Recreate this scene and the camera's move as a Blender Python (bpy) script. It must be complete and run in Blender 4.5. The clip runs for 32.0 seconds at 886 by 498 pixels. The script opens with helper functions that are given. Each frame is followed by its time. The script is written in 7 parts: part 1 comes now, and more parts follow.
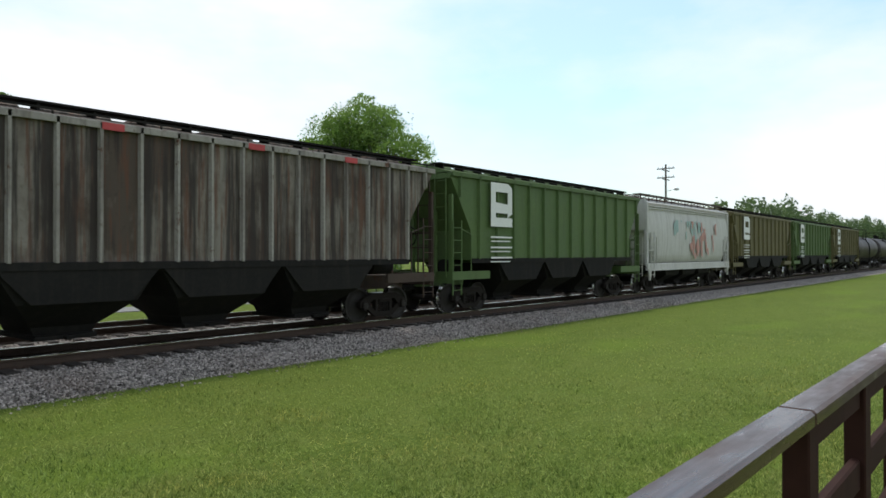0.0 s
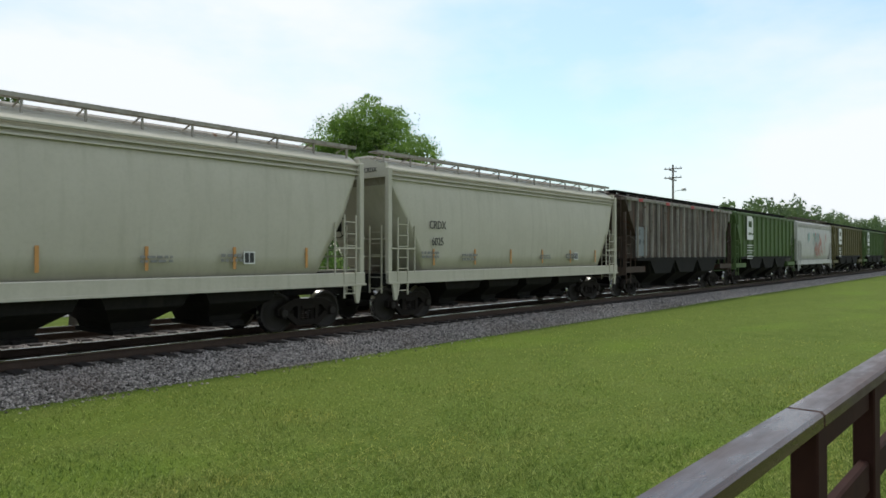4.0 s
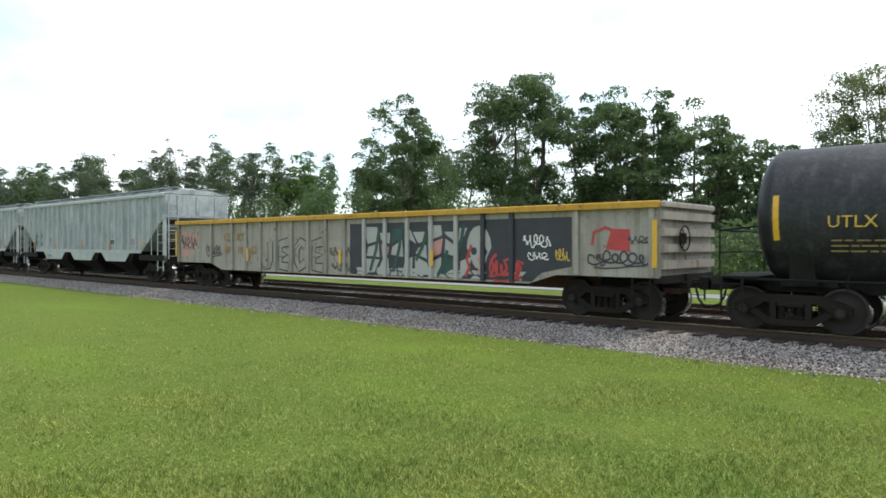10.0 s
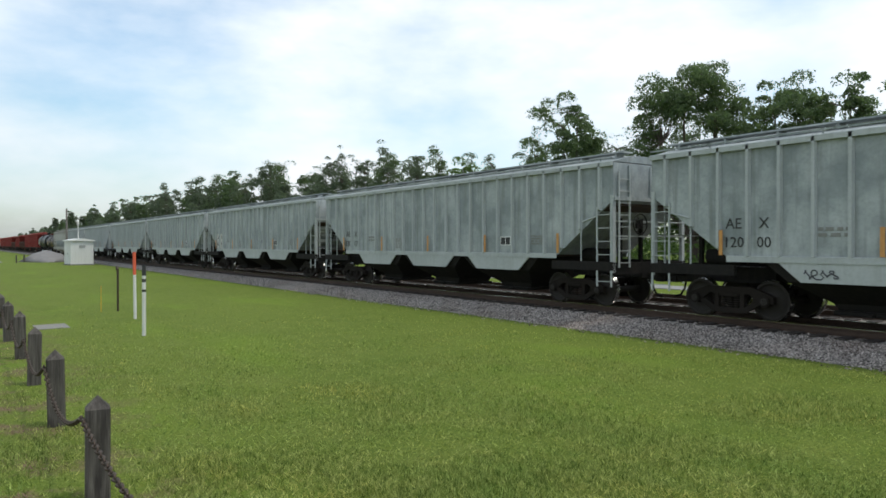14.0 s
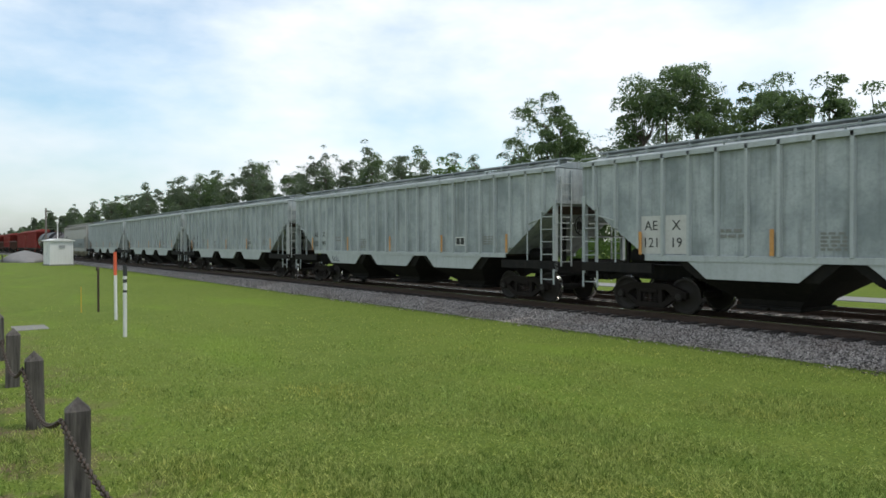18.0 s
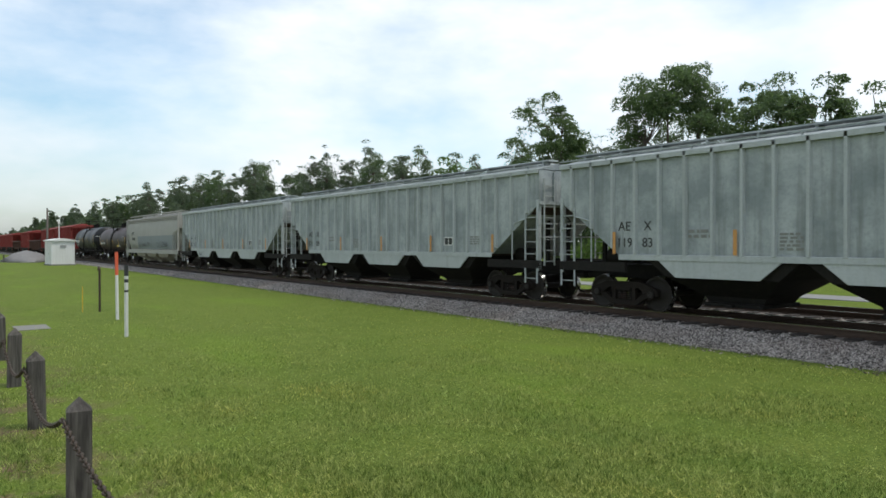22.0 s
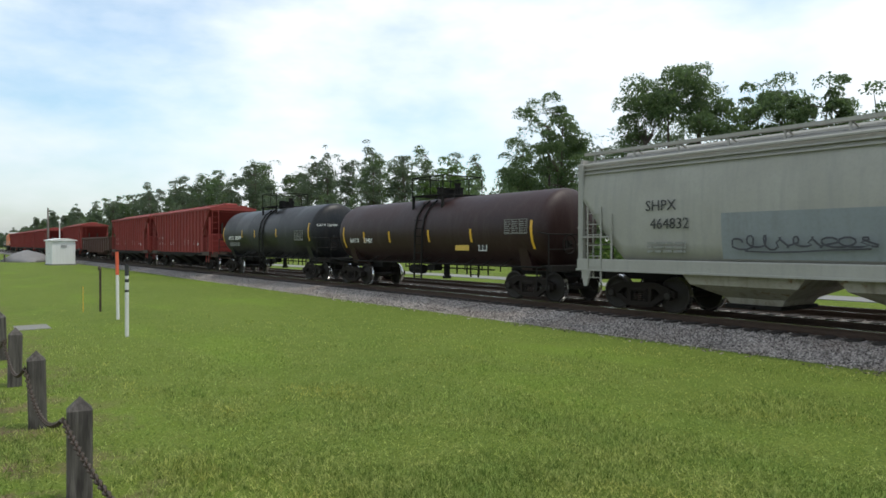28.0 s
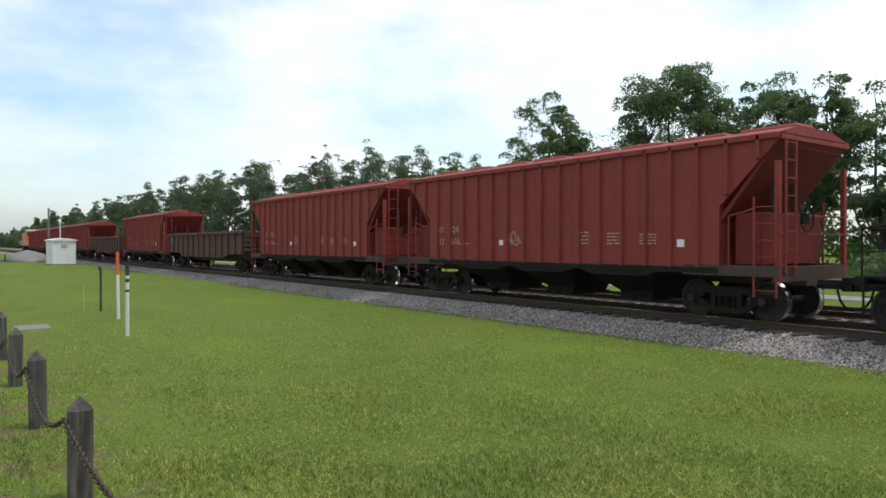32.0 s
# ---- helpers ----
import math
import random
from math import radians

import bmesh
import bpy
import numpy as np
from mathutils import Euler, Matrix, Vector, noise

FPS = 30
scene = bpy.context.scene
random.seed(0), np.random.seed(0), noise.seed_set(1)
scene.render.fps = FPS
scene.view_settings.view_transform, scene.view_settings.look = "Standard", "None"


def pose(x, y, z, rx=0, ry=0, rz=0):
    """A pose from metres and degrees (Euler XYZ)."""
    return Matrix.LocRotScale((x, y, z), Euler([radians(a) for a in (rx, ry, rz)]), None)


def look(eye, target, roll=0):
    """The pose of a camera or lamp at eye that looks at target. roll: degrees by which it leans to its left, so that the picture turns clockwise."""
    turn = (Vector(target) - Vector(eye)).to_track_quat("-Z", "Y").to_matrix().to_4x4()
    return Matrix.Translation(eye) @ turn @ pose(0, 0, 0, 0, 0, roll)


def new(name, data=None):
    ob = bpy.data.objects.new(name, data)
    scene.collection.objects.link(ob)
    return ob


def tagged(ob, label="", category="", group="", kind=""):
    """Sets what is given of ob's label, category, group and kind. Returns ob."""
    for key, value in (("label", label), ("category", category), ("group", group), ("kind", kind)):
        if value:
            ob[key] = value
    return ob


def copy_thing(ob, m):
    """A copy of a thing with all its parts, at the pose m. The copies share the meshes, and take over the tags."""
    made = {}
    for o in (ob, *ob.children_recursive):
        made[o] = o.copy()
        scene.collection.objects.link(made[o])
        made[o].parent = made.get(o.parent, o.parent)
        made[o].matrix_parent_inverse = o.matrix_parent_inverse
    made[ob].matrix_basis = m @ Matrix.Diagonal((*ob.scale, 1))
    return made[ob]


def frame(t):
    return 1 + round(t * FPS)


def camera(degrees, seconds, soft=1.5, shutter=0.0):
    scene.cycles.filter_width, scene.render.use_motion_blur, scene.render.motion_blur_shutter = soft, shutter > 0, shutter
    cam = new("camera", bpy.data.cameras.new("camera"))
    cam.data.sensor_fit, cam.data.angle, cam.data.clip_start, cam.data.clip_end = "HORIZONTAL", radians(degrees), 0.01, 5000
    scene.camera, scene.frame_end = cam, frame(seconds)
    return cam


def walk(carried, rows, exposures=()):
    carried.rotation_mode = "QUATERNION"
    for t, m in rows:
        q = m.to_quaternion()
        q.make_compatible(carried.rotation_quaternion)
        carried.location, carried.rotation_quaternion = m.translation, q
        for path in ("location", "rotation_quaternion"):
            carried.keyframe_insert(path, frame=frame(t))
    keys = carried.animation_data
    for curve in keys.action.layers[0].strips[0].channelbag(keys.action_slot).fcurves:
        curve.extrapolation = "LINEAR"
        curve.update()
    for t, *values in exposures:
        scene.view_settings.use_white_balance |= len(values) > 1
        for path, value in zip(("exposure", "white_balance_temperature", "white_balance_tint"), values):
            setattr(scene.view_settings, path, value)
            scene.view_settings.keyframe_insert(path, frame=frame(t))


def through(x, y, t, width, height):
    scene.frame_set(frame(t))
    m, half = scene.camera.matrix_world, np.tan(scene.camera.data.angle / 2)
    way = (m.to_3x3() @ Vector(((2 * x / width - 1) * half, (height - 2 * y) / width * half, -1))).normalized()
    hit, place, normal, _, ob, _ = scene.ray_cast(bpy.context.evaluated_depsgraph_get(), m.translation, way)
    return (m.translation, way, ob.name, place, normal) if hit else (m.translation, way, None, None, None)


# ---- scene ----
# the camera: seconds, place, heading from the track's line, tilt, roll; it pans with the train
cam = camera(64.98, 32.0, soft=1.6, shutter=0.07)
PATH = [
    (0.0, 6.24, 1.88, 2.275, 39.45, 0.40, -0.04),
    (1.0, 6.24, 1.88, 2.275, 39.52, 0.44, -0.08),
    (2.0, 6.24, 1.88, 2.275, 39.66, 0.44, -0.08),
    (2.5, 6.24, 1.88, 2.275, 39.74, 0.44, -0.08),
    (4.5, 6.24, 1.88, 2.275, 40.31, 0.46, -0.04),
    (5.0, 6.24, 1.88, 2.275, 42.25, 0.44, 0.02),
    (5.5, 6.24, 1.88, 2.275, 43.60, 0.44, 0.02),
    (6.0, 6.24, 1.88, 2.275, 47.17, 0.48, -0.05),
    (6.3, 5.30, 1.52, 2.270, 49.95, 0.50, 0.00),
    (6.6, 3.83, 1.05, 2.260, 53.71, 0.55, 0.05),
    (7.0, 2.08, 0.28, 2.250, 60.15, 0.52, 0.10),
    (7.25, 0.90, 0.08, 2.240, 65.70, 0.28, 0.08),
    (7.5, 0.15, 0.00, 2.240, 72.02, 0.09, 0.06),
    (7.8, 0.00, 0.00, 2.240, 82.06, -0.02, 0.10),
    (8.0, 0.00, 0.00, 2.240, 87.93, -0.10, 0.19),
    (8.2, 0.00, 0.00, 2.240, 93.98, -0.08, 0.15),
    (8.5, 0.00, 0.00, 2.240, 104.39, -0.18, 0.03),
    (8.7, 0.00, 0.00, 2.240, 110.61, -0.24, 0.08),
    (9.0, 0.00, 0.00, 2.240, 119.32, -0.26, 0.07),
    (9.2, 0.00, 0.00, 2.240, 123.57, -0.29, 0.09),
    (9.5, 0.00, 0.00, 2.240, 127.17, -0.35, 0.05),
    (10.0, 0.00, 0.00, 2.240, 131.76, -0.38, 0.02),
    (10.5, 0.00, 0.00, 2.240, 136.31, -0.36, -0.03),
    (11.0, 0.00, 0.00, 2.240, 141.98, -0.33, -0.09),
    (11.2, 0.00, 0.00, 2.240, 143.71, -0.33, -0.09),
    (11.5, 0.00, 0.00, 2.240, 145.20, -0.36, -0.09),
    (12.0, 0.00, 0.00, 2.240, 145.13, -0.40, -0.10),
    (13.0, 0.00, 0.00, 2.240, 144.94, -0.42, -0.07),
    (15.5, 0.00, 0.00, 2.240, 144.91, -0.37, -0.11),
    (17.5, 0.00, 0.00, 2.240, 143.66, -0.39, -0.08),
    (19.0, 0.00, 0.00, 2.240, 143.60, -0.39, -0.08),
    (21.0, 0.00, 0.00, 2.240, 143.65, -0.39, -0.09),
    (22.0, 0.00, 0.00, 2.240, 143.71, -0.40, -0.08),
    (23.0, 0.00, 0.00, 2.240, 143.78, -0.42, -0.09),
    (28.0, 0.00, 0.00, 2.240, 143.75, -0.40, -0.05),
    (32.0, 0.00, 0.00, 2.240, 143.78, -0.42, -0.07),
]


def camera_pose(x, y, z, heading, tilt, roll):
    return pose(x, y, z, 0, 0, heading - 90) @ pose(0, 0, 0, 90 + tilt, 0, 0) @ pose(0, 0, 0, 0, 0, roll)


# the clip's camera opens and closes its iris as it pans
IRIS = [(0.0, -0.52), (4.5, -0.62), (5.5, -0.62), (6.5, -0.52), (7.0, -0.36), (8.0, -0.14), (9.0, 0.28), (10.0, 0.02), (11.0, -0.20), (12.0, -0.42), (18.0, -0.45), (25.0, -0.45), (30.0, -0.36), (32.0, -0.36)]
walk(cam, [(t, camera_pose(*row)) for t, *row in PATH], IRIS)

# ---- light: a bright hazy sky with broken cloud, the sun high behind the train ----
SUN_AZIMUTH, SUN_HEIGHT = 42.0, 67.0  # degrees: azimuth from +x towards +y
world = bpy.data.worlds.new("sky")
scene.world = world
world.use_nodes = True


def sky_nodes():
    tree = world.node_tree
    n, l = tree.nodes, tree.links
    n.clear()
    out = n.new("ShaderNodeOutputWorld")
    back = n.new("ShaderNodeBackground")
    sky = n.new("ShaderNodeTexSky")
    sky.sky_type, sky.sun_disc = "NISHITA", False
    sky.sun_elevation, sky.sun_rotation = radians(SUN_HEIGHT), radians(90 - SUN_AZIMUTH)
    sky.air_density, sky.dust_density, sky.ozone_density = 1.0, 2.0, 1.5
    coord = n.new("ShaderNodeTexCoord")
    squash = n.new("ShaderNodeMapping")
    squash.inputs["Scale"].default_value = (1.0, 1.0, 2.6)
    big = n.new("ShaderNodeTexNoise")
    big.inputs["Scale"].default_value, big.inputs["Detail"].default_value, big.inputs["Roughness"].default_value = 1.7, 7.0, 0.55
    ramp = n.new("ShaderNodeValToRGB")
    ramp.color_ramp.elements[0].position, ramp.color_ramp.elements[1].position = 0.36, 0.61
    cloud = n.new("ShaderNodeRGB")
    cloud.outputs[0].default_value = (15.2, 16.0, 16.7, 1)
    mix = n.new("ShaderNodeMixRGB")
    gain = n.new("ShaderNodeMixRGB")
    gain.blend_type, gain.inputs[0].default_value, gain.inputs[2].default_value = "MULTIPLY", 1.0, (2.9, 3.2, 3.0, 1)
    l.new(coord.outputs["Generated"], squash.inputs[0])
    l.new(squash.outputs[0], big.inputs["Vector"])
    l.new(big.outputs["Fac"], ramp.inputs[0])
    l.new(ramp.outputs[0], mix.inputs[0])
    l.new(sky.outputs[0], gain.inputs[1])
    l.new(gain.outputs[0], mix.inputs[1])
    l.new(cloud.outputs[0], mix.inputs[2])
    # the haze glows towards the sun and is duller on the far side of the sky
    toward = n.new("ShaderNodeVectorMath")
    toward.operation = "DOT_PRODUCT"
    toward.inputs[1].default_value = (math.cos(radians(SUN_AZIMUTH)) * math.cos(radians(SUN_HEIGHT)), math.sin(radians(SUN_AZIMUTH)) * math.cos(radians(SUN_HEIGHT)), math.sin(radians(SUN_HEIGHT)))
    glow = n.new("ShaderNodeMapRange")
    for key, value in (("From Min", -0.60), ("From Max", -0.02), ("To Min", 0.56), ("To Max", 1.0)):
        glow.inputs[key].default_value = value
    shade = n.new("ShaderNodeMixRGB")
    shade.blend_type, shade.inputs[0].default_value = "MULTIPLY", 1.0
    l.new(coord.outputs["Generated"], toward.inputs[0])
    l.new(toward.outputs["Value"], glow.inputs[0])
    l.new(mix.outputs[0], shade.inputs[1])
    l.new(glow.outputs[0], shade.inputs[2])
    l.new(shade.outputs[0], back.inputs[0])
    back.inputs[1].default_value = 0.095
    l.new(back.outputs[0], out.inputs[0])


sky_nodes()
sun = new("sun", bpy.data.lights.new("sun", "SUN"))
sun.data.energy, sun.data.angle, sun.data.color = 2.5, radians(6), (1.0, 0.95, 0.87)
_a, _h = radians(SUN_AZIMUTH), radians(SUN_HEIGHT)
sun.matrix_world = look((60 * math.cos(_a) * math.cos(_h), 60 * math.sin(_a) * math.cos(_h), 60 * math.sin(_h)), (0, 0, 0))

# ---- materials ----
def material(name):
    m = bpy.data.materials.new(name)
    m.use_nodes = True
    m.node_tree.nodes.clear()
    out = m.node_tree.nodes.new("ShaderNodeOutputMaterial")
    bsdf = m.node_tree.nodes.new("ShaderNodeBsdfPrincipled")
    m.node_tree.links.new(bsdf.outputs[0], out.inputs[0])
    return m, m.node_tree.nodes, m.node_tree.links, bsdf


def rgb(c):
    return (c[0], c[1], c[2], 1.0)


def noise_node(n, l, source, scale, detail=4.0, rough=0.55):
    t = n.new("ShaderNodeTexNoise")
    t.inputs["Scale"].default_value, t.inputs["Detail"].default_value, t.inputs["Roughness"].default_value = scale, detail, rough
    l.new(source, t.inputs["Vector"])
    return t.outputs["Fac"]


def stretched(n, l, source, scale):
    m = n.new("ShaderNodeMapping")
    m.inputs["Scale"].default_value = scale
    l.new(source, m.inputs[0])
    return m.outputs[0]


def ramp_node(n, l, source, lo, hi):
    r = n.new("ShaderNodeMapRange")
    r.inputs["From Min"].default_value, r.inputs["From Max"].default_value = lo, hi
    l.new(source, r.inputs[0])
    return r.outputs[0]


def mixed(n, l, fac, a, b, mode="MIX"):
    m = n.new("ShaderNodeMixRGB")
    m.blend_type = mode
    for socket, value in zip(m.inputs, (fac, a, b)):
        if isinstance(value, (int, float)):
            socket.default_value = value
        elif isinstance(value, tuple):
            socket.default_value = rgb(value)
        else:
            l.new(value, socket)
    return m.outputs[0]


def shifted(n, l, source):
    """Coordinates moved by the object's own random number, so that copies differ."""
    info = n.new("ShaderNodeObjectInfo")
    mul = n.new("ShaderNodeMath")
    mul.operation = "MULTIPLY"
    mul.inputs[1].default_value = 37.0
    l.new(info.outputs["Random"], mul.inputs[0])
    add = n.new("ShaderNodeVectorMath")
    l.new(source, add.inputs[0])
    l.new(mul.outputs[0], add.inputs[1])
    return add.outputs[0]


def bumped(n, l, bsdf, height, strength, distance):
    b = n.new("ShaderNodeBump")
    b.inputs["Strength"].default_value, b.inputs["Distance"].default_value = strength, distance
    l.new(height, b.inputs["Height"])
    l.new(b.outputs[0], bsdf.inputs["Normal"])


def paint(name, base, faded, rust, dirt, rough=0.5, rust_at=0.66, streak=0.5, metal=0.0, grime=0.35, patch=0.5, spec=0.3):
    """Weathered paint on steel: faded patches, rain streaks, rust spots, road grime."""
    m, n, l, bsdf = material(name)
    obj = shifted(n, l, n.new("ShaderNodeTexCoord").outputs["Object"])
    blot = noise_node(n, l, obj, 0.9, 5.0, 0.6)
    runs = noise_node(n, l, stretched(n, l, obj, (5.0, 5.0, 0.35)), 1.0, 5.0, 0.6)
    fine = noise_node(n, l, obj, 14.0, 4.0, 0.6)
    col = mixed(n, l, ramp_node(n, l, blot, 0.38, 0.66), base, faded)
    if patch < 1:
        col = mixed(n, l, patch, base, col)
    col = mixed(n, l, ramp_node(n, l, runs, 0.5, 0.74), col, mixed(n, l, streak, col, dirt))
    spots = noise_node(n, l, obj, 3.3, 7.0, 0.68)
    col = mixed(n, l, ramp_node(n, l, spots, rust_at, rust_at + 0.07), col, rust)
    col = mixed(n, l, ramp_node(n, l, fine, 0.45, 0.8), col, mixed(n, l, grime, col, dirt))
    l.new(col, bsdf.inputs["Base Color"])
    bsdf.inputs["Metallic"].default_value, bsdf.inputs["Specular IOR Level"].default_value = metal, spec
    rg = n.new("ShaderNodeMapRange")
    rg.inputs["To Min"].default_value, rg.inputs["To Max"].default_value = rough - 0.08, min(1.0, rough + 0.2)
    l.new(blot, rg.inputs[0])
    l.new(rg.outputs[0], bsdf.inputs["Roughness"])
    bumped(n, l, bsdf, fine, 0.12, 0.01)
    return m


def plain(name, base, rough=0.6, metal=0.0, vary=0.25, scale=6.0, bump=0.0):
    m, n, l, bsdf = material(name)
    obj = n.new("ShaderNodeTexCoord").outputs["Object"]
    f = noise_node(n, l, obj, scale, 5.0, 0.6)
    col = mixed(n, l, f, tuple(c * (1 - vary) for c in base), tuple(min(1, c * (1 + vary)) for c in base))
    l.new(col, bsdf.inputs["Base Color"])
    bsdf.inputs["Roughness"].default_value, bsdf.inputs["Metallic"].default_value = rough, metal
    if bump:
        bumped(n, l, bsdf, f, 0.5, bump)
    return m


RUST, SOOT = (0.11, 0.045, 0.02), (0.035, 0.03, 0.026)
M_GREY = paint("grey_hopper_paint", (0.238, 0.268, 0.272), (0.44, 0.47, 0.468), (0.20, 0.11, 0.06), (0.15, 0.165, 0.155), 0.6, 0.72, 0.75, patch=1.0)
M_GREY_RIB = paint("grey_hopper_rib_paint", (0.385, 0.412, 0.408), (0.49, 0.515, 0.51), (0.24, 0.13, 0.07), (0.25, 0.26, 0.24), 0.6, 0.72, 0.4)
M_GREY_DARK = paint("grey_steel_gondola", (0.30, 0.275, 0.235), (0.42, 0.395, 0.355), (0.17, 0.09, 0.05), (0.15, 0.125, 0.10), 0.65, 0.60, 0.85)


def streaked_steel(name):
    """Neglected brown paint: soot and rust run down it in streaks between chalky patches."""
    m, n, l, bsdf = material(name)
    obj = shifted(n, l, n.new("ShaderNodeTexCoord").outputs["Object"])
    chalk = noise_node(n, l, stretched(n, l, obj, (1.0, 1.0, 0.55)), 0.8, 5.0, 0.65)
    soot = noise_node(n, l, stretched(n, l, obj, (4.6, 4.6, 0.22)), 1.0, 6.0, 0.68)
    rust = noise_node(n, l, stretched(n, l, obj, (8.0, 8.0, 0.45)), 1.0, 5.0, 0.65)
    fine = noise_node(n, l, obj, 9.0, 6.0, 0.7)
    col = mixed(n, l, ramp_node(n, l, chalk, 0.44, 0.62), (0.070, 0.050, 0.036), (0.215, 0.190, 0.158))
    col = mixed(n, l, ramp_node(n, l, rust, 0.50, 0.60), col, mixed(n, l, 0.75, col, (0.110, 0.042, 0.020)))
    col = mixed(n, l, ramp_node(n, l, soot, 0.44, 0.58), col, mixed(n, l, 0.88, col, (0.020, 0.014, 0.011)))
    col = mixed(n, l, ramp_node(n, l, fine, 0.55, 0.75), col, mixed(n, l, 0.55, col, (0.03, 0.018, 0.012)))
    l.new(col, bsdf.inputs["Base Color"])
    bsdf.inputs["Roughness"].default_value = 0.78
    bumped(n, l, bsdf, fine, 0.15, 0.01)
    return m


M_BROWN = streaked_steel("weathered_brown_paint")
M_BROWN_RIB = paint("chalked_brown_rib_paint", (0.27, 0.25, 0.22), (0.40, 0.375, 0.34), (0.10, 0.045, 0.025), (0.07, 0.05, 0.04), 0.75, 0.60, 0.8)
# the brown car's end paint; on other hoppers also painted-in recess shade
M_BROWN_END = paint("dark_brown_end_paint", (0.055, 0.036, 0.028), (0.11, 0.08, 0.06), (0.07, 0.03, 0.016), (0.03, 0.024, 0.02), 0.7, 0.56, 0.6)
M_GREEN = paint("green_hopper_paint", (0.078, 0.130, 0.042), (0.115, 0.168, 0.058), (0.10, 0.06, 0.03), (0.05, 0.065, 0.03), 0.55, 0.74, 0.4)
M_OLIVE = paint("olive_brown_hopper_paint", (0.12, 0.105, 0.045), (0.17, 0.145, 0.065), (0.10, 0.05, 0.025), (0.05, 0.045, 0.025), 0.6, 0.70, 0.45)
M_CREAM = paint("cream_grey_hopper_paint", (0.46, 0.435, 0.35), (0.54, 0.515, 0.425), (0.30, 0.20, 0.11), (0.31, 0.285, 0.21), 0.5, 0.76, 0.35, grime=0.2)
M_RED = paint("deep_red_hopper_paint", (0.205, 0.010, 0.016), (0.235, 0.018, 0.022), (0.08, 0.02, 0.015), (0.22, 0.06, 0.055), 0.42, 0.78, 0.22, grime=0.18)


def washed_red(name):
    """Glossy deep red paint with pale wash streaks rising unevenly from the sill."""
    m, n, l, bsdf = material(name)
    obj = n.new("ShaderNodeTexCoord").outputs["Object"]
    sep = n.new("ShaderNodeSeparateXYZ")
    l.new(obj, sep.inputs[0])
    tall = noise_node(n, l, stretched(n, l, obj, (2.6, 0.0, 0.0)), 1.0, 6.0, 0.8)
    line = n.new("ShaderNodeMath")
    line.operation = "MULTIPLY_ADD"
    line.inputs[1].default_value, line.inputs[2].default_value = 4.6, 0.50
    l.new(tall, line.inputs[0])
    over = n.new("ShaderNodeMath")
    over.operation = "SUBTRACT"
    l.new(line.outputs[0], over.inputs[0])
    l.new(sep.outputs["Z"], over.inputs[1])
    wash = ramp_node(n, l, over.outputs[0], 0.0, 0.22)
    runs = noise_node(n, l, stretched(n, l, obj, (9.0, 9.0, 0.3)), 1.0, 4.0, 0.6)
    fine = noise_node(n, l, obj, 10.0, 5.0, 0.65)
    col = mixed(n, l, fine, (0.215, 0.009, 0.013), (0.275, 0.015, 0.020))
    pale = mixed(n, l, ramp_node(n, l, runs, 0.35, 0.7), (0.175, 0.034, 0.038), (0.275, 0.095, 0.095))
    col = mixed(n, l, wash, col, mixed(n, l, 0.75, col, pale))
    l.new(col, bsdf.inputs["Base Color"])
    bsdf.inputs["Roughness"].default_value, bsdf.inputs["Specular IOR Level"].default_value = 0.36, 0.4
    return m


M_REDWASH = washed_red("washed_deep_red_paint")
M_REDOX = paint("faded_red_oxide_paint", (0.228, 0.037, 0.032), (0.285, 0.060, 0.050), (0.12, 0.04, 0.026), (0.12, 0.036, 0.027), 0.65, 0.70, 0.6)
# red of the slope sheets, darkened so the colour holds the end's shadow
M_REDSHADE = paint("bright_red_slope_sheet", (0.15, 0.016, 0.013), (0.17, 0.02, 0.016), (0.10, 0.03, 0.02), (0.08, 0.02, 0.016), 0.6, 0.70, 0.5)
M_WHITE = paint("chalky_white_hopper_paint", (0.50, 0.49, 0.46), (0.60, 0.59, 0.56), (0.22, 0.12, 0.07), (0.30, 0.28, 0.25), 0.6, 0.68, 0.6)
M_SILVER = paint("pale_grey_hopper_paint", (0.31, 0.30, 0.27), (0.39, 0.38, 0.35), (0.22, 0.14, 0.08), (0.24, 0.24, 0.23), 0.6, 0.74, 0.5)
M_BLACK = paint("black_tank_paint", (0.010, 0.011, 0.013), (0.020, 0.020, 0.022), (0.05, 0.035, 0.025), (0.045, 0.042, 0.038), 0.33, 0.74, 0.4, spec=0.25)
M_BLACK2 = paint("black_tank_paint_dull", (0.014, 0.015, 0.018), (0.045, 0.046, 0.052), (0.05, 0.035, 0.025), (0.09, 0.088, 0.085), 0.46, 0.72, 0.5, spec=0.3)
M_BLACKB = paint("dusty_black_tank_paint", (0.019, 0.013, 0.012), (0.036, 0.027, 0.024), (0.06, 0.04, 0.03), (0.07, 0.062, 0.055), 0.46, 0.70, 0.5)
M_MAROON = paint("dark_maroon_tank_paint", (0.023, 0.009, 0.009), (0.037, 0.016, 0.015), (0.07, 0.03, 0.02), (0.05, 0.035, 0.03), 0.45, 0.70, 0.5)
M_GONB = paint("brown_gondola_paint", (0.085, 0.042, 0.032), (0.12, 0.065, 0.05), (0.12, 0.05, 0.03), (0.05, 0.03, 0.024), 0.7, 0.66, 0.5)
M_LOCO = paint("orange_locomotive_paint", (0.60, 0.14, 0.05), (0.62, 0.18, 0.08), (0.2, 0.08, 0.04), (0.2, 0.1, 0.06), 0.5, 0.8, 0.3)
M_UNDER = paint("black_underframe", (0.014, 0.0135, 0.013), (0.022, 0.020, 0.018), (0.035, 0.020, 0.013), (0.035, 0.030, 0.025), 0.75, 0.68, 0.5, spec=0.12)
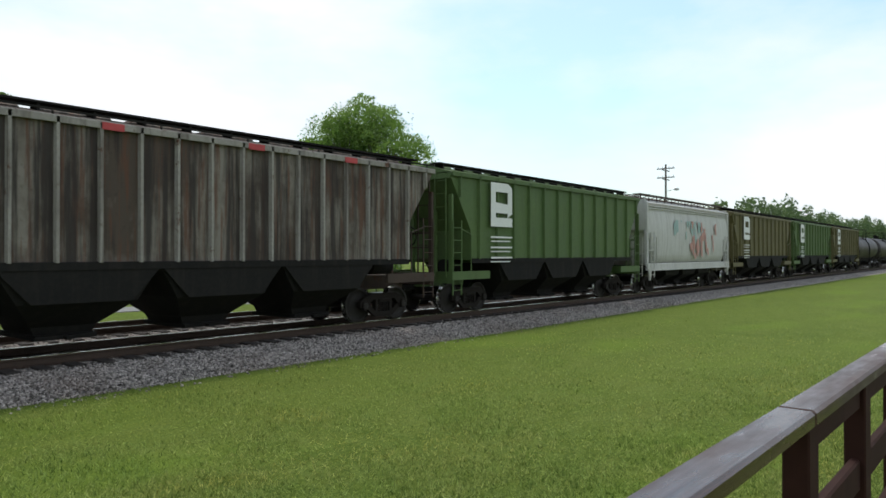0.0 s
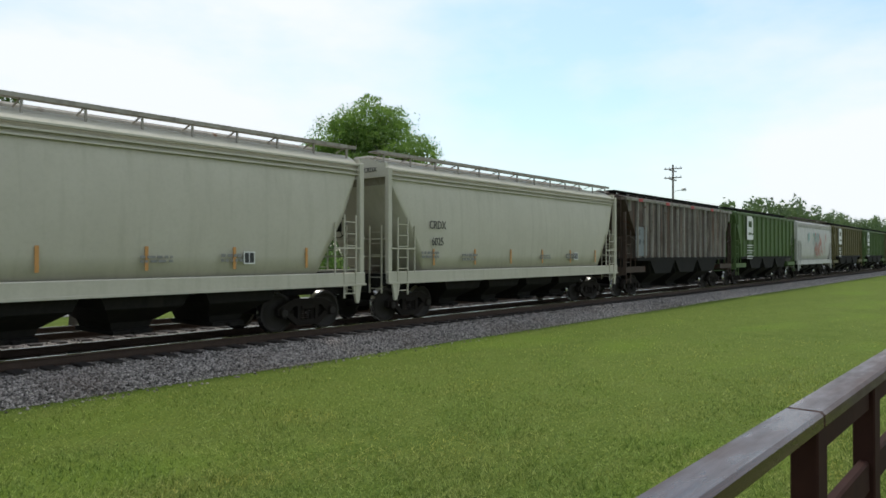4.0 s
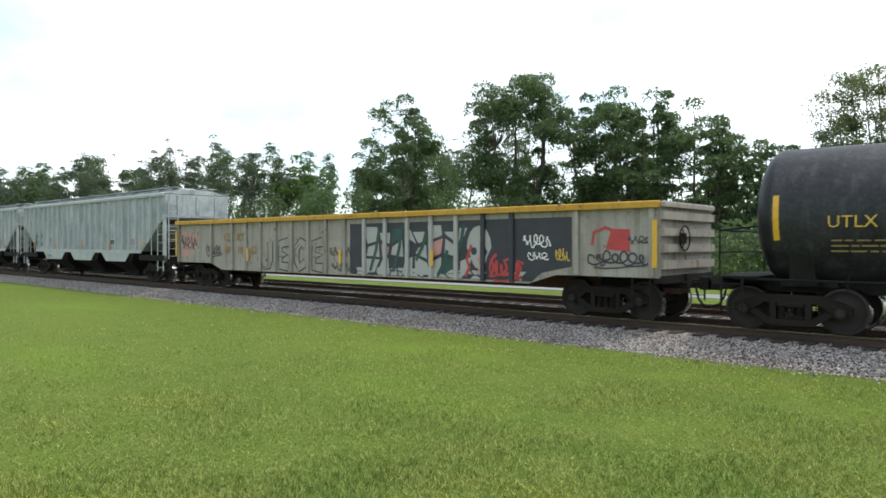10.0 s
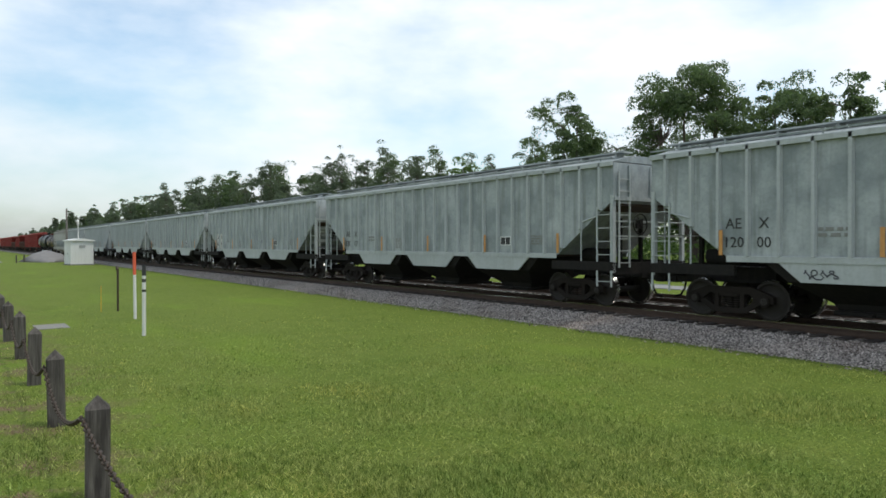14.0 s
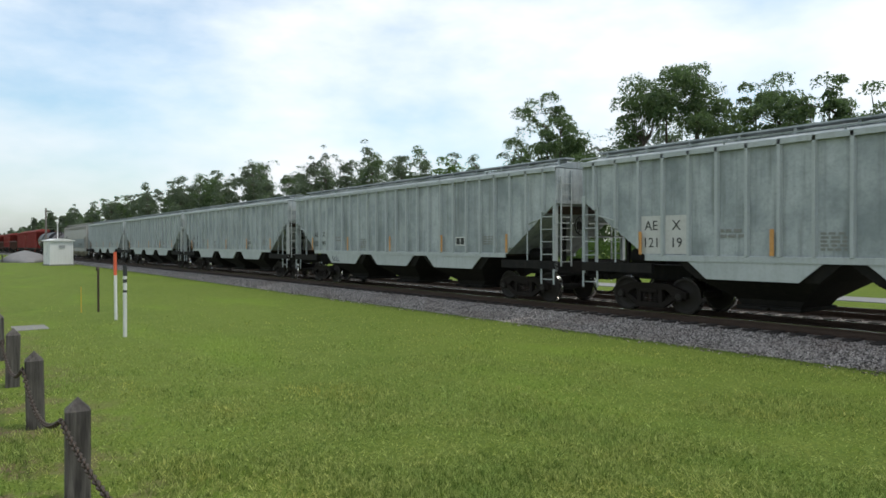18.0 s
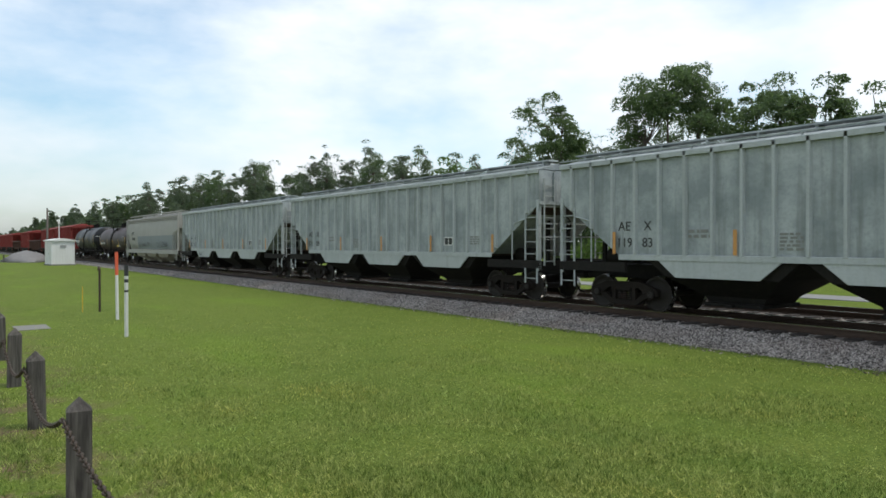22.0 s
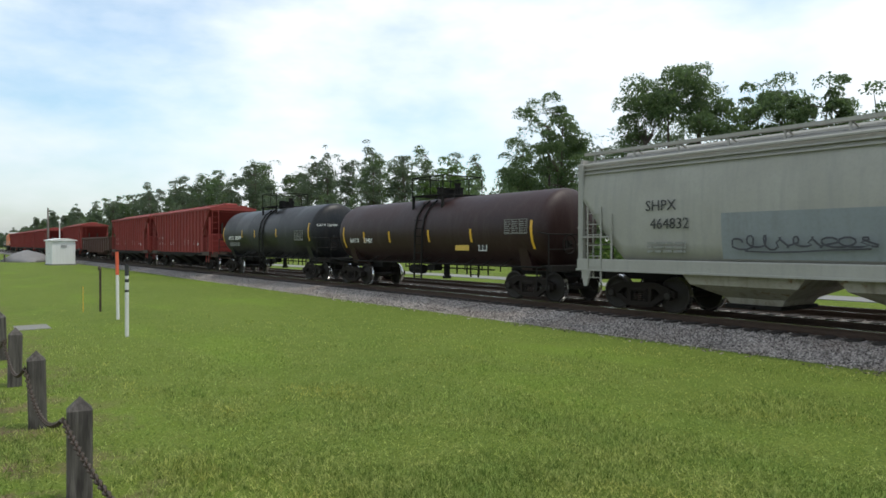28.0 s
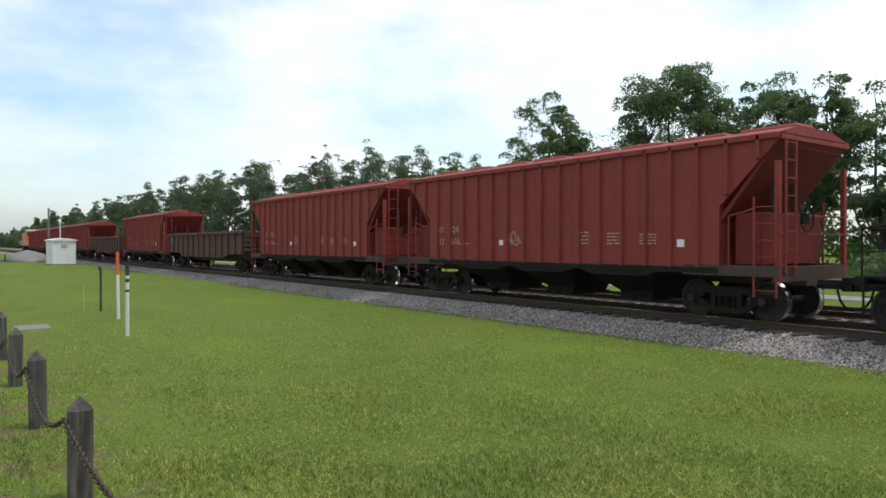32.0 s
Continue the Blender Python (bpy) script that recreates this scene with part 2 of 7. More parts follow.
M_TRUCK = paint("oily_brown_truck_steel", (0.017, 0.014, 0.012), (0.032, 0.026, 0.022), (0.06, 0.032, 0.02), (0.02, 0.018, 0.016), 0.75, 0.66, 0.4, spec=0.1)
M_WHEEL = plain("worn_wheel_steel", (0.022, 0.018, 0.015), 0.75, 0.1, 0.3)
M_TREAD = plain("bright_wheel_tread", (0.55, 0.54, 0.52), 0.22, 1.0, 0.1)
M_YELLOW = plain("yellow_reflector_tape", (0.66, 0.37, 0.03), 0.45, 0.0, 0.15, 20.0)
M_ORANGE = plain("faded_orange_reflector_tape", (0.52, 0.25, 0.07), 0.5, 0.0, 0.3, 9.0)
M_YTOP = paint("worn_yellow_top_rail", (0.50, 0.27, 0.03), (0.56, 0.34, 0.07), (0.16, 0.07, 0.03), (0.18, 0.10, 0.04), 0.6, 0.6, 0.6)
M_LETTER = plain("white_stencil_paint", (0.72, 0.72, 0.69), 0.6, 0.0, 0.12, 9.0)
M_PINKTXT = plain("pink_faded_lettering", (0.42, 0.27, 0.24), 0.65, 0.0, 0.3, 9.0)
M_CSTXT = plain("brown_yellow_stencil_paint", (0.36, 0.20, 0.055), 0.65, 0.0, 0.35, 7.0)
M_LETTERB = plain("black_stencil_paint", (0.03, 0.03, 0.03), 0.6, 0.0, 0.3, 9.0)
M_LETTERY = plain("yellow_stencil_paint", (0.55, 0.36, 0.06), 0.6, 0.0, 0.25, 9.0)
M_DIMY = plain("worn_yellow_lettering", (0.17, 0.115, 0.03), 0.65, 0.0, 0.3, 9.0)
M_DIMTXT = plain("worn_pale_lettering", (0.21, 0.21, 0.195), 0.65, 0.0, 0.3, 9.0)
M_GRAFD = plain("dark_spray_paint", (0.035, 0.035, 0.045), 0.6, 0.0, 0.4, 3.0)
M_GRAFW = plain("pale_spray_paint", (0.37, 0.365, 0.345), 0.6, 0.0, 0.2, 3.0)
M_GRAFR = plain("red_spray_paint", (0.42, 0.05, 0.05), 0.6, 0.0, 0.4, 3.0)
M_GRAFY = plain("yellow_spray_paint", (0.60, 0.40, 0.07), 0.6, 0.0, 0.25, 3.0)
M_GRAFG = plain("grey_green_spray_paint", (0.30, 0.42, 0.40), 0.6, 0.0, 0.3, 3.0)
M_GRAFP = plain("washed_pink_spray_paint", (0.47, 0.24, 0.20), 0.6, 0.0, 0.3, 3.0)
M_GRAFT = plain("dark_green_spray_paint", (0.03, 0.075, 0.06), 0.6, 0.0, 0.35, 3.0)
M_GRAFK = plain("washed_dark_spray_paint", (0.12, 0.115, 0.12), 0.6, 0.0, 0.35, 3.0)
M_REPAINT = paint("blue_grey_repaint", (0.205, 0.228, 0.240), (0.255, 0.275, 0.285), (0.2, 0.15, 0.1), (0.15, 0.15, 0.15), 0.6, 0.8, 0.4)
M_RAILHEAD = plain("polished_rail_head", (0.62, 0.61, 0.60), 0.2, 1.0, 0.08)
M_RAIL = plain("rusty_rail_web", (0.060, 0.038, 0.027), 0.8, 0.2, 0.35, 8.0)
M_TIE = plain("creosoted_tie_wood", (0.030, 0.024, 0.020), 0.9, 0.0, 0.4, 7.0, 0.01)


def post_wood():
    m, n, l, bsdf = material("weathered_post_wood")
    obj = shifted(n, l, n.new("ShaderNodeTexCoord").outputs["Object"])
    grain = noise_node(n, l, stretched(n, l, obj, (16.0, 16.0, 0.9)), 1.6, 6.0, 0.65)
    damp = noise_node(n, l, stretched(n, l, obj, (7.0, 7.0, 1.1)), 1.0, 4.0, 0.6)
    col = mixed(n, l, ramp_node(n, l, grain, 0.36, 0.66), (0.032, 0.026, 0.022), (0.120, 0.108, 0.092))
    col = mixed(n, l, ramp_node(n, l, damp, 0.50, 0.66), col, (0.026, 0.021, 0.018))
    l.new(col, bsdf.inputs["Base Color"])
    bsdf.inputs["Roughness"].default_value = 0.85
    bumped(n, l, bsdf, grain, 0.8, 0.012)
    return m


M_POST = post_wood()
M_CHAIN = plain("rusty_chain_iron", (0.075, 0.055, 0.042), 0.6, 0.7, 0.4, 20.0)
M_CONCRETE = plain("pale_concrete", (0.17, 0.165, 0.15), 0.9, 0.0, 0.15, 3.0, 0.004)
M_POLEWOOD = plain("grey_pole_wood", (0.17, 0.15, 0.13), 0.9, 0.0, 0.3, 5.0)
M_WHITEP = plain("white_marker_plastic", (0.62, 0.61, 0.58), 0.5, 0.0, 0.1, 8.0)
M_ORANGEP = plain("orange_marker_plastic", (0.62, 0.10, 0.04), 0.5, 0.0, 0.15, 8.0)
M_GALV = plain("galvanised_steel", (0.42, 0.42, 0.41), 0.45, 0.7, 0.2, 8.0)
M_SHEDW = paint("white_cabinet_paint", (0.66, 0.66, 0.64), (0.72, 0.72, 0.70), (0.3, 0.2, 0.12), (0.42, 0.41, 0.38), 0.5, 0.8, 0.3)
M_GRAVEL = plain("crushed_grey_stone", (0.17, 0.165, 0.16), 0.95, 0.0, 0.3, 1.5, 0.02)
M_WALLW = plain("white_house_siding", (0.70, 0.69, 0.66), 0.6, 0.0, 0.08, 3.0)
M_ROOFG = plain("grey_roof_shingle", (0.16, 0.155, 0.15), 0.9, 0.0, 0.2, 12.0)
M_GLASS = plain("dark_window_glass", (0.02, 0.025, 0.03), 0.08, 0.0, 0.1)


def stain_wood():
    m, n, l, bsdf = material("stained_handrail_wood")
    obj = n.new("ShaderNodeTexCoord").outputs["Object"]
    grain = noise_node(n, l, stretched(n, l, obj, (0.8, 22.0, 22.0)), 2.0, 6.0, 0.6)
    wear_and_sheen = noise_node(n, l, stretched(n, l, obj, (1.5, 5.0, 5.0)), 3.0, 5.0, 0.65)
    col = mixed(n, l, ramp_node(n, l, grain, 0.35, 0.7), (0.042, 0.021, 0.016), (0.088, 0.050, 0.040))
    # pale spots: worn stain, with the board's white sheen painted in
    col = mixed(n, l, ramp_node(n, l, wear_and_sheen, 0.64, 0.76), col, (0.26, 0.23, 0.225))
    l.new(col, bsdf.inputs["Base Color"])
    damp = noise_node(n, l, stretched(n, l, obj, (0.9, 3.0, 3.0)), 1.4, 4.0, 0.6)
    gloss = n.new("ShaderNodeMapRange")
    gloss.inputs["From Min"].default_value, gloss.inputs["From Max"].default_value = 0.38, 0.62
    gloss.inputs["To Min"].default_value, gloss.inputs["To Max"].default_value = 0.20, 0.62
    l.new(damp, gloss.inputs[0])
    l.new(gloss.outputs[0], bsdf.inputs["Roughness"])
    bsdf.inputs["Specular IOR Level"].default_value = 0.42
    bumped(n, l, bsdf, grain, 0.35, 0.004)
    return m


M_HANDRAIL = stain_wood()
M_RAILPOST = plain("dark_red_brown_stained_wood", (0.034, 0.013, 0.009), 0.8, 0.0, 0.4, 9.0, 0.004)
M_RAILPOST.node_tree.nodes["Principled BSDF"].inputs["Specular IOR Level"].default_value = 0.15


def grass_ground():
    m, n, l, bsdf = material("mown_lawn")
    g = n.new("ShaderNodeNewGeometry").outputs["Position"]
    big = noise_node(n, l, stretched(n, l, g, (0.10, 0.22, 0.2)), 1.0, 4.0, 0.55)
    mid = noise_node(n, l, g, 1.1, 6.0, 0.65)
    fine = noise_node(n, l, stretched(n, l, g, (9.0, 5.0, 9.0)), 2.2, 6.0, 0.7)
    col = mixed(n, l, ramp_node(n, l, big, 0.34, 0.64), (0.092, 0.130, 0.018), (0.124, 0.162, 0.024))
    col = mixed(n, l, ramp_node(n, l, mid, 0.42, 0.64), col, (0.138, 0.168, 0.032))
    col = mixed(n, l, ramp_node(n, l, fine, 0.42, 0.72), col, mixed(n, l, 0.65, col, (0.040, 0.080, 0.014)))
    tuft = noise_node(n, l, stretched(n, l, g, (5.0, 3.2, 5.0)), 1.0, 5.0, 0.7)
    col = mixed(n, l, ramp_node(n, l, tuft, 0.46, 0.66), col, mixed(n, l, 0.60, col, (0.138, 0.186, 0.042)))
    fleck = noise_node(n, l, stretched(n, l, g, (30.0, 22.0, 30.0)), 1.0, 3.0, 0.6)
    col = mixed(n, l, ramp_node(n, l, fleck, 0.50, 0.34), col, mixed(n, l, 0.60, col, (0.022, 0.052, 0.009)))
    col = mixed(n, l, ramp_node(n, l, fleck, 0.56, 0.70), col, mixed(n, l, 0.70, col, (0.235, 0.285, 0.075)))
    fresh = noise_node(n, l, stretched(n, l, g, (0.16, 0.34, 0.2)), 1.0, 3.0, 0.5)
    col = mixed(n, l, ramp_node(n, l, fresh, 0.54, 0.68), col, mixed(n, l, 0.35, col, (0.135, 0.215, 0.022)))
    dry = noise_node(n, l, g, 0.55, 6.0, 0.7)
    col = mixed(n, l, ramp_node(n, l, dry, 0.69, 0.80), col, (0.17, 0.155, 0.06))
    # bare leaf-strewn soil along the line of chained posts
    sep = n.new("ShaderNodeSeparateXYZ")
    l.new(g, sep.inputs[0])
    lane = ramp_node(n, l, sep.outputs["Y"], 2.6, 0.5)
    west = ramp_node(n, l, sep.outputs["X"], -3.2, -5.0)
    both = n.new("ShaderNodeMath")
    both.operation = "MULTIPLY"
    l.new(lane, both.inputs[0])
    l.new(west, both.inputs[1])
    worn = n.new("ShaderNodeMath")
    worn.operation = "MULTIPLY"
    l.new(both.outputs[0], worn.inputs[0])
    l.new(ramp_node(n, l, noise_node(n, l, g, 1.3, 6.0, 0.72), 0.48, 0.60), worn.inputs[1])
    litter = noise_node(n, l, g, 26.0, 5.0, 0.75)
    col = mixed(n, l, worn.outputs[0], col, mixed(n, l, ramp_node(n, l, litter, 0.40, 0.62), (0.075, 0.045, 0.028), (0.22, 0.165, 0.105)))
    l.new(col, bsdf.inputs["Base Color"])
    bsdf.inputs["Roughness"].default_value, bsdf.inputs["Specular IOR Level"].default_value = 0.95, 0.08
    bumped(n, l, bsdf, fine, 0.8, 0.04)
    return m


M_GRASS = grass_ground()


def blade_material():
    m, n, l, bsdf = material("grass_blades")
    geo = n.new("ShaderNodeNewGeometry")
    island = geo.outputs["Random Per Island"]
    col = mixed(n, l, island, (0.080, 0.128, 0.017), (0.540, 0.575, 0.195))
    # fresher and drier patches of the lawn
    patch = noise_node(n, l, stretched(n, l, geo.outputs["Position"], (0.45, 0.7, 0.5)), 1.0, 5.0, 0.6)
    col = mixed(n, l, ramp_node(n, l, patch, 0.40, 0.52), mixed(n, l, 1.0, col, (0.78, 0.92, 0.80), "MULTIPLY"), col)
    col = mixed(n, l, ramp_node(n, l, patch, 0.54, 0.68), col, mixed(n, l, 1.0, col, (1.28, 1.12, 1.0), "MULTIPLY"))
    # shade between the tufts, painted into the blade colour by noise
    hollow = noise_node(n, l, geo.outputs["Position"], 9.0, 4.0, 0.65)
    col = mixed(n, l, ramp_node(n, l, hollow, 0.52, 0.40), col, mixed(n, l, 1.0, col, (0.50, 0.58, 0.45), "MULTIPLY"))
    l.new(col, bsdf.inputs["Base Color"])
    bsdf.inputs["Roughness"].default_value, bsdf.inputs["Specular IOR Level"].default_value = 0.7, 0.15
    tr = n.new("ShaderNodeBsdfTranslucent")
    l.new(col, tr.inputs[0])
    mix = n.new("ShaderNodeMixShader")
    mix.inputs[0].default_value = 0.5
    l.new(bsdf.outputs[0], mix.inputs[1])
    l.new(tr.outputs[0], mix.inputs[2])
    l.new(mix.outputs[0], n["Material Output"].inputs[0])
    return m


M_BLADE = blade_material()


def stone_material():
    m, n, l, bsdf = material("ballast_stone")
    geo = n.new("ShaderNodeNewGeometry")
    island = geo.outputs["Random Per Island"]
    col = mixed(n, l, island, (0.024, 0.021, 0.019), (0.54, 0.485, 0.445))
    big = noise_node(n, l, geo.outputs["Position"], 0.5, 4.0, 0.6)
    col = mixed(n, l, ramp_node(n, l, big, 0.45, 0.75), col, mixed(n, l, 0.4, col, (0.13, 0.075, 0.05)))
    l.new(col, bsdf.inputs["Base Color"])
    bsdf.inputs["Roughness"].default_value = 0.9
    return m


M_STONE = stone_material()


def bed_material():
    m, n, l, bsdf = material("ballast_bed")
    geo = n.new("ShaderNodeNewGeometry")
    v = n.new("ShaderNodeTexVoronoi")
    v.inputs["Scale"].default_value = 15.0
    l.new(geo.outputs["Position"], v.inputs["Vector"])
    sep = n.new("ShaderNodeSeparateColor")
    l.new(v.outputs["Color"], sep.inputs[0])
    col = mixed(n, l, sep.outputs[0], (0.045, 0.040, 0.036), (0.34, 0.305, 0.28))
    l.new(col, bsdf.inputs["Base Color"])
    bsdf.inputs["Roughness"].default_value = 0.95
    bumped(n, l, bsdf, v.outputs["Distance"], 0.9, 0.05)
    return m


M_BED = bed_material()


def asphalt():
    m, n, l, bsdf = material("pale_worn_asphalt")
    g = n.new("ShaderNodeNewGeometry").outputs["Position"]
    f = noise_node(n, l, g, 40.0, 3.0, 0.7)
    b = noise_node(n, l, g, 0.35, 4.0, 0.6)
    col = mixed(n, l, b, (0.19, 0.19, 0.185), (0.27, 0.265, 0.255))
    col = mixed(n, l, f, col, mixed(n, l, 0.4, col, (0.08, 0.08, 0.08)))
    l.new(col, bsdf.inputs["Base Color"])
    bsdf.inputs["Roughness"].default_value = 0.85
    return m


M_ROAD = asphalt()


def leaf_material(name, dark, light, through=0.35):
    m, n, l, bsdf = material(name)
    geo = n.new("ShaderNodeNewGeometry")
    clump = noise_node(n, l, geo.outputs["Position"], 0.5, 3.0, 0.6)
    col = mixed(n, l, geo.outputs["Random Per Island"], dark, light)
    col = mixed(n, l, ramp_node(n, l, clump, 0.35, 0.7), mixed(n, l, 0.5, col, dark), col)
    l.new(col, bsdf.inputs["Base Color"])
    bsdf.inputs["Roughness"].default_value, bsdf.inputs["Specular IOR Level"].default_value = 0.6, 0.3
    tr = n.new("ShaderNodeBsdfTranslucent")
    l.new(mixed(n, l, 1.0, col, (1.5, 1.65, 1.0), "MULTIPLY"), tr.inputs[0])
    mix = n.new("ShaderNodeMixShader")
    mix.inputs[0].default_value = through
    l.new(bsdf.outputs[0], mix.inputs[1])
    l.new(tr.outputs[0], mix.inputs[2])
    l.new(mix.outputs[0], n["Material Output"].inputs[0])
    return m


M_LEAF_OAK = leaf_material("oak_leaves", (0.066, 0.104, 0.058), (0.148, 0.190, 0.104), 0.52)
M_LEAF_MID = leaf_material("fresh_green_leaves", (0.068, 0.118, 0.036), (0.135, 0.200, 0.070), 0.55)
M_LEAF_GUM = leaf_material("sweetgum_leaves", (0.095, 0.165, 0.045), (0.235, 0.330, 0.100), 0.55)
M_LEAF_PALE = leaf_material("pale_feathery_leaves", (0.095, 0.118, 0.065), (0.180, 0.205, 0.120), 0.5)
# pine green is lightened: distance haze is put into the colour
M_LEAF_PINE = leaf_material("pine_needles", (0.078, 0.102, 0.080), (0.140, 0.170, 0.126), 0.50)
M_BARK = plain("grey_brown_bark", (0.085, 0.068, 0.055), 0.95, 0.0, 0.4, 6.0, 0.02)

# ---- mesh tools ----
class Mesh:
    """Gathers faces; becomes one mesh."""

    def __init__(self):
        self.v, self.f, self.smooth, self.slot = [], [], [], []
        self.current = 0

    def add(self, verts, faces, smooth=False):
        k = len(self.v)
        self.v += [tuple(p) for p in verts]
        self.f += [tuple(i + k for i in q) for q in faces]
        self.smooth += [smooth] * len(faces)
        self.slot += [self.current] * len(faces)
        return self

    def box(self, x0, y0, z0, x1, y1, z1, c=0.0):
        if x0 > x1:
            x0, x1 = x1, x0
        if y0 > y1:
            y0, y1 = y1, y0
        if z0 > z1:
            z0, z1 = z1, z0
        if c <= 0:
            v = [(x, y, z) for z in (z0, z1) for y in (y0, y1) for x in (x0, x1)]
            return self.add(v, [(0, 2, 3, 1), (4, 5, 7, 6), (0, 1, 5, 4), (2, 6, 7, 3), (0, 4, 6, 2), (1, 3, 7, 5)])
        # chamfered along its vertical and top edges
        c = min(c, (x1 - x0) * 0.45, (y1 - y0) * 0.45, (z1 - z0) * 0.45)
        ring = [(x0 + c, y0), (x1 - c, y0), (x1, y0 + c), (x1, y1 - c), (x1 - c, y1), (x0 + c, y1), (x0, y1 - c), (x0, y0 + c)]
        mx, my = (x0 + x1) / 2, (y0 + y1) / 2
        inner = [(x + (c if x < mx else -c) * (x in (x0, x1)), y + (c if y < my else -c) * (y in (y0, y1))) for x, y in ring]
        v = [(x, y, z0) for x, y in ring] + [(x, y, z1 - c) for x, y in ring] + [(x, y, z1) for x, y in inner]
        f = [tuple(range(7, -1, -1)), tuple(range(16, 24))]
        for i in range(8):
            j = (i + 1) % 8
            f += [(i, j, 8 + j, 8 + i), (8 + i, 8 + j, 16 + j, 16 + i)]
        return self.add(v, f)

    def prism(self, outline, y0, y1):
        """An outline of (x, z), counter-clockwise seen from -y, pushed from y0 to y1."""
        k = len(outline)
        v = [(x, y0, z) for x, z in outline] + [(x, y1, z) for x, z in outline]
        f = [tuple(range(k)), tuple(range(2 * k - 1, k - 1, -1))]
        f += [(i, k + i, k + (i + 1) % k, (i + 1) % k) for i in range(k)]
        return self.add(v, f)

    def along(self, outline, x0, x1):
        """An outline of (y, z) pushed along x."""
        k = len(outline)
        v = [(x0, y, z) for y, z in outline] + [(x1, y, z) for y, z in outline]
        f = [tuple(range(k)), tuple(range(2 * k - 1, k - 1, -1))]
        f += [(i, k + i, k + (i + 1) % k, (i + 1) % k) for i in range(k)]
        return self.add(v, f)

    def loft(self, rings, smooth=True, caps=True):
        k = len(rings[0])
        v = [p for r in rings for p in r]
        f = [(a * k + i, a * k + (i + 1) % k, (a + 1) * k + (i + 1) % k, (a + 1) * k + i) for a in range(len(rings) - 1) for i in range(k)]
        self.add(v, f, smooth)
        if caps:
            self.add(rings[0], [tuple(range(k - 1, -1, -1))])
            self.add(rings[-1], [tuple(range(k))])
        return self

    def tube(self, p0, p1, r0, r1=None, n=8, caps=True):
        p0, p1 = Vector(p0), Vector(p1)
        r1 = r0 if r1 is None else r1
        w = (p1 - p0).normalized()
        a = w.orthogonal().normalized()
        b = w.cross(a)
        turn = [2 * math.pi * i / n for i in range(n)]
        return self.loft([[p + (a * math.cos(t) + b * math.sin(t)) * r for t in turn] for p, r in ((p0, r0), (p1, r1))], True, caps)

    def bar(self, p0, p1, w, h=None):
        """A square bar between two points."""
        h = w if h is None else h
        p0, p1 = Vector(p0), Vector(p1)
        d = (p1 - p0).normalized()
        a = d.cross(Vector((0, 1, 0)))
        a = a.normalized() if a.length > 0.01 else Vector((1, 0, 0))
        b = d.cross(a)
        return self.loft([[p + a * s * w / 2 + b * t * h / 2 for s, t in ((-1, -1), (1, -1), (1, 1), (-1, 1))] for p in (p0, p1)], False)

    def mesh(self, name, materials):
        me = bpy.data.meshes.new(name)
        me.from_pydata(self.v, [], self.f)
        for m in materials:
            me.materials.append(m)
        me.polygons.foreach_set("use_smooth", self.smooth)
        me.polygons.foreach_set("material_index", self.slot)
        me.update()
        return me


def part(name, built, materials, parent=None, label=""):
    """One mesh object, under a thing or under a part."""
    materials = materials if isinstance(materials, (list, tuple)) else [materials]
    data = built.mesh(name, materials) if isinstance(built, Mesh) else built
    ob = new(name, data)
    if parent is not None:
        ob.parent = parent
    if label:
        ob["label"] = label
    return ob


def thing(name, label, category, group="", kind=""):
    return tagged(new(name), label, category, group, kind)


def lettering(name, text, size, material_, parent, x, y, z, spread=1.0, label=""):
    """Letters on the near side of a car, centred at x, their foot at z."""
    c = bpy.data.curves.new(name, "FONT")
    c.body, c.size, c.align_x, c.space_character, c.extrude = text, size, "CENTER", spread, 0.004
    c.resolution_u = 2
    tmp = bpy.data.objects.new(name, c)
    scene.collection.objects.link(tmp)
    me = bpy.data.meshes.new_from_object(tmp)
    bpy.data.objects.remove(tmp)
    bpy.data.curves.remove(c)
    me.name = name
    me.materials.clear()
    me.materials.append(material_)
    me.transform(pose(x, y, z, 90, 0, 0))
    return part(name, me, material_, parent, label)

# ---- the ground, the line, the road ----
RAIL_TOP, TRACK_Y, FAR_TRACK_Y = 0.48, 15.92, 19.75

m = Mesh()
m.add([(-2500, -2500, 0), (2500, -2500, 0), (2500, 2500, 0), (-2500, 2500, 0)], [(0, 1, 2, 3)])
ground = part("ground", m, M_GRASS)
tagged(ground, "mown green lawn reaching to the railway and beyond", "lawn", kind="structure")

m = Mesh()
foot, lip = 13.45, 14.62
rnd = random.Random(5)
xs = [-900, -300, -120] + [x * 0.5 for x in range(-160, 121)] + [120, 300, 700]
rings = []
for x in xs:
    k = noise.noise(Vector((x * 0.35, 3.1, 0))) * 0.16 + noise.noise(Vector((x * 1.3, 1.1, 0))) * 0.08
    rings.append([(x, foot + k, -0.05), (x, foot + 0.25 + k * 0.6, 0.10), (x, lip, 0.28), (x, TRACK_Y, 0.31), (x, 17.6, 0.27), (x, FAR_TRACK_Y, 0.31), (x, 21.3, 0.26), (x, 22.6, -0.05)])
m.loft(rings, False, False)
bed = part("track_bed", m, M_BED)
tagged(bed, "grey crushed-stone ballast bed of a double railway line", "ballast", kind="structure")

m = Mesh()
m.box(-900, 28.7, 0.004, 700, 31.0, 0.03)
road = part("road", m, M_ROAD)
tagged(road, "narrow pale asphalt road behind the railway line", "road", kind="structure")


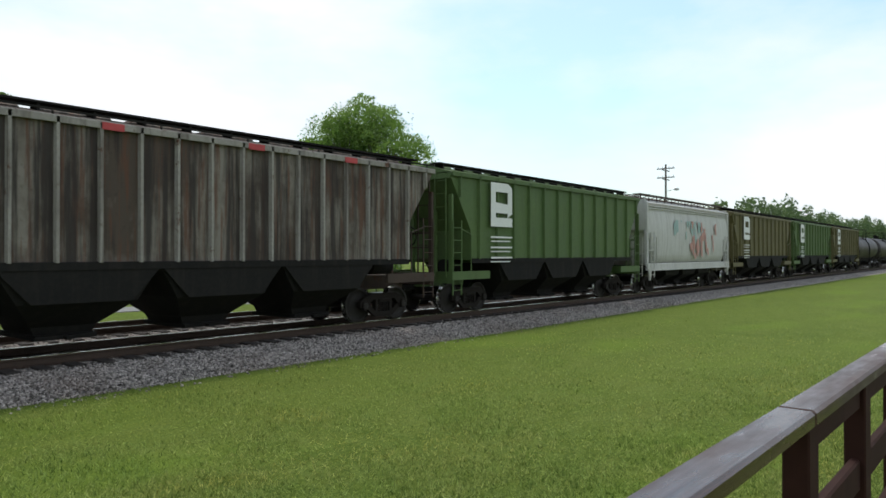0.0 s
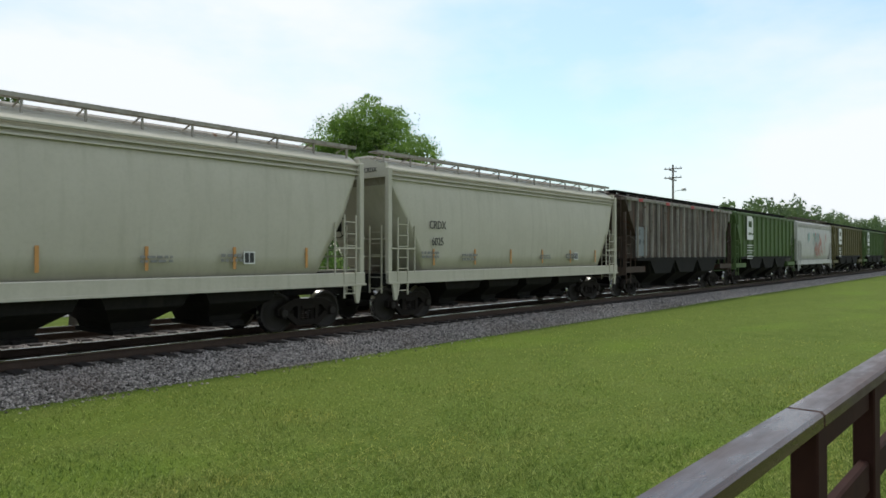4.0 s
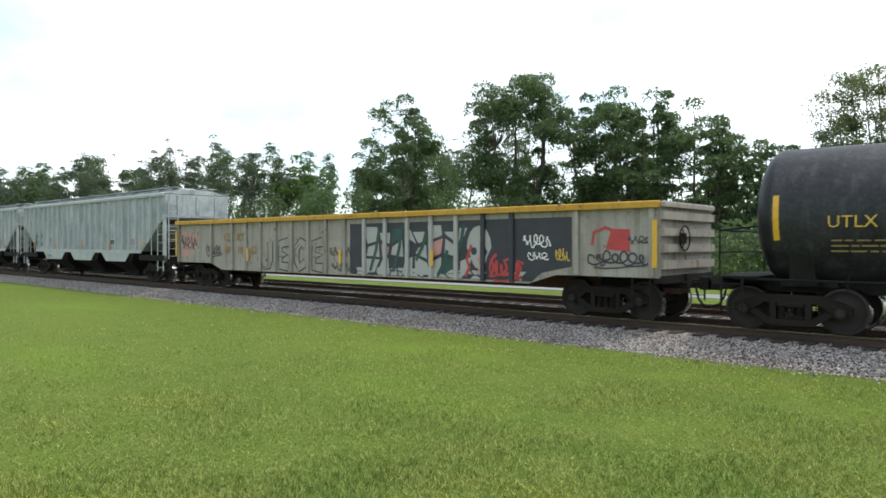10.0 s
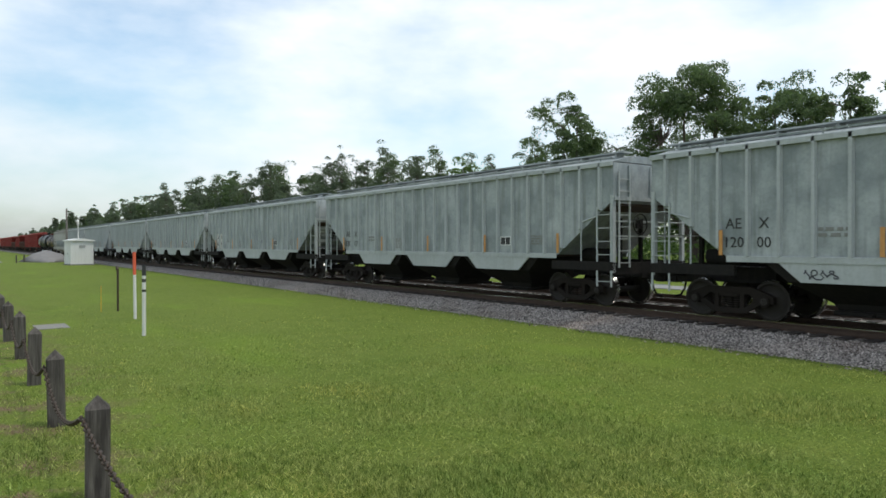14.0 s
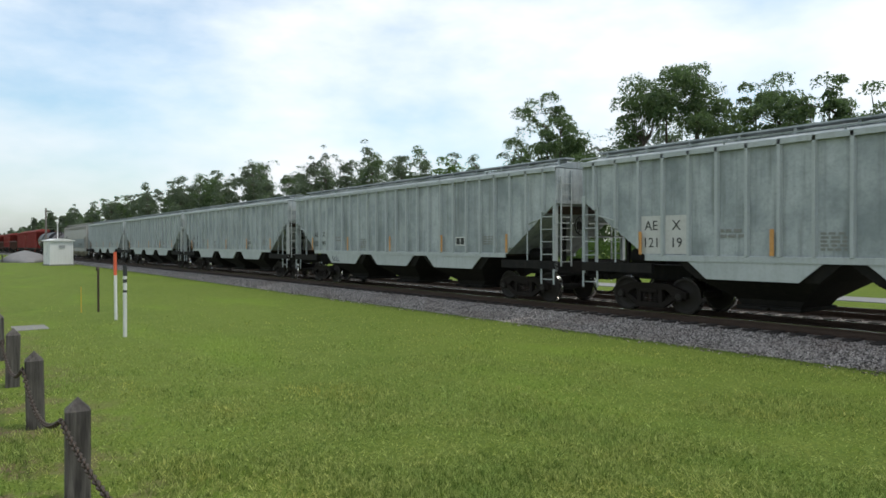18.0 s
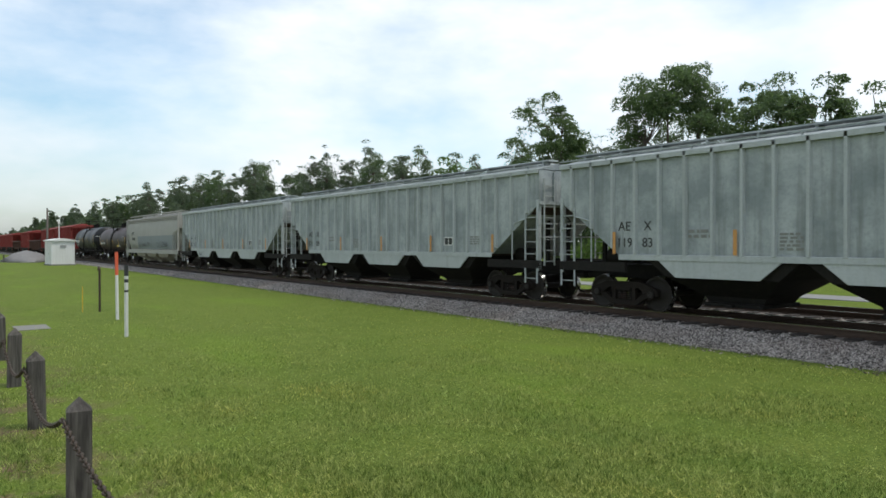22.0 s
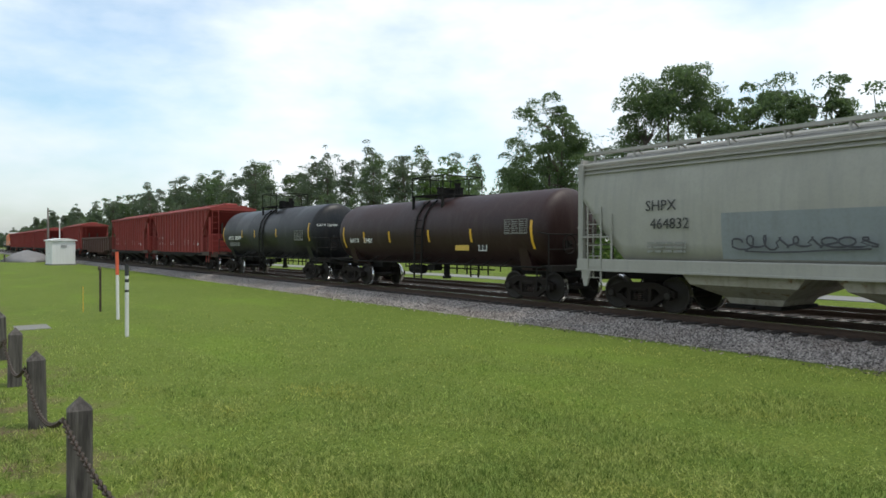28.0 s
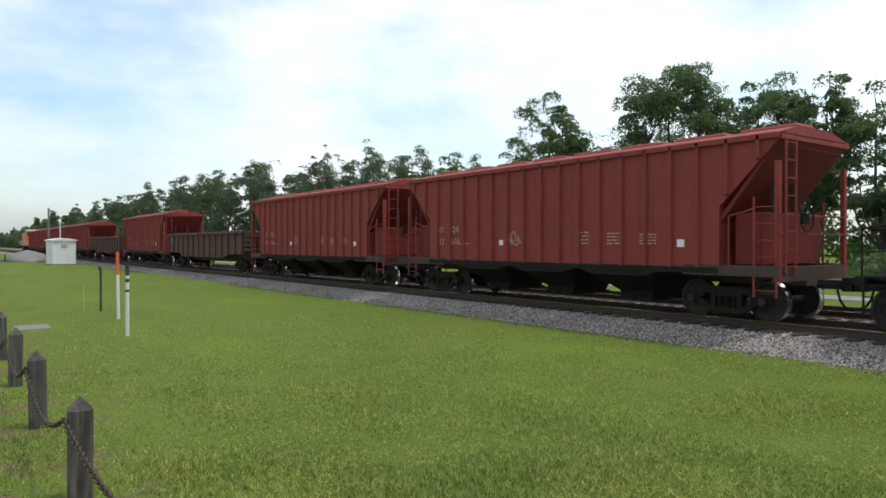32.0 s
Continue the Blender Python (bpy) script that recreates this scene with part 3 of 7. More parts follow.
def rail_profile(y, z):
    return [(y - 0.07, z - 0.17), (y + 0.07, z - 0.17), (y + 0.07, z - 0.155), (y + 0.012, z - 0.13), (y + 0.012, z - 0.045), (y + 0.036, z - 0.035), (y + 0.036, z - 0.006), (y + 0.03, z),
            (y - 0.03, z), (y - 0.036, z - 0.006), (y - 0.036, z - 0.035), (y - 0.012, z - 0.045), (y - 0.012, z - 0.13), (y - 0.07, z - 0.155)]


for centre in (TRACK_Y, FAR_TRACK_Y):
    for s in (-1, 1):
        y = centre + s * 0.7535
        m = Mesh()
        m.along(rail_profile(y, RAIL_TOP - 0.004), -900, 700)
        r = part("rail", m, M_RAIL)
        tagged(r, "steel rail with rusty web and polished head", "rail", "rails of the line", "structure")
        m = Mesh().box(-900, y - 0.031, RAIL_TOP - 0.004, 700, y + 0.031, RAIL_TOP)
        part("rail_head", m, M_RAILHEAD, r, "bright polished rail head")

# the second road and yard on the far left, beyond a level crossing
m = Mesh()
rings = []
for k in range(9):
    f = k / 8
    r = 3.4 * math.sin(math.pi * (0.04 + 0.92 * f))
    h = 1.5 * math.sin(math.pi * (0.02 + 0.96 * f)) * (0.75 + 0.35 * rnd.random())
    x = -106 + 11 * (f - 0.5)
    rings.append([(x, 10 - r, -0.05), (x, 10 - r * 0.45, h * 0.72), (x, 10, h), (x, 10 + r * 0.5, h * 0.7), (x, 10 + r, -0.05)])
m.loft(rings, True)
heap = part("spoil_mound", m, M_GRAVEL)
tagged(heap, "low heap of grey crushed stone beside the line", "gravel heap")
m = Mesh().box(-150, 2.0, 0.004, -104, 5.0, 0.03)
pave = part("pavement", m, M_ROAD)
tagged(pave, "strip of pale paving by the crossing", "pavement", kind="structure")
m = Mesh().box(-22.3, 1.75, 0.002, -21.1, 2.55, 0.012, 0.004)
slab = part("concrete_slab", m, M_CONCRETE)
tagged(slab, "small flat concrete slab set in the grass", "slab")

# ---- rolling stock: car space has x along the train, its near side at -y, z = 0 on the rail ----
SHARED = {}


def wheelset_mesh():
    m = Mesh()
    n = 28
    turn = [2 * math.pi * i / n for i in range(n)]
    ring = lambda r, y: [(r * math.cos(t), y, r * math.sin(t)) for t in turn]
    for s in (-1, 1):
        m.current = 0
        m.loft([ring(0.10, s * 0.66), ring(0.12, s * 0.68), ring(0.36, s * 0.715), ring(0.40, s * 0.685)], caps=False)
        m.loft([ring(0.10, s * 0.88), ring(0.13, s * 0.86), ring(0.36, s * 0.765), ring(0.395, s * 0.825)], caps=False)
        m.current = 1
        m.loft([ring(0.40, s * 0.685), ring(0.478, s * 0.690), ring(0.484, s * 0.705), ring(0.462, s * 0.72), ring(0.452, s * 0.822)], caps=False)
        m.current = 0
        m.loft([ring(0.452, s * 0.822), ring(0.445, s * 0.83), ring(0.395, s * 0.825)], caps=False)
        m.tube((0, s * 0.86, 0), (0, s * 1.13, 0), 0.085, n=12)
        for k in range(3):
            a = 2.094 * k
            m.tube((0.05 * math.cos(a), s * 1.13, 0.05 * math.sin(a)), (0.05 * math.cos(a), s * 1.15, 0.05 * math.sin(a)), 0.018, n=6)
    m.tube((0, -0.7, 0), (0, 0.7, 0), 0.085, n=12)
    return m.mesh("wheelset", [M_WHEEL, M_TREAD])


def side_frame_mesh():
    m = Mesh()
    m.prism([(-1.08, 0.40), (-0.74, 0.42), (-0.50, 0.60), (0.50, 0.60), (0.74, 0.42), (1.08, 0.40), (1.08, 0.56), (0.95, 0.62), (0.55, 0.76), (-0.55, 0.76), (-0.95, 0.62), (-1.08, 0.56)], -0.07, 0.07)
    m.prism([(-0.80, 0.40), (-0.40, 0.15), (0.40, 0.15), (0.80, 0.40), (0.64, 0.46), (0.35, 0.27), (-0.35, 0.27), (-0.64, 0.46)], -0.06, 0.06)
    for s in (-1, 1):
        m.box(s * 0.27, -0.065, 0.26, s * 0.38, 0.065, 0.62)
        m.tube((s * 0.889, -0.12, 0.457), (s * 0.889, 0.08, 0.457), 0.125, n=12)
    return m.mesh("side_frame", [M_TRUCK])


def spring_mesh():
    m = Mesh()
    for x in (-0.17, 0, 0.17):
        for k in range(5):
            m.tube((x, 0, 0.28 + 0.05 * k), (x, 0, 0.305 + 0.05 * k), 0.075, 0.07, 8)
    m.box(-0.25, -0.09, 0.53, 0.25, 0.09, 0.62, 0.02)
    return m.mesh("suspension", [M_TRUCK])


def bolster_mesh():
    m = Mesh()
    m.box(-0.18, -0.95, 0.48, 0.18, 0.95, 0.74, 0.03)
    m.tube((0, 0, 0.74), (0, 0, 0.86), 0.2, n=14)
    for s in (-1, 1):
        m.box(s * 0.62, -0.75, 0.42, s * 0.68, 0.75, 0.54)
        for t in (-1, 1):
            m.box(s * 0.66 - 0.05, t * 0.72 - 0.07, 0.34, s * 0.66 + 0.05, t * 0.72 + 0.07, 0.66)
    return m.mesh("truck", [M_TRUCK])


def coupler_mesh():
    m = Mesh()
    m.box(-0.75, -0.09, 0.76, -0.2, 0.09, 0.96, 0.02)
    m.prism([(-0.2, 0.73), (0.06, 0.73), (0.06, 1.02), (-0.2, 1.02)], -0.16, 0.12)
    m.box(-0.02, -0.16, 0.75, 0.12, -0.03, 1.0, 0.03)
    # air hose hanging below
    pts = [(-0.25, -0.25, 0.8), (-0.18, -0.27, 0.55), (-0.08, -0.24, 0.38), (0.06, -0.18, 0.34)]
    for a, b in zip(pts, pts[1:]):
        m.tube(a, b, 0.028, n=6)
    m.bar((-0.15, -0.1, 0.9), (-0.15, -1.3, 0.95), 0.03)
    return m.mesh("coupler", [M_UNDER])


def add_running_gear(car, half, inset):
    """Two trucks and two couplers; half: from the middle to the coupler's face."""
    if "wheelset" not in SHARED:
        SHARED.update(wheelset=wheelset_mesh(), side_frame=side_frame_mesh(), suspension=spring_mesh(), truck=bolster_mesh(), coupler=coupler_mesh())
    for s in (-1, 1):
        truck = part("truck", SHARED["truck"], M_TRUCK, car)
        truck.location = (s * (half - inset), 0, 0)
        for y in (-1.0, 1.0):
            part("side_frame", SHARED["side_frame"], M_TRUCK, truck).location = (0, y, 0)
            part("suspension", SHARED["suspension"], M_TRUCK, truck).location = (0, y, 0)
        for x in (-0.889, 0.889):
            part("wheelset", SHARED["wheelset"], M_WHEEL, truck).location = (x, 0, 0.457)
        c = part("coupler", SHARED["coupler"], M_UNDER, car)
        c.matrix_basis = pose(s * half, 0, 0, 0, 0, 0 if s > 0 else 180)


def ladder(car, x, y, z0, z1, mat, width=0.42, rungs=7, facing="y", name="ladder"):
    m = Mesh()
    for s in (-0.5, 0.5):
        dx, dy = (width * s, 0) if facing == "y" else (0, width * s)
        m.box(x + dx - 0.018, y + dy - 0.018, z0, x + dx + 0.018, y + dy + 0.018, z1)
    for k in range(rungs):
        z = z0 + (z1 - z0) * (k + 0.4) / rungs
        if facing == "y":
            m.box(x - width / 2, y - 0.012, z - 0.011, x + width / 2, y + 0.012, z + 0.011)
        else:
            m.box(x - 0.012, y - width / 2, z - 0.011, x + 0.012, y + width / 2, z + 0.011)
    return part(name, m, mat, car)


def brake_wheel(car, x, z, mat):
    m = Mesh()
    n = 18
    ring = [(x, 0.28 * math.cos(2 * math.pi * i / n) - 0.55, z + 0.28 * math.sin(2 * math.pi * i / n)) for i in range(n)]
    hoops = []
    for i in range(n + 1):
        a = 2 * math.pi * i / n
        hoops.append([(x + 0.018 * math.sin(b), (0.28 + 0.018 * math.cos(b)) * math.cos(a) - 0.55, z + (0.28 + 0.018 * math.cos(b)) * math.sin(a)) for b in (0, 1.257, 2.513, 3.770, 5.027)])
    m.loft(hoops, True, False)
    for k in range(0, n, 6):
        m.tube((x, -0.55, z), ring[k], 0.012, n=5)
    m.box(x - 0.06, -0.68, z - 0.12, x - 0.01, -0.42, z + 0.12)
    part("brake_wheel", m, mat, car)


def strip(car, x, y, z0, z1, mat, w=0.09, name="reflector_strip"):
    m = Mesh().box(x - w / 2, y - 0.006, z0, x + w / 2, y + 0.006, z1)
    part(name, m, mat, car)


def data_lines(car, x, y, z, w, h, rows, mat, name="stencil_block", seed=1, tall=0.6):
    """Small unreadable writing as short bars."""
    rnd = random.Random(seed)
    m = Mesh()
    step = h / rows
    for r in range(rows):
        at = x
        while at < x + w - 0.02:
            k = rnd.uniform(0.06, 0.2) * (1 if w < 1 else 1.6)
            end = min(at + k, x + w)
            zz = z + h - (r + 1) * step
            m.box(at, y - 0.004, zz, end, y + 0.003, zz + step * tall)
            at = end + rnd.uniform(0.03, 0.07)
    tagged(part(name, m, mat, car), kind="stuff")


def data_panel(car, x, y, z, w=0.5, h=0.4, name="consolidated_stencil"):
    m = Mesh()
    m.box(x, y - 0.006, z, x + w, y + 0.004, z + h)
    p = part(name, m, M_LETTERB, car)
    f = Mesh()
    t = 0.025
    for a, b, c, d in ((0, 0, w, t), (0, h - t, w, h), (0, 0, t, h), (w - t, 0, w, h), (w * 0.48, 0, w * 0.52, h)):
        f.box(x + a, y - 0.012, z + b, x + c, y - 0.006, z + d)
    part("panel_frame", f, M_LETTER, p)


def bays(car, half, count, z_top, mat_panel, mat_outlet, side, length=None, skirt=0.95, skirt_on=True):
    """Discharge hoppers below the side sheets."""
    span = length or 2 * (half - 3.4)
    step = span / count
    for k in range(count):
        x = -span / 2 + step * (k + 0.5)
        if skirt_on:
            a, b = (step * 0.40, step * 0.27) if mat_panel is not M_UNDER else (step * 0.49, step * 0.30)
            for s in (-1, 1):
                y = s * side
                m = Mesh().prism([(x - a, z_top), (x - b, skirt), (x + b, skirt), (x + a, z_top)], y - 0.02, y + 0.02)
                part("hopper_skirt", m, mat_panel, car)
        m = Mesh()
        rings = []
        for z, hx, hy in ((z_top, step * 0.49, side - 0.05), (skirt, step * 0.36, side - 0.12), (0.50, step * 0.20, 0.75), (0.33, step * 0.17, 0.7)):
            rings.append([(x - hx, -hy, z), (x + hx, -hy, z), (x + hx, hy, z), (x - hx, hy, z)])
        m.loft(rings, False)
        o = part("hopper_bay", m, mat_outlet, car)
        m = Mesh().box(x - step * 0.19, -0.85, 0.27, x + step * 0.19, 0.85, 0.36, 0.02)
        m.box(x - 0.08, -1.0, 0.27, x + 0.08, 1.0, 0.33)
        part("outlet_gate", m, M_UNDER, o)


def end_frame(car, s, half, zb, z_low, z_mid, mat, side, platform=True, cage=True, ladder_mat=None):
    """The open end below the slope sheet: sills, posts, ladders, cross bars."""
    lm = ladder_mat or mat
    end = half - 0.5
    m = Mesh()
    m.box(s * (end - 2.6), -0.35, z_low - 0.40, s * end, 0.35, z_low - 0.02)
    m.box(s * (end - 0.16), -side, z_low - 0.28, s * end, side, z_low + 0.04)
    for y in (-1, 1):
        m.box(s * (end - 2.3), y * side - 0.05, z_low - 0.18, s * end, y * side + 0.05, z_low + 0.06)
    part("end_sill", m, mat, car)
    if cage:
        for y in (-1, 1):
            m = Mesh()
            m.box(s * (end - 0.10), y * (side - 0.10), z_low - 0.25, s * end, y * (side + 0.02), z_mid + 0.12)
            part("corner_post", m, lm, car)
        for y in (-0.45, 0.45):
            m = Mesh().box(s * (end - 0.75), y - 0.05, z_low, s * (end - 0.65), y + 0.05, z_mid + 0.1)
            part("end_post", m, mat, car)
        for z in (0.75, 1.15):
            m = Mesh().bar((s * end, -side, z_low + z), (s * end, side, z_low + z), 0.035)
            part("end_bar", m, lm, car)
    for y in (-1, 1):
        ladder(car, s * (end - 0.30), y * (side + 0.03), z_low - 0.62, z_low + 1.55, lm, 0.50, 6)
        m = Mesh()
        m.tube((s * (end - 1.15), y * (side + 0.02), z_low), (s * (end - 1.15), y * (side + 0.02), z_low + 1.15), 0.02, n=6)
        m.tube((s * (end - 1.15), y * (side + 0.02), z_low + 1.15), (s * (end - 0.55), y * (side + 0.02), z_low + 1.30), 0.02, n=6)
        part("grab_rail", m, lm, car)
    ladder(car, s * (end + 0.05), -side + 0.38, z_low - 0.1, z_mid + 0.75, lm, 0.42, 8, "x", "end_ladder")
    m = Mesh()
    m.tube((s * (end - 1.9), -0.55, z_low + 0.22), (s * (end - 1.0), -0.55, z_low + 0.22), 0.2, n=12)
    part("air_reservoir", m, M_UNDER, car)


def ribbed_hopper(label, length, mats, eave=3.95, ribs=15, low=1.45, cut=3.0, cut_in=1.2, cut_low=None, count=3, roof="flat", group="", reflect=M_ORANGE):
    """A covered hopper with outside ribs. mats: side, end, bays' skirt, outlet, ladders."""
    side_m, end_m, skirt_m, outlet_m, lad_m, rib_m, frame_m = mats
    car = thing("covered_hopper_car", label, "freight car", group)
    half, side = length / 2 - (0.34 if roof == "bare" else 0.0), 1.52
    end = half - 0.5
    m = Mesh()
    cut_low = low if cut_low is None else cut_low
    outline = [(-end + cut_in, low), (end - cut_in, low), (end - cut_in, cut_low + 0.001), (end, cut), (end, eave), (-end, eave), (-end, cut), (-end + cut_in, cut_low + 0.001)]
    m.prism(outline, -side, side)
    part("body", m, [side_m], car)
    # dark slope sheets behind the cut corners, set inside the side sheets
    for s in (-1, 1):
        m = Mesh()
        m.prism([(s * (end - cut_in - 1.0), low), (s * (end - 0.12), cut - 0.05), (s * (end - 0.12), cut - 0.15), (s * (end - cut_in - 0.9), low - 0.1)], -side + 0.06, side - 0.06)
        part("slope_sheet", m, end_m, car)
        if roof == "bare":
            m = Mesh().box(s * (end - 1.15), -1.3, 1.3, s * (end - 0.5), 1.3, 2.45, 0.03)
            part("end_box", m, end_m, car, "red box under the slope sheet")
        end_frame(car, s, half, low, 1.22, min(cut, 3.4), frame_m, side, ladder_mat=lad_m)
        m = Mesh()
        for y in (-0.9, 0.0, 0.9):
            m.box(s * end, y - 0.05, cut, s * (end + 0.05), y + 0.05, eave - 0.06)
        m.box(s * end, -side, cut - 0.02, s * (end + 0.06), side, cut + 0.08)
        part("end_stiffener", m, side_m, car)
    for k in range(ribs):
        x = -end + 0.45 + (2 * end - 0.9) * k / (ribs - 1)
        gone = abs(x) - (end - cut_in)
        z0 = low if gone < 0 else cut_low + (cut - cut_low) * min(1, gone / cut_in) + 0.03
        for s in (-1, 1):
            y = s * side
            m = Mesh()
            m.add([(x - 0.055, y, z0), (x + 0.055, y, z0), (x + 0.032, y + s * 0.09, z0 + 0.03), (x - 0.032, y + s * 0.09, z0 + 0.03),
                   (x - 0.055, y, eave), (x + 0.055, y, eave), (x + 0.032, y + s * 0.09, eave), (x - 0.032, y + s * 0.09, eave)],
                  [(0, 1, 2, 3), (4, 7, 6, 5), (0, 4, 5, 1), (1, 5, 6, 2), (2, 6, 7, 3), (3, 7, 4, 0)])
            part("side_rib", m, rib_m, car)
    for s in (-1, 1):
        m = Mesh()
        m.box(-end - 0.02, s * side - 0.03, eave - 0.10, end + 0.02, s * (side + 0.09), eave + 0.03, 0.02)
        part("top_chord", m, rib_m, car)
        m = Mesh()
        m.box(-end + cut_in, s * side - 0.03, low - 0.10, end - cut_in, s * (side + 0.06), low + 0.04, 0.01)
        part("side_sill", m, skirt_m, car)
    m = Mesh()
    m.along([(-side - 0.02, eave + 0.02), (side + 0.02, eave + 0.02), (0.75, eave + 0.22), (-0.75, eave + 0.22)], -end, end)
    roof_part = part("roof", m, side_m, car)
    for s in (-1, 1) if roof != "bare" else ():
        m = Mesh()
        m.box(-end + 0.1, s * 0.62, eave + 0.30, end - 0.1, s * 1.02, eave + 0.34)
        for k in range(14):
            x = -end + 0.4 + (2 * end - 0.8) * k / 13
            m.box(x - 0.03, s * 0.66, eave + 0.16, x + 0.03, s * 0.98, eave + 0.31)
            if k % 2:
                m.box(x - 0.02, s * (side + 0.05), eave - 0.02, x + 0.02, s * (side + 0.07), eave + 0.12)
        m.box(-end, s * (side + 0.03), eave + 0.10, end, s * (side + 0.07), eave + 0.135)
        part("running_board", m, side_m if roof == "flat" else M_UNDER, roof_part)
    hatches = 4 if roof == "flat" else 8
    for k in range(hatches):
        x = -end + 2 * end * (k + 0.5) / hatches
        w = end / hatches * (0.62 if roof == "flat" else 0.8)
        m = Mesh().box(x - w, -0.42, eave + 0.22, x + w, 0.42, eave + 0.36, 0.06)
        part("hatch_cover", m, side_m, roof_part)
    bays(car, half, count, low - 0.08, skirt_m, outlet_m, side + 0.02)
    brake_wheel(car, end + 0.1, 2.3, M_UNDER)
    for k in range(5):
        x = -end + 2.0 + k * (2 * end - 4.0) / 4
        if reflect:
            strip(car, x, -side - 0.105, low + 0.05, low + 0.62, reflect)
    add_running_gear(car, length / 2, 2.35)
    return car


def acf_section(zb, eave, w, crown):
    """Rounded side of a centre-flow car from its lower edge to the crown and down again."""
    right = []
    for k in range(7):
        f = k / 6
        z = zb + (eave - zb) * f
        u = (z - 1.3) / (eave - 1.3)
        right.append((w * (1 - 0.09 * (2 * u - 0.95) ** 2), z))
    right += [(w * 0.86, eave + (crown - eave) * 0.35), (w * 0.62, eave + (crown - eave) * 0.8), (w * 0.25, crown)]
    left = [(-y, z) for y, z in reversed(right)]
    return right + left


def centre_flow(label, length, mats, eave=3.72, crown=4.15, low=1.32, cut=3.25, cut_in=1.5, count=4, lean=0.0, group="", tape=M_ORANGE, walkway="side"):
    """A covered hopper with smooth rounded sides. mats: body, ends, sill, bays, ladders, walkway."""
    body_m, end_m, sill_m, bay_m, lad_m, walk_m = mats
    car = thing("covered_hopper_car", label, "freight car", group)
    half, w = length / 2, 1.56
    end = half - 0.55
    stations = [(-end + 0.02, cut), (-end + cut_in * 0.5, (cut + low) / 2), (-end + cut_in, low)]
    inner = 2 * (end - cut_in)
    stations += [(-end + cut_in + inner * k / 8, low) for k in range(1, 8)]
    stations += [(-x, z) for x, z in reversed(stations[:3])]
    m = Mesh()
    rings = []
    for x, zb in stations:
        rings.append([(x, -y, z) for y, z in acf_section(zb, eave, w, crown)])
    m.loft(rings, True)
    # the sloped undersides at both ends
    k = len(rings[0])
    for a in (0, 1, len(rings) - 3, len(rings) - 2):
        m.slot[a * k + k - 1] = 1
    body = part("body", m, [body_m, end_m], car)
    for s in (-1, 1):
        # seam lines under the eave
        for z, t in ((eave + 0.03, 0.05), (eave - 0.09, 0.035), (eave - 0.20, 0.03)):
            mm = Mesh().box(-end + 0.05, s * (w * 0.905), z, end - 0.05, s * (w * 0.966), z + t, 0.01)
            part("eave_moulding", mm, body_m, body)
        mm = Mesh()
        mm.box(-half + 0.5, s * (w - 0.10), 1.06, half - 0.5, s * (w + 0.02), 1.36, 0.02)
        mm.box(-half + 0.5, s * (w - 0.02), 1.04, half - 0.5, s * (w + 0.06), 1.09)
        part("side_sill", mm, sill_m, car)
        # end bulkhead panel, posts, braces
        e = half - 0.52
        mm = Mesh()
        mm.prism([(s * (e - 0.10), cut - 0.15), (s * e, cut - 0.15), (s * e, eave + 0.22), (s * (e - 0.10), eave + 0.22)], -w * 0.93, w * 0.93)
        part("end_panel", mm, end_m, car)
        mm = Mesh()
        mm.prism([(s * (e - 0.12), cut - 0.14), (s * (end - cut_in - 0.25), low), (s * (end - cut_in - 0.25), low - 0.1), (s * (e - 0.20), cut - 0.2)], -w + 0.12, w - 0.12)
        # cream cars: the slope sheet's shade is painted on as a darker grey
        part("slope_sheet", mm, M_GREY_DARK if end_m is M_CREAM else end_m, car)
        for y in (-1, 1):
            mm = Mesh().box(s * (e - 0.18), y * (w - 0.14), 1.06, s * e, y * w, eave + 0.1, 0.02)
            part("corner_post", mm, end_m, car)
            ladder(car, s * (e - 0.62), y * (w + 0.03), 0.75, 2.75, lad_m, 0.46, 7)
            mm = Mesh()
            mm.bar((s * (e - 1.2), y * (w + 0.02), 1.3), (s * (e - 1.2), y * (w + 0.02), 2.55), 0.035)
            mm.bar((s * (e - 1.2), y * (w + 0.02), 1.95), (s * (e - 0.1), y * (w + 0.02), 1.95), 0.035)
            part("grab_rail", mm, lad_m, car)
            mm = Mesh().prism([(s * (e - 0.5), 1.06), (s * (e - 0.15), 1.06), (s * (e - 0.25), 0.62), (s * (e - 0.35), 0.62)], y * w - 0.03, y * w + 0.03)
            part("jacking_bracket", mm, lad_m, car)
        ladder(car, s * (e + 0.03), -w + 0.45, 0.8, 2.55, lad_m, 0.44, 6, "x", "end_ladder")
        mm = Mesh()
        mm.box(s * (end - 2.7), -0.36, 0.80, s * (half - 0.45), 0.36, 1.22)
        mm.box(s * (half - 0.66), -w, 1.02, s * (half - 0.5), w, 1.30)
        part("end_sill", mm, M_UNDER, car)
        for z in (1.75, 2.2):
            mm = Mesh()
            mm.bar((s * e, -w, z), (s * e, w, z), 0.035)
            part("end_handrail", mm, lad_m, car)
    # roof walkways on brackets, and the long trough hatch
    for s in (-1, 1):
        mm = Mesh()
        y0, y1, z = (0.88, 1.18, crown + 0.09) if walkway == "side" else (0.52, 0.92, crown + 0.10)
        mm.box(-end - 0.1, s * y0, z, end + 0.1, s * y1, z + 0.035)
        mm.box(-end - 0.1, s * y1, z - 0.03, end + 0.1, s * (y1 + 0.03), z + 0.05)
        for k in range(13):
            x = -end + 0.25 + (2 * end - 0.5) * k / 12
            mm.box(x - 0.025, s * (y1 - 0.04), crown - 0.22, x + 0.025, s * y1, z)
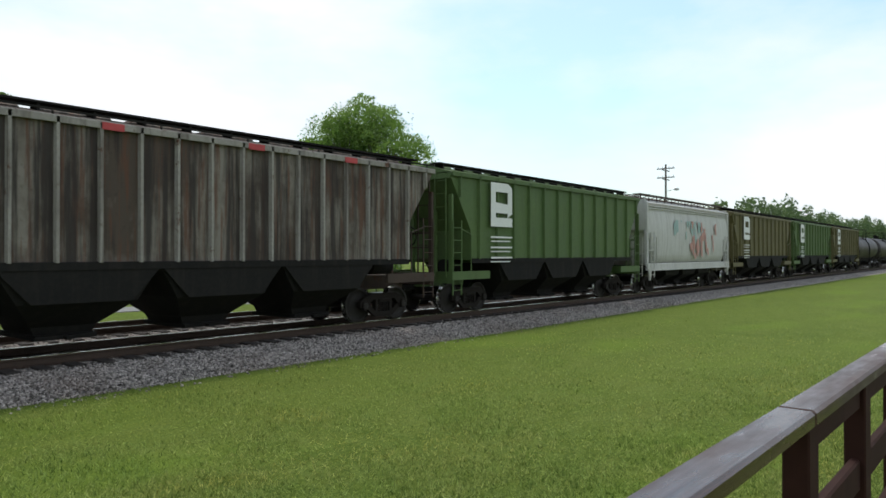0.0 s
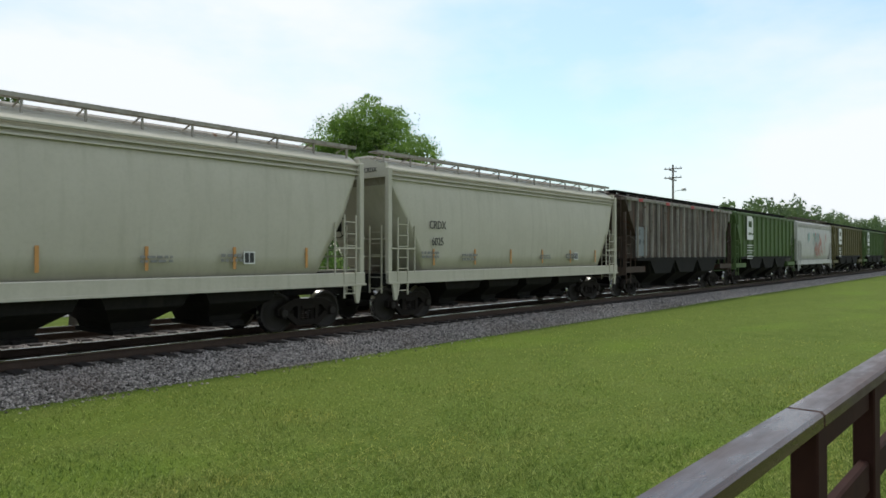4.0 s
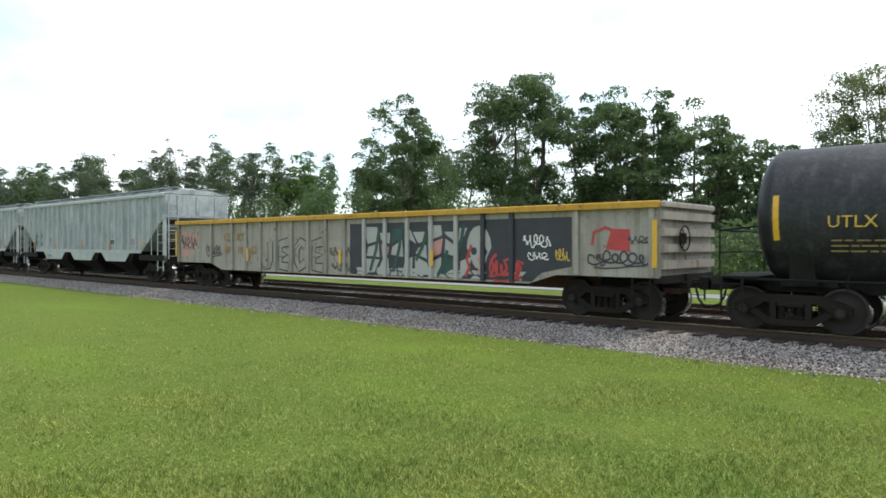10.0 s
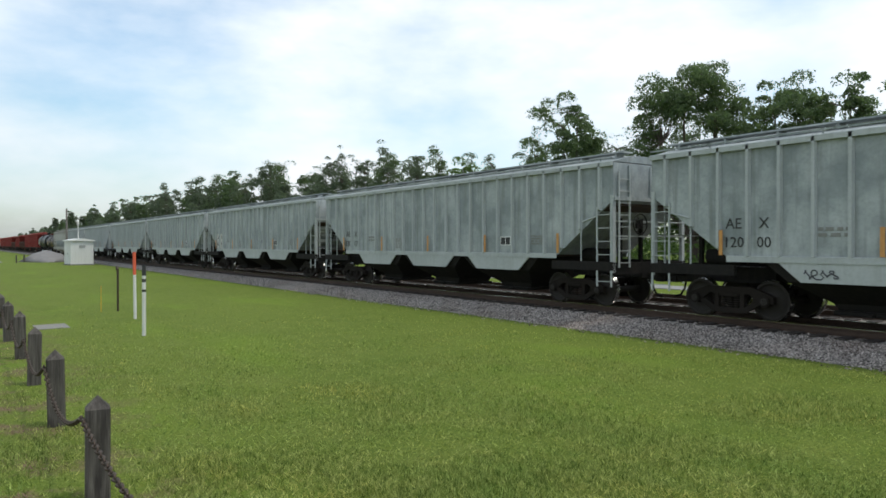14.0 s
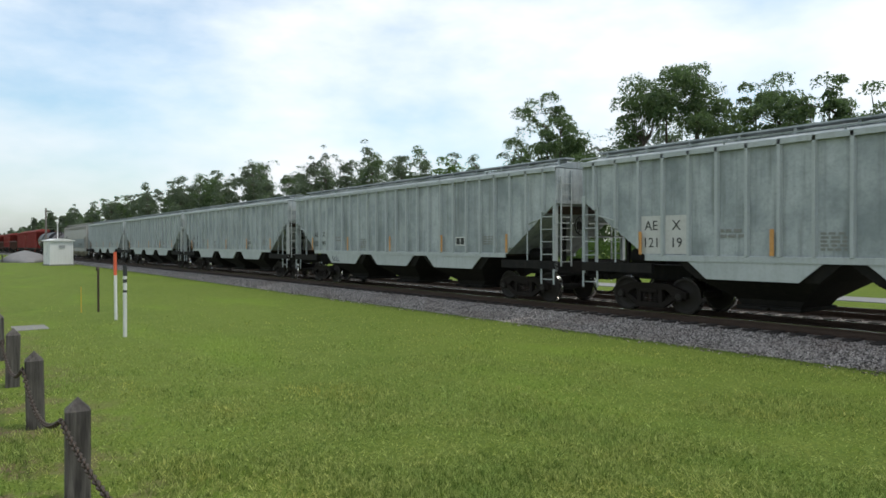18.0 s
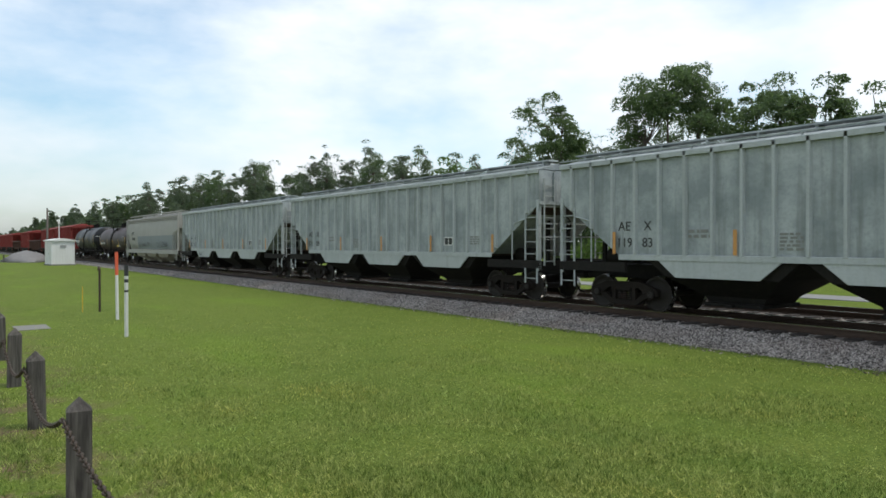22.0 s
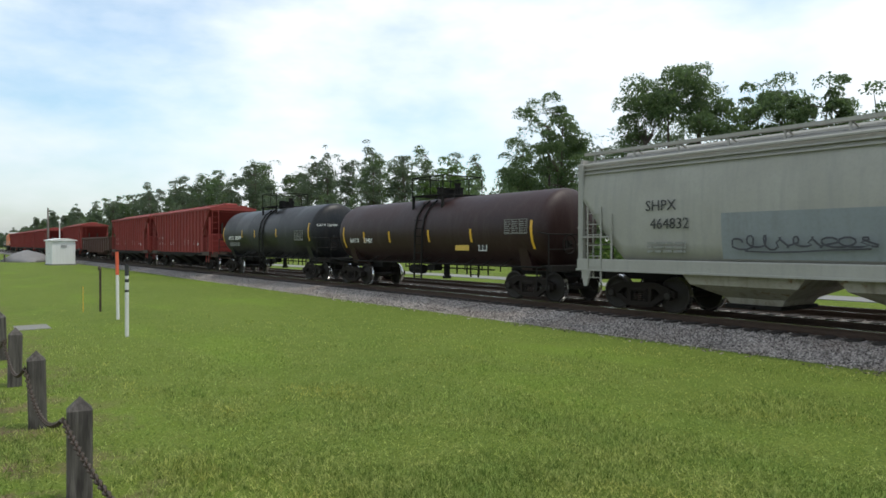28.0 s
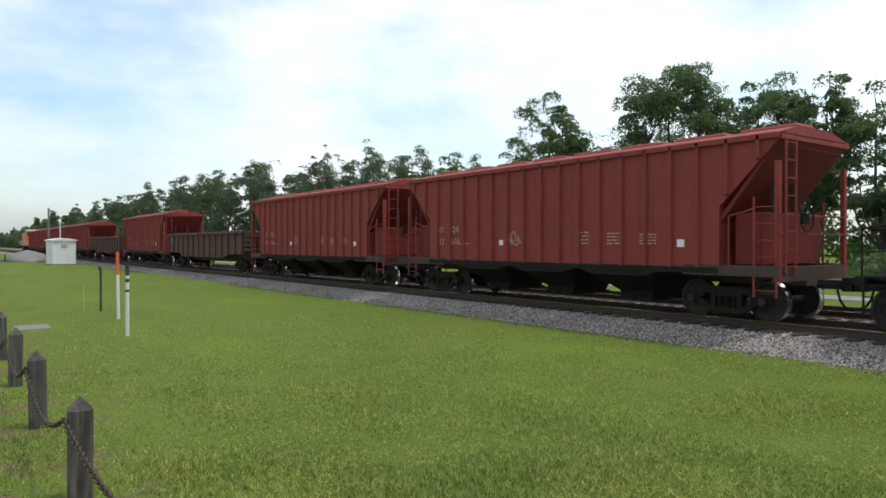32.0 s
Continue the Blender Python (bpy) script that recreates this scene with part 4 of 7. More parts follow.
            mm.bar((x, s * (y1 - 0.02), z), (x + 0.0, s * (y0 - 0.1), crown - 0.02), 0.03)
        part("running_board", mm, walk_m, car)
    mm = Mesh().box(-end + 0.6, -0.33, crown - 0.02, end - 0.6, 0.33, crown + 0.14, 0.05)
    part("trough_hatch", mm, walk_m, car)
    bays(car, half, count, low + 0.02, bay_m, bay_m, w - 0.1, skirt=0.8, skirt_on=False)
    brake_wheel(car, half - 0.45, 2.5, M_UNDER)
    if tape:
        for k in range(6):
            x = -end + 2.2 + k * (2 * end - 4.4) / 5
            strip(car, x, -w * 0.992, 1.5, 1.95, tape, 0.08)
    add_running_gear(car, half, 2.2)
    return car


def tank_car(label, length, radius, centre, mat, tank_half, group="", tape=M_YELLOW, taper=0.0, tape_xs=(), second=None):
    """A frameless tank car: shell with domed heads, saddles, top platform, ladders."""
    car = thing("tank_car", label, "freight car", group)
    half = length / 2
    n = 40
    turn = [2 * math.pi * i / n for i in range(n)]

    def ring(x, r):
        # a shell that bellies down towards the middle
        drop = taper * (1 - (abs(x) / tank_half)) if taper else 0
        return [(x, r * math.cos(t), centre - drop + r * math.sin(t)) for t in turn]

    m = Mesh()
    head = [(0.0, 0.02), (0.02, 0.30), (0.07, 0.55), (0.16, 0.78), (0.28, 0.92), (0.40, 0.985), (0.52, 1.0)]
    courses = 6
    inner = tank_half - 0.5
    edges = [-inner + 2 * inner * k / courses for k in range(1, courses)]
    rings = [ring(-tank_half + a * 0.9, radius * b) for a, b in head] + [ring(x, radius) for x in edges] + [ring(tank_half - a * 0.9, radius * b) for a, b in reversed(head)]
    m.loft(rings, True)
    # every second course has a duller coat
    for k in range(courses):
        if k % 2 == 0:
            first = (len(head) - 1 + k) * n
            for i in range(first, first + n):
                m.slot[i] = 1
    tank = part("tank", m, [mat, second or mat], car)
    for k in range(1, courses):
        x = -inner + 2 * inner * k / courses
        m = Mesh()
        m.loft([ring(x - 0.012, radius + 0.006), ring(x + 0.012, radius + 0.006)], True, False)
        part("weld_seam", m, mat, tank)
    zb = centre - radius
    for s in (-1, 1):
        m = Mesh()
        m.box(s * (tank_half - 2.6), -0.38, 0.78, s * (half - 0.4), 0.38, 1.12, 0.02)
        m.box(s * (half - 0.75), -1.45, 0.95, s * (half - 0.55), 1.45, 1.10)
        m.box(s * (tank_half - 0.2), -1.35, 1.08, s * (half - 0.55), 1.35, 1.12)
        part("draft_sill", m, M_UNDER, car)
        x = s * (half - 2.15)
        m = Mesh()
        m.prism([(x - 0.55, 0.9), (x + 0.55, 0.9), (x + 0.35, zb + 0.7), (x - 0.35, zb + 0.7)], -0.5, 0.5)
        for y in (-1, 1):
            m.add([(x - 0.25, y * 0.3, 0.95), (x + 0.25, y * 0.3, 0.95), (x + 0.18, y * radius * 0.86, zb + radius * 0.62), (x - 0.18, y * radius * 0.86, zb + radius * 0.62),
                   (x - 0.25, y * 0.9, 0.95), (x + 0.25, y * 0.9, 0.95), (x + 0.18, y * (radius * 0.86 + 0.06), zb + radius * 0.62), (x - 0.18, y * (radius * 0.86 + 0.06), zb + radius * 0.62)],
                  [(0, 1, 2, 3), (7, 6, 5, 4), (0, 4, 5, 1), (1, 5, 6, 2), (2, 6, 7, 3), (3, 7, 4, 0)])
        part("saddle", m, mat, car)
        m = Mesh()
        for y in (-1.42, 1.42):
            m.tube((s * (half - 0.7), y, 1.1), (s * (half - 0.7), y, 2.05), 0.02, n=6)
            m.tube((s * (half - 0.7), y, 2.05), (s * (tank_half - 0.25), y, 2.12), 0.02, n=6)
        m.tube((s * (half - 0.7), -1.42, 2.05), (s * (half - 0.7), 1.42, 2.05), 0.02, n=6)
        m.tube((s * (half - 0.7), -1.42, 1.6), (s * (half - 0.7), 1.42, 1.6), 0.016, n=6)
        part("end_handrail", m, M_UNDER, car)
        ladder(car, s * (half - 0.95), -1.45, 0.4, 1.1, M_UNDER, 0.42, 3, "y", "sill_step")
    m = Mesh()
    for y in (-1.28, 1.28):
        m.tube((-half + 0.9, y, 1.06), (half - 0.9, y, 1.06), 0.026, n=6)
    for k in range(11):
        x = -half + 3.0 + (length - 6.0) * k / 10
        m.tube((x, -1.28, 1.06), (x, -radius * 0.62, zb + radius * 0.24), 0.018, n=5)
        m.tube((x, 1.28, 1.06), (x, radius * 0.62, zb + radius * 0.24), 0.018, n=5)
        m.bar((x, -1.28, 1.06), (x, -1.28, 0.88), 0.03)
    part("safety_rail", m, M_UNDER, car)
    # brake gear and bottom outlet under the belly
    m = Mesh()
    m.tube((-1.9, -0.3, 0.78), (-1.1, -0.3, 0.78), 0.18, n=10)
    m.box(-0.6, -0.5, 0.75, -0.1, -0.15, 0.98)
    m.bar((-2.8, 0, 0.85), (2.8, 0, 0.85), 0.05)
    for x in (-2.3, -0.8, 0.9, 1.5, 2.2, 2.7):
        m.bar((x, -0.2, 1.0), (x, -0.2, 0.66), 0.04)
    part("brake_rigging", m, M_UNDER, car)
    m = Mesh().tube((0, 0, zb + 0.05), (0, 0, 0.55), 0.12, n=10)
    m.tube((0, 0, 0.55), (0, 0, 0.45), 0.17, n=10)
    part("bottom_outlet", m, M_UNDER, car)
    # platform, valves and railing on top
    top = centre + radius - (taper if taper else 0)
    m = Mesh()
    m.box(-1.05, -0.95, top + 0.06, 1.05, -0.55, top + 0.10)
    m.box(-1.05, 0.55, top + 0.06, 1.05, 0.95, top + 0.10)
    m.box(-1.05, -0.95, top + 0.06, -0.85, 0.95, top + 0.10)
    m.box(0.85, -0.95, top + 0.06, 1.05, 0.95, top + 0.10)
    for x in (-0.95, 0.95):
        for y in (-0.9, 0.9):
            m.box(x - 0.04, y - 0.04, top - 0.45, x + 0.04, y + 0.04, top + 0.08)
    plat = part("platform", m, M_UNDER, car)
    m = Mesh()
    for y in (-0.92, 0.92):
        for x in (-1.0, 0.2, 1.0):
            m.tube((x, y, top + 0.08), (x, y, top + 0.78), 0.018, n=6)
        m.tube((-1.0, y, top + 0.78), (1.0, y, top + 0.78), 0.018, n=6)
    for x in (-1.0, 1.0):
        m.tube((x, -0.92, top + 0.78), (x, 0.92, top + 0.78), 0.02, n=6)
    part("platform_railing", m, M_UNDER, plat)
    m = Mesh().tube((0, 0, top - 0.1), (0, 0, top + 0.30), 0.32, n=16)
    m.tube((0, 0, top + 0.30), (0, 0, top + 0.38), 0.36, n=16)
    part("manway", m, M_UNDER, car)
    for x, h in ((-0.6, 0.42), (0.55, 0.5), (0.72, 0.32)):
        m = Mesh().tube((x, 0.1, top - 0.05), (x, 0.1, top + h), 0.11, n=10)
        m.tube((x, 0.1, top + h), (x, 0.1, top + h + 0.05), 0.14, n=10)
        part("valve", m, M_UNDER, car)
    for y in (-1, 1):
        m = Mesh()
        for x in (-0.24, 0.24):
            last = (x, y * 1.36, 0.45)
            seq = [(x, y * (radius + 0.05), centre)] + [(x, y * (radius + 0.05) * math.cos(radians(a)), centre + (radius + 0.05) * math.sin(radians(a))) for a in (25, 45, 62)]
            for p in seq:
                m.bar(last, p, 0.05)
                last = p
        for k in range(8):
            z = 0.55 + k * 0.3
            yy = 1.36 + (radius + 0.05 - 1.36) * min(1, (z - 0.45) / (centre - 0.45))
            m.bar((-0.24, y * yy, z), (0.24, y * yy, z), 0.03)
        part("side_ladder", m, M_UNDER, car)
    for x, z, h in tape_xs:
        drop = taper * (1 - abs(x) / tank_half) if taper else 0
        m = Mesh()
        seg = 4
        pts = []
        for k in range(seg + 1):
            zz = z + h * k / seg
            yy = math.sqrt(max(0.01, (radius + 0.008) ** 2 - (zz - centre + drop) ** 2))
            pts.append((yy, zz))
        for (y0, z0), (y1, z1) in zip(pts, pts[1:]):
            m.add([(x - 0.055, -y0, z0), (x + 0.055, -y0, z0), (x + 0.055, -y1, z1), (x - 0.055, -y1, z1)], [(0, 1, 2, 3)])
        part("reflector_strip", m, tape, car)
    brake_wheel(car, half - 0.7, 1.75, M_UNDER)
    add_running_gear(car, half, 1.95)
    return car


def gondola(label, length, mats, top=2.55, low=1.05, ribs=14, group=""):
    """An open-topped gondola: floor, ribbed sides, corrugated ends, top rail."""
    side_m, top_m, in_m = mats
    car = thing("gondola_car", label, "freight car", group)
    half, w = length / 2, 1.45
    end = half - 0.6
    for s in (-1, 1):
        m = Mesh()
        belly = 0.24
        m.prism([(-end, low), (-end + 2.6, low), (-end + 3.4, low - belly), (end - 3.4, low - belly), (end - 2.6, low), (end, low), (end, top), (-end, top)], s * w - 0.04, s * w + 0.04)
        sheet = part("side_sheet", m, side_m, car)
        spots = ribs if isinstance(ribs, list) else [-end + 0.12 + (2 * end - 0.24) * k / (ribs - 1) for k in range(ribs)]
        for x in spots:
            z0 = low - (belly if abs(x) < end - 3.3 else 0)
            m = Mesh().box(x - 0.065, s * (w + 0.03), z0 + 0.02, x + 0.065, s * (w + 0.13), top - 0.05, 0.02)
            art = s < 0 and isinstance(ribs, list) and 0.5 < x < 8.0
            part("side_rib", m, (M_GRAFW if x < 5.4 else M_GRAFD) if art else side_m, sheet)
        m = Mesh().box(-end - 0.05, s * (w - 0.06), top - 0.06, end + 0.05, s * (w + 0.18), top + 0.09, 0.02)
        part("top_rail", m, top_m, car)
        e = s * end
        m = Mesh()
        m.box(e - 0.05, -w, low, e + 0.05, w, top)
        ribs_up = []
        for k in range(4):
            z = low + 0.2 + (top - low - 0.3) * k / 3.6
            ribs_up.append(z)
        wall = part("end_wall", m, side_m, car)
        for z in ribs_up:
            part("end_rib", Mesh().along([(-w, z), (w, z), (w, z + 0.18), (-w, z + 0.18)], e + s * 0.04, e + s * 0.14), side_m, wall)
        m = Mesh().box(e - 0.07, -w, top - 0.04, e + 0.15, w, top + 0.08, 0.02)
        part("end_top_rail", m, top_m if top_m is side_m else side_m, car)
        for y in (-1, 1):
            ladder(car, s * (end - 0.35), y * (w + 0.1), 0.35, low, M_UNDER, 0.42, 2, "y", "sill_step")
        m = Mesh().box(s * (end - 2.0), -0.35, 0.75, s * (half - 0.4), 0.35, 1.08)
        m.box(s * (end - 0.1), -w, 0.9, s * (end + 0.12), w, low + 0.05)
        part("end_sill", m, M_UNDER, car)
    m = Mesh().box(-end, -w, low, end, w, low + 0.1)
    m.box(-end, -0.3, 0.62, end, 0.3, low)
    part("floor", m, in_m, car)
    brake_wheel(car, end + 0.22, 1.9, M_UNDER)
    add_running_gear(car, half, 2.1)
    return car


def locomotive(label, length, mat):
    car = thing("diesel_locomotive", label, "locomotive")
    half = length / 2
    m = Mesh()
    m.box(-half + 0.5, -1.5, 1.25, half - 0.5, 1.5, 1.55, 0.03)
    part("frame", m, M_UNDER, car)
    m = Mesh().box(-half + 1.2, -0.95, 1.55, half - 5.2, 0.95, 4.1, 0.15)
    part("hood", m, mat, car)
    m = Mesh().box(half - 5.2, -1.5, 1.55, half - 2.9, 1.5, 4.55, 0.12)
    cab = part("cab", m, mat, car, "orange cab with a white roof line")
    m = Mesh().box(half - 5.25, -1.52, 4.3, half - 2.85, 1.52, 4.62, 0.12)
    part("cab_roof", m, M_WHITE, cab)
    for y in (-1.02, 0.55):
        m = Mesh().box(half - 2.93, y - 0.35, 3.45, half - 2.86, y + 0.45, 4.1)
        part("windscreen", m, M_GLASS, cab)
    m = Mesh().box(half - 2.9, -0.9, 1.55, half - 1.1, 0.9, 2.9, 0.2)
    part("nose", m, mat, car)
    m = Mesh().box(-2.4, -1.35, 0.45, 2.4, 1.35, 1.25, 0.15)
    part("fuel_tank", m, M_UNDER, car)
    for s in (-1, 1):
        m = Mesh()
        for k in range(8):
            x = s * (half - 0.8 - k * 0.9)
            m.tube((x, -1.45, 1.55), (x, -1.45, 2.5), 0.02, n=5)
        m.tube((s * (half - 0.8), -1.45, 2.5), (s * (half - 7.1), -1.45, 2.5), 0.02, n=5)
        part("handrail", m, M_WHITE, car)
    add_running_gear(car, half, 3.2)
    return car

# ---- the train, from the far right end to its locomotive on the left; places are those at six seconds ----
TRAIN = []


def couple(car, front, rear):
    car.matrix_basis = pose((front + rear) / 2, TRACK_Y, RAIL_TOP)
    TRAIN.append((car, (front + rear) / 2))
    return car


def squeeze(car, k):
    """Draws a car's parts together along its length; the wheels stay round."""
    for ob in list(car.children):
        if ob.name.startswith(("truck", "coupler")):
            ob.location.x *= k
            for piece in ob.children:
                if piece.name.startswith("wheelset"):
                    piece.location.x *= k
                else:
                    key = (piece.data.name, k)
                    if key not in SHARED:
                        SHARED[key] = piece.data.copy()
                        SHARED[key].transform(Matrix.Diagonal((k, 1, 1, 1)))
                    piece.data = SHARED[key]
            continue
        for piece in [ob] + list(ob.children):
            if piece.matrix_basis == Matrix.Identity(4):
                piece.data.transform(Matrix.Diagonal((k, 1, 1, 1)))
            else:
                piece.location.x *= k
    return car


SHORT = 0.80  # the leading cars are drawn together by this much


def marks(car, lines, x, y, z, size, mat, gap=1.35, spread=1.0, name="reporting_mark"):
    for k, text in enumerate(lines):
        lettering(name, text, size, mat, car, x, y, z - k * size * gap, spread)


def words(car, items, y, size, mat, name="reporting_mark"):
    for text, x, z in items:
        lettering(name, text, size, mat, car, x, y, z)


# tank cars far ahead
far_tank = tank_car("black tank car far along the train", 15.0, 1.35, 2.35, M_BLACKB, 6.7, "far tank cars")
couple(far_tank, 142.34, 127.14)
for k in range(1, 4):
    couple(copy_thing(far_tank, pose(0, 0, 0)), 142.34 + 15.1 * k, 127.14 + 15.1 * k)


def plain_logo(car, x, z, w, h, y):
    """A white railway emblem and the bars below it, as plain shapes."""
    m = Mesh()
    m.box(x, y - 0.006, z + h * 0.50, x + w * 0.22, y, z + h)
    m.box(x + w * 0.22, y - 0.006, z + h * 0.88, x + w * 0.8, y, z + h)
    m.prism([(x + w * 0.22, z + h * 0.60), (x + w * 0.8, z + h * 0.60), (x + w * 0.8, z + h * 0.72), (x + w * 0.22, z + h * 0.74)], y - 0.006, y)
    m.box(x, y - 0.006, z + h * 0.42, x + w, y, z + h * 0.54)
    m.prism([(x + w * 0.78, z + h * 0.54), (x + w, z + h * 0.60), (x + w, z + h * 0.94), (x + w * 0.8, z + h)], y - 0.006, y)
    part("emblem", m, M_LETTER, car, "white emblem of plain bars")
    m = Mesh()
    for k in range(3):
        zz = z + h * (0.27 - 0.135 * k)
        m.box(x, y - 0.005, zz, x + w, y, zz + h * 0.022)
        m.box(x, y - 0.005, zz - h * 0.05, x + w * 0.9, y, zz - h * 0.035)
    part("stencil_block", m, M_LETTER, car)


def bn_hopper(label, front, rear, mat):
    car = ribbed_hopper(label, (front - rear) / SHORT - 0.02, (mat, mat, M_UNDER, M_UNDER, mat, mat, mat), 4.15, 14, 1.62, 4.0, 1.15, 2.5, 3, "dark", "hopper cars of one family", None)
    plain_logo(car, -(front - rear) / SHORT / 2 + 2.75, 1.65, 1.45, 2.35, -1.64)
    return couple(squeeze(car, SHORT), front, rear)


bn_hopper("olive-brown covered hopper car with a white emblem", 127.14, 113.04, M_OLIVE)
bn_hopper("green covered hopper car with a white emblem", 113.04, 98.94, M_GREEN)
bn_hopper("brown ribbed covered hopper car with a white emblem", 98.94, 84.84, M_OLIVE)

acf = centre_flow("white rounded covered hopper car with faded red graffiti", 15.03, (M_WHITE, M_WHITE, M_WHITE, M_UNDER, M_WHITE, M_BROWN_END), 4.0, 4.35, cut=3.0, cut_in=1.2, count=3, tape=None)
rnd = random.Random(11)
for name, mat, x0, x1, z0, z1, cnt in (("graffiti", M_GRAFP, -0.5, 4.2, 1.55, 3.1, 26), ("graffiti", M_GRAFG, -3.5, 1.5, 2.4, 3.4, 14)):
    m = Mesh()
    for k in range(cnt):
        x, z = rnd.uniform(x0, x1), rnd.uniform(z0, z1)
        w, h = rnd.uniform(0.12, 0.4), rnd.uniform(0.25, 0.8)
        y = -1.58 - 0.001 * k
        m.add([(x, y, z), (x + w, y, z + rnd.uniform(-0.1, 0.2)), (x + w * 0.8, y, min(3.4, z + h)), (x - w * 0.3, y, min(3.4, z + h * 0.8))], [(0, 1, 2, 3)])
    tagged(part(name, m, mat, acf), kind="stuff")
couple(squeeze(acf, SHORT), 84.84, 72.80)

green = bn_hopper("bright green ribbed covered hopper car with a white emblem", 72.80, 59.11, M_GREEN)

brown = ribbed_hopper("rust-streaked weathered brown covered hopper car", 17.42, (M_BROWN, M_BROWN_END, M_UNDER, M_UNDER, M_BROWN_END, M_BROWN_RIB, M_BROWN_END), 4.12, 18, 1.62, 4.05, 1.3, 2.55, 3, "dark", "", None)
m = Mesh().box(-6.95, -1.535, 1.72, -5.6, -1.523, 2.95)
part("repainted_patch", m, M_REPAINT, brown, "pale repainted patch behind the mark")
words(brown, (("AE", -6.62, 2.60), ("X", -5.88, 2.60), ("189", -6.6, 2.20), ("42", -5.95, 2.20)), -1.54, 0.33, M_LETTERB)
m = Mesh()
for x in (-6.8, -3.2, 0.6, 4.0):
    m.box(x, -1.62, 4.0, x + 0.5, -1.6, 4.13)
part("red_reflector", m, M_GRAFR, brown, "red painted rectangles under the eave")
couple(squeeze(brown, SHORT), 59.11, 45.16)


def cream_hopper(number, front, rear, label, seed):
    L = (front - rear) / SHORT - 0.02
    car = centre_flow(label, L, (M_CREAM, M_CREAM, M_CREAM, M_UNDER, M_CREAM, M_GREY_DARK), 3.94, 4.36, 1.34, 3.95, 1.75, 4, group="cream hopper cars")
    marks(car, ["CRDX", number], -5.70, -1.60, 2.50, 0.32, M_LETTERB, 1.42)
    data_lines(car, -6.5, -1.57, 1.70, 0.9, 0.22, 2, M_DIMTXT, seed=seed)
    data_lines(car, -4.3, -1.57, 1.62, 0.9, 0.24, 2, M_DIMTXT, seed=seed + 1)
    data_lines(car, 1.0, -1.57, 1.65, 0.8, 0.16, 2, M_DIMTXT, seed=seed + 2)
    data_lines(car, 3.1, -1.57, 1.65, 0.9, 0.2, 2, M_DIMTXT, seed=seed + 3)
    data_panel(car, 3.74 if L > 17 else 4.6, -1.585, 1.60, 0.34, 0.26)
    lettering("reporting_mark", "CRDX", 0.17, M_LETTERB, car, 0, 0, 0).matrix_basis = pose(-L / 2 + 0.50, -0.9, 3.95, 0, 0, -90)
    return couple(squeeze(car, SHORT), front, rear)


cream_hopper("6025", 45.16, 31.40, "cream-grey rounded covered hopper car with a dark stain", 3)
cream_hopper("6027", 31.40, 17.64, "cream-grey rounded covered hopper car with black lettering", 9)

red = centre_flow("deep red rounded covered hopper car, paint washed in streaks", 15.20, (M_REDWASH, M_RED, M_REDWASH, M_UNDER, M_RED, M_BROWN_END), 4.02, 4.46, 1.34, 3.3, 1.5, 4, tape=None, walkway="mid")
marks(red, ["MOCX", "412391"], -3.25, -1.60, 2.66, 0.385, M_LETTER, 1.30)
data_lines(red, -4.15, -1.585, 1.76, 1.05, 0.36, 2, M_LETTER, seed=4, tall=0.35)
data_panel(red, -2.2, -1.60, 2.50, 0.26, 0.32)
data_panel(red, 1.65, -1.585, 1.66, 0.42, 0.36)
for x, w in ((-2.5, 0.4), (0.3, 0.4), (1.0, 0.35), (3.2, 0.4)):
    data_lines(red, x, -1.575, 1.62 if x < 3 else 1.95, w, 0.24, 3, M_DIMTXT, seed=int(x * 7 + 30))
m = Mesh().box(-1.7, -1.585, 1.66, -1.44, -1.575, 1.86)
part("white_placard", m, M_LETTER, red)
for x in (-5.26, -2.97, -0.29, 2.42):
    strip(red, x, -1.565, 1.55, 2.55 if x < -5 else 1.98, M_ORANGE, 0.1)
couple(squeeze(red, SHORT), 17.64, 5.46)


def tank_marks(car, text, x, z, size, mat, r, c):
    y = -math.sqrt(max(0.01, (r + 0.012) ** 2 - (z + size * 0.35 - c) ** 2)) - 0.012
    lettering("reporting_mark", text, size, mat, car, x, y, z, 1.05)


def tank_table(car, x, z, w, h, r, c, seed):
    y = -math.sqrt(max(0.01, (r + 0.01) ** 2 - (z + h / 2 - c) ** 2)) - 0.015
    f = Mesh()
    t = 0.018
    for a, b, c_, d in ((0, 0, w, t), (0, h - t, w, h), (0, 0, t, h), (w - t, 0, w, h), (w * 0.34, 0, w * 0.34 + t, h), (w * 0.67, 0, w * 0.67 + t, h)):
        f.box(x + a, y - 0.006, z + b, x + c_, y, z + d)
    frame_part = part("stencil_table", f, M_DIMTXT, car, "pale test-date table in a thin frame")
    for k in range(3):
        data_lines(frame_part, x + w * (0.035 + 0.33 * k), y, z + 0.03, w * 0.25, h - 0.06, 6, M_DIMTXT, "stencil_block", seed + k, 0.42)


def tank_block(car, x, z, w, h, mat, r, c, name="placard"):
    y = -math.sqrt(max(0.01, (r + 0.01) ** 2 - (z + h / 2 - c) ** 2))
    m = Mesh().box(x, y - 0.012, z, x + w, y + 0.01, z + h)
    part(name, m, mat, car)


def strips(ends, xs, z, h):
    return [(ends[0], z - 0.22, 0.88)] + [(x, z, h) for x in xs] + [(ends[1], z - 0.22, 0.88)]


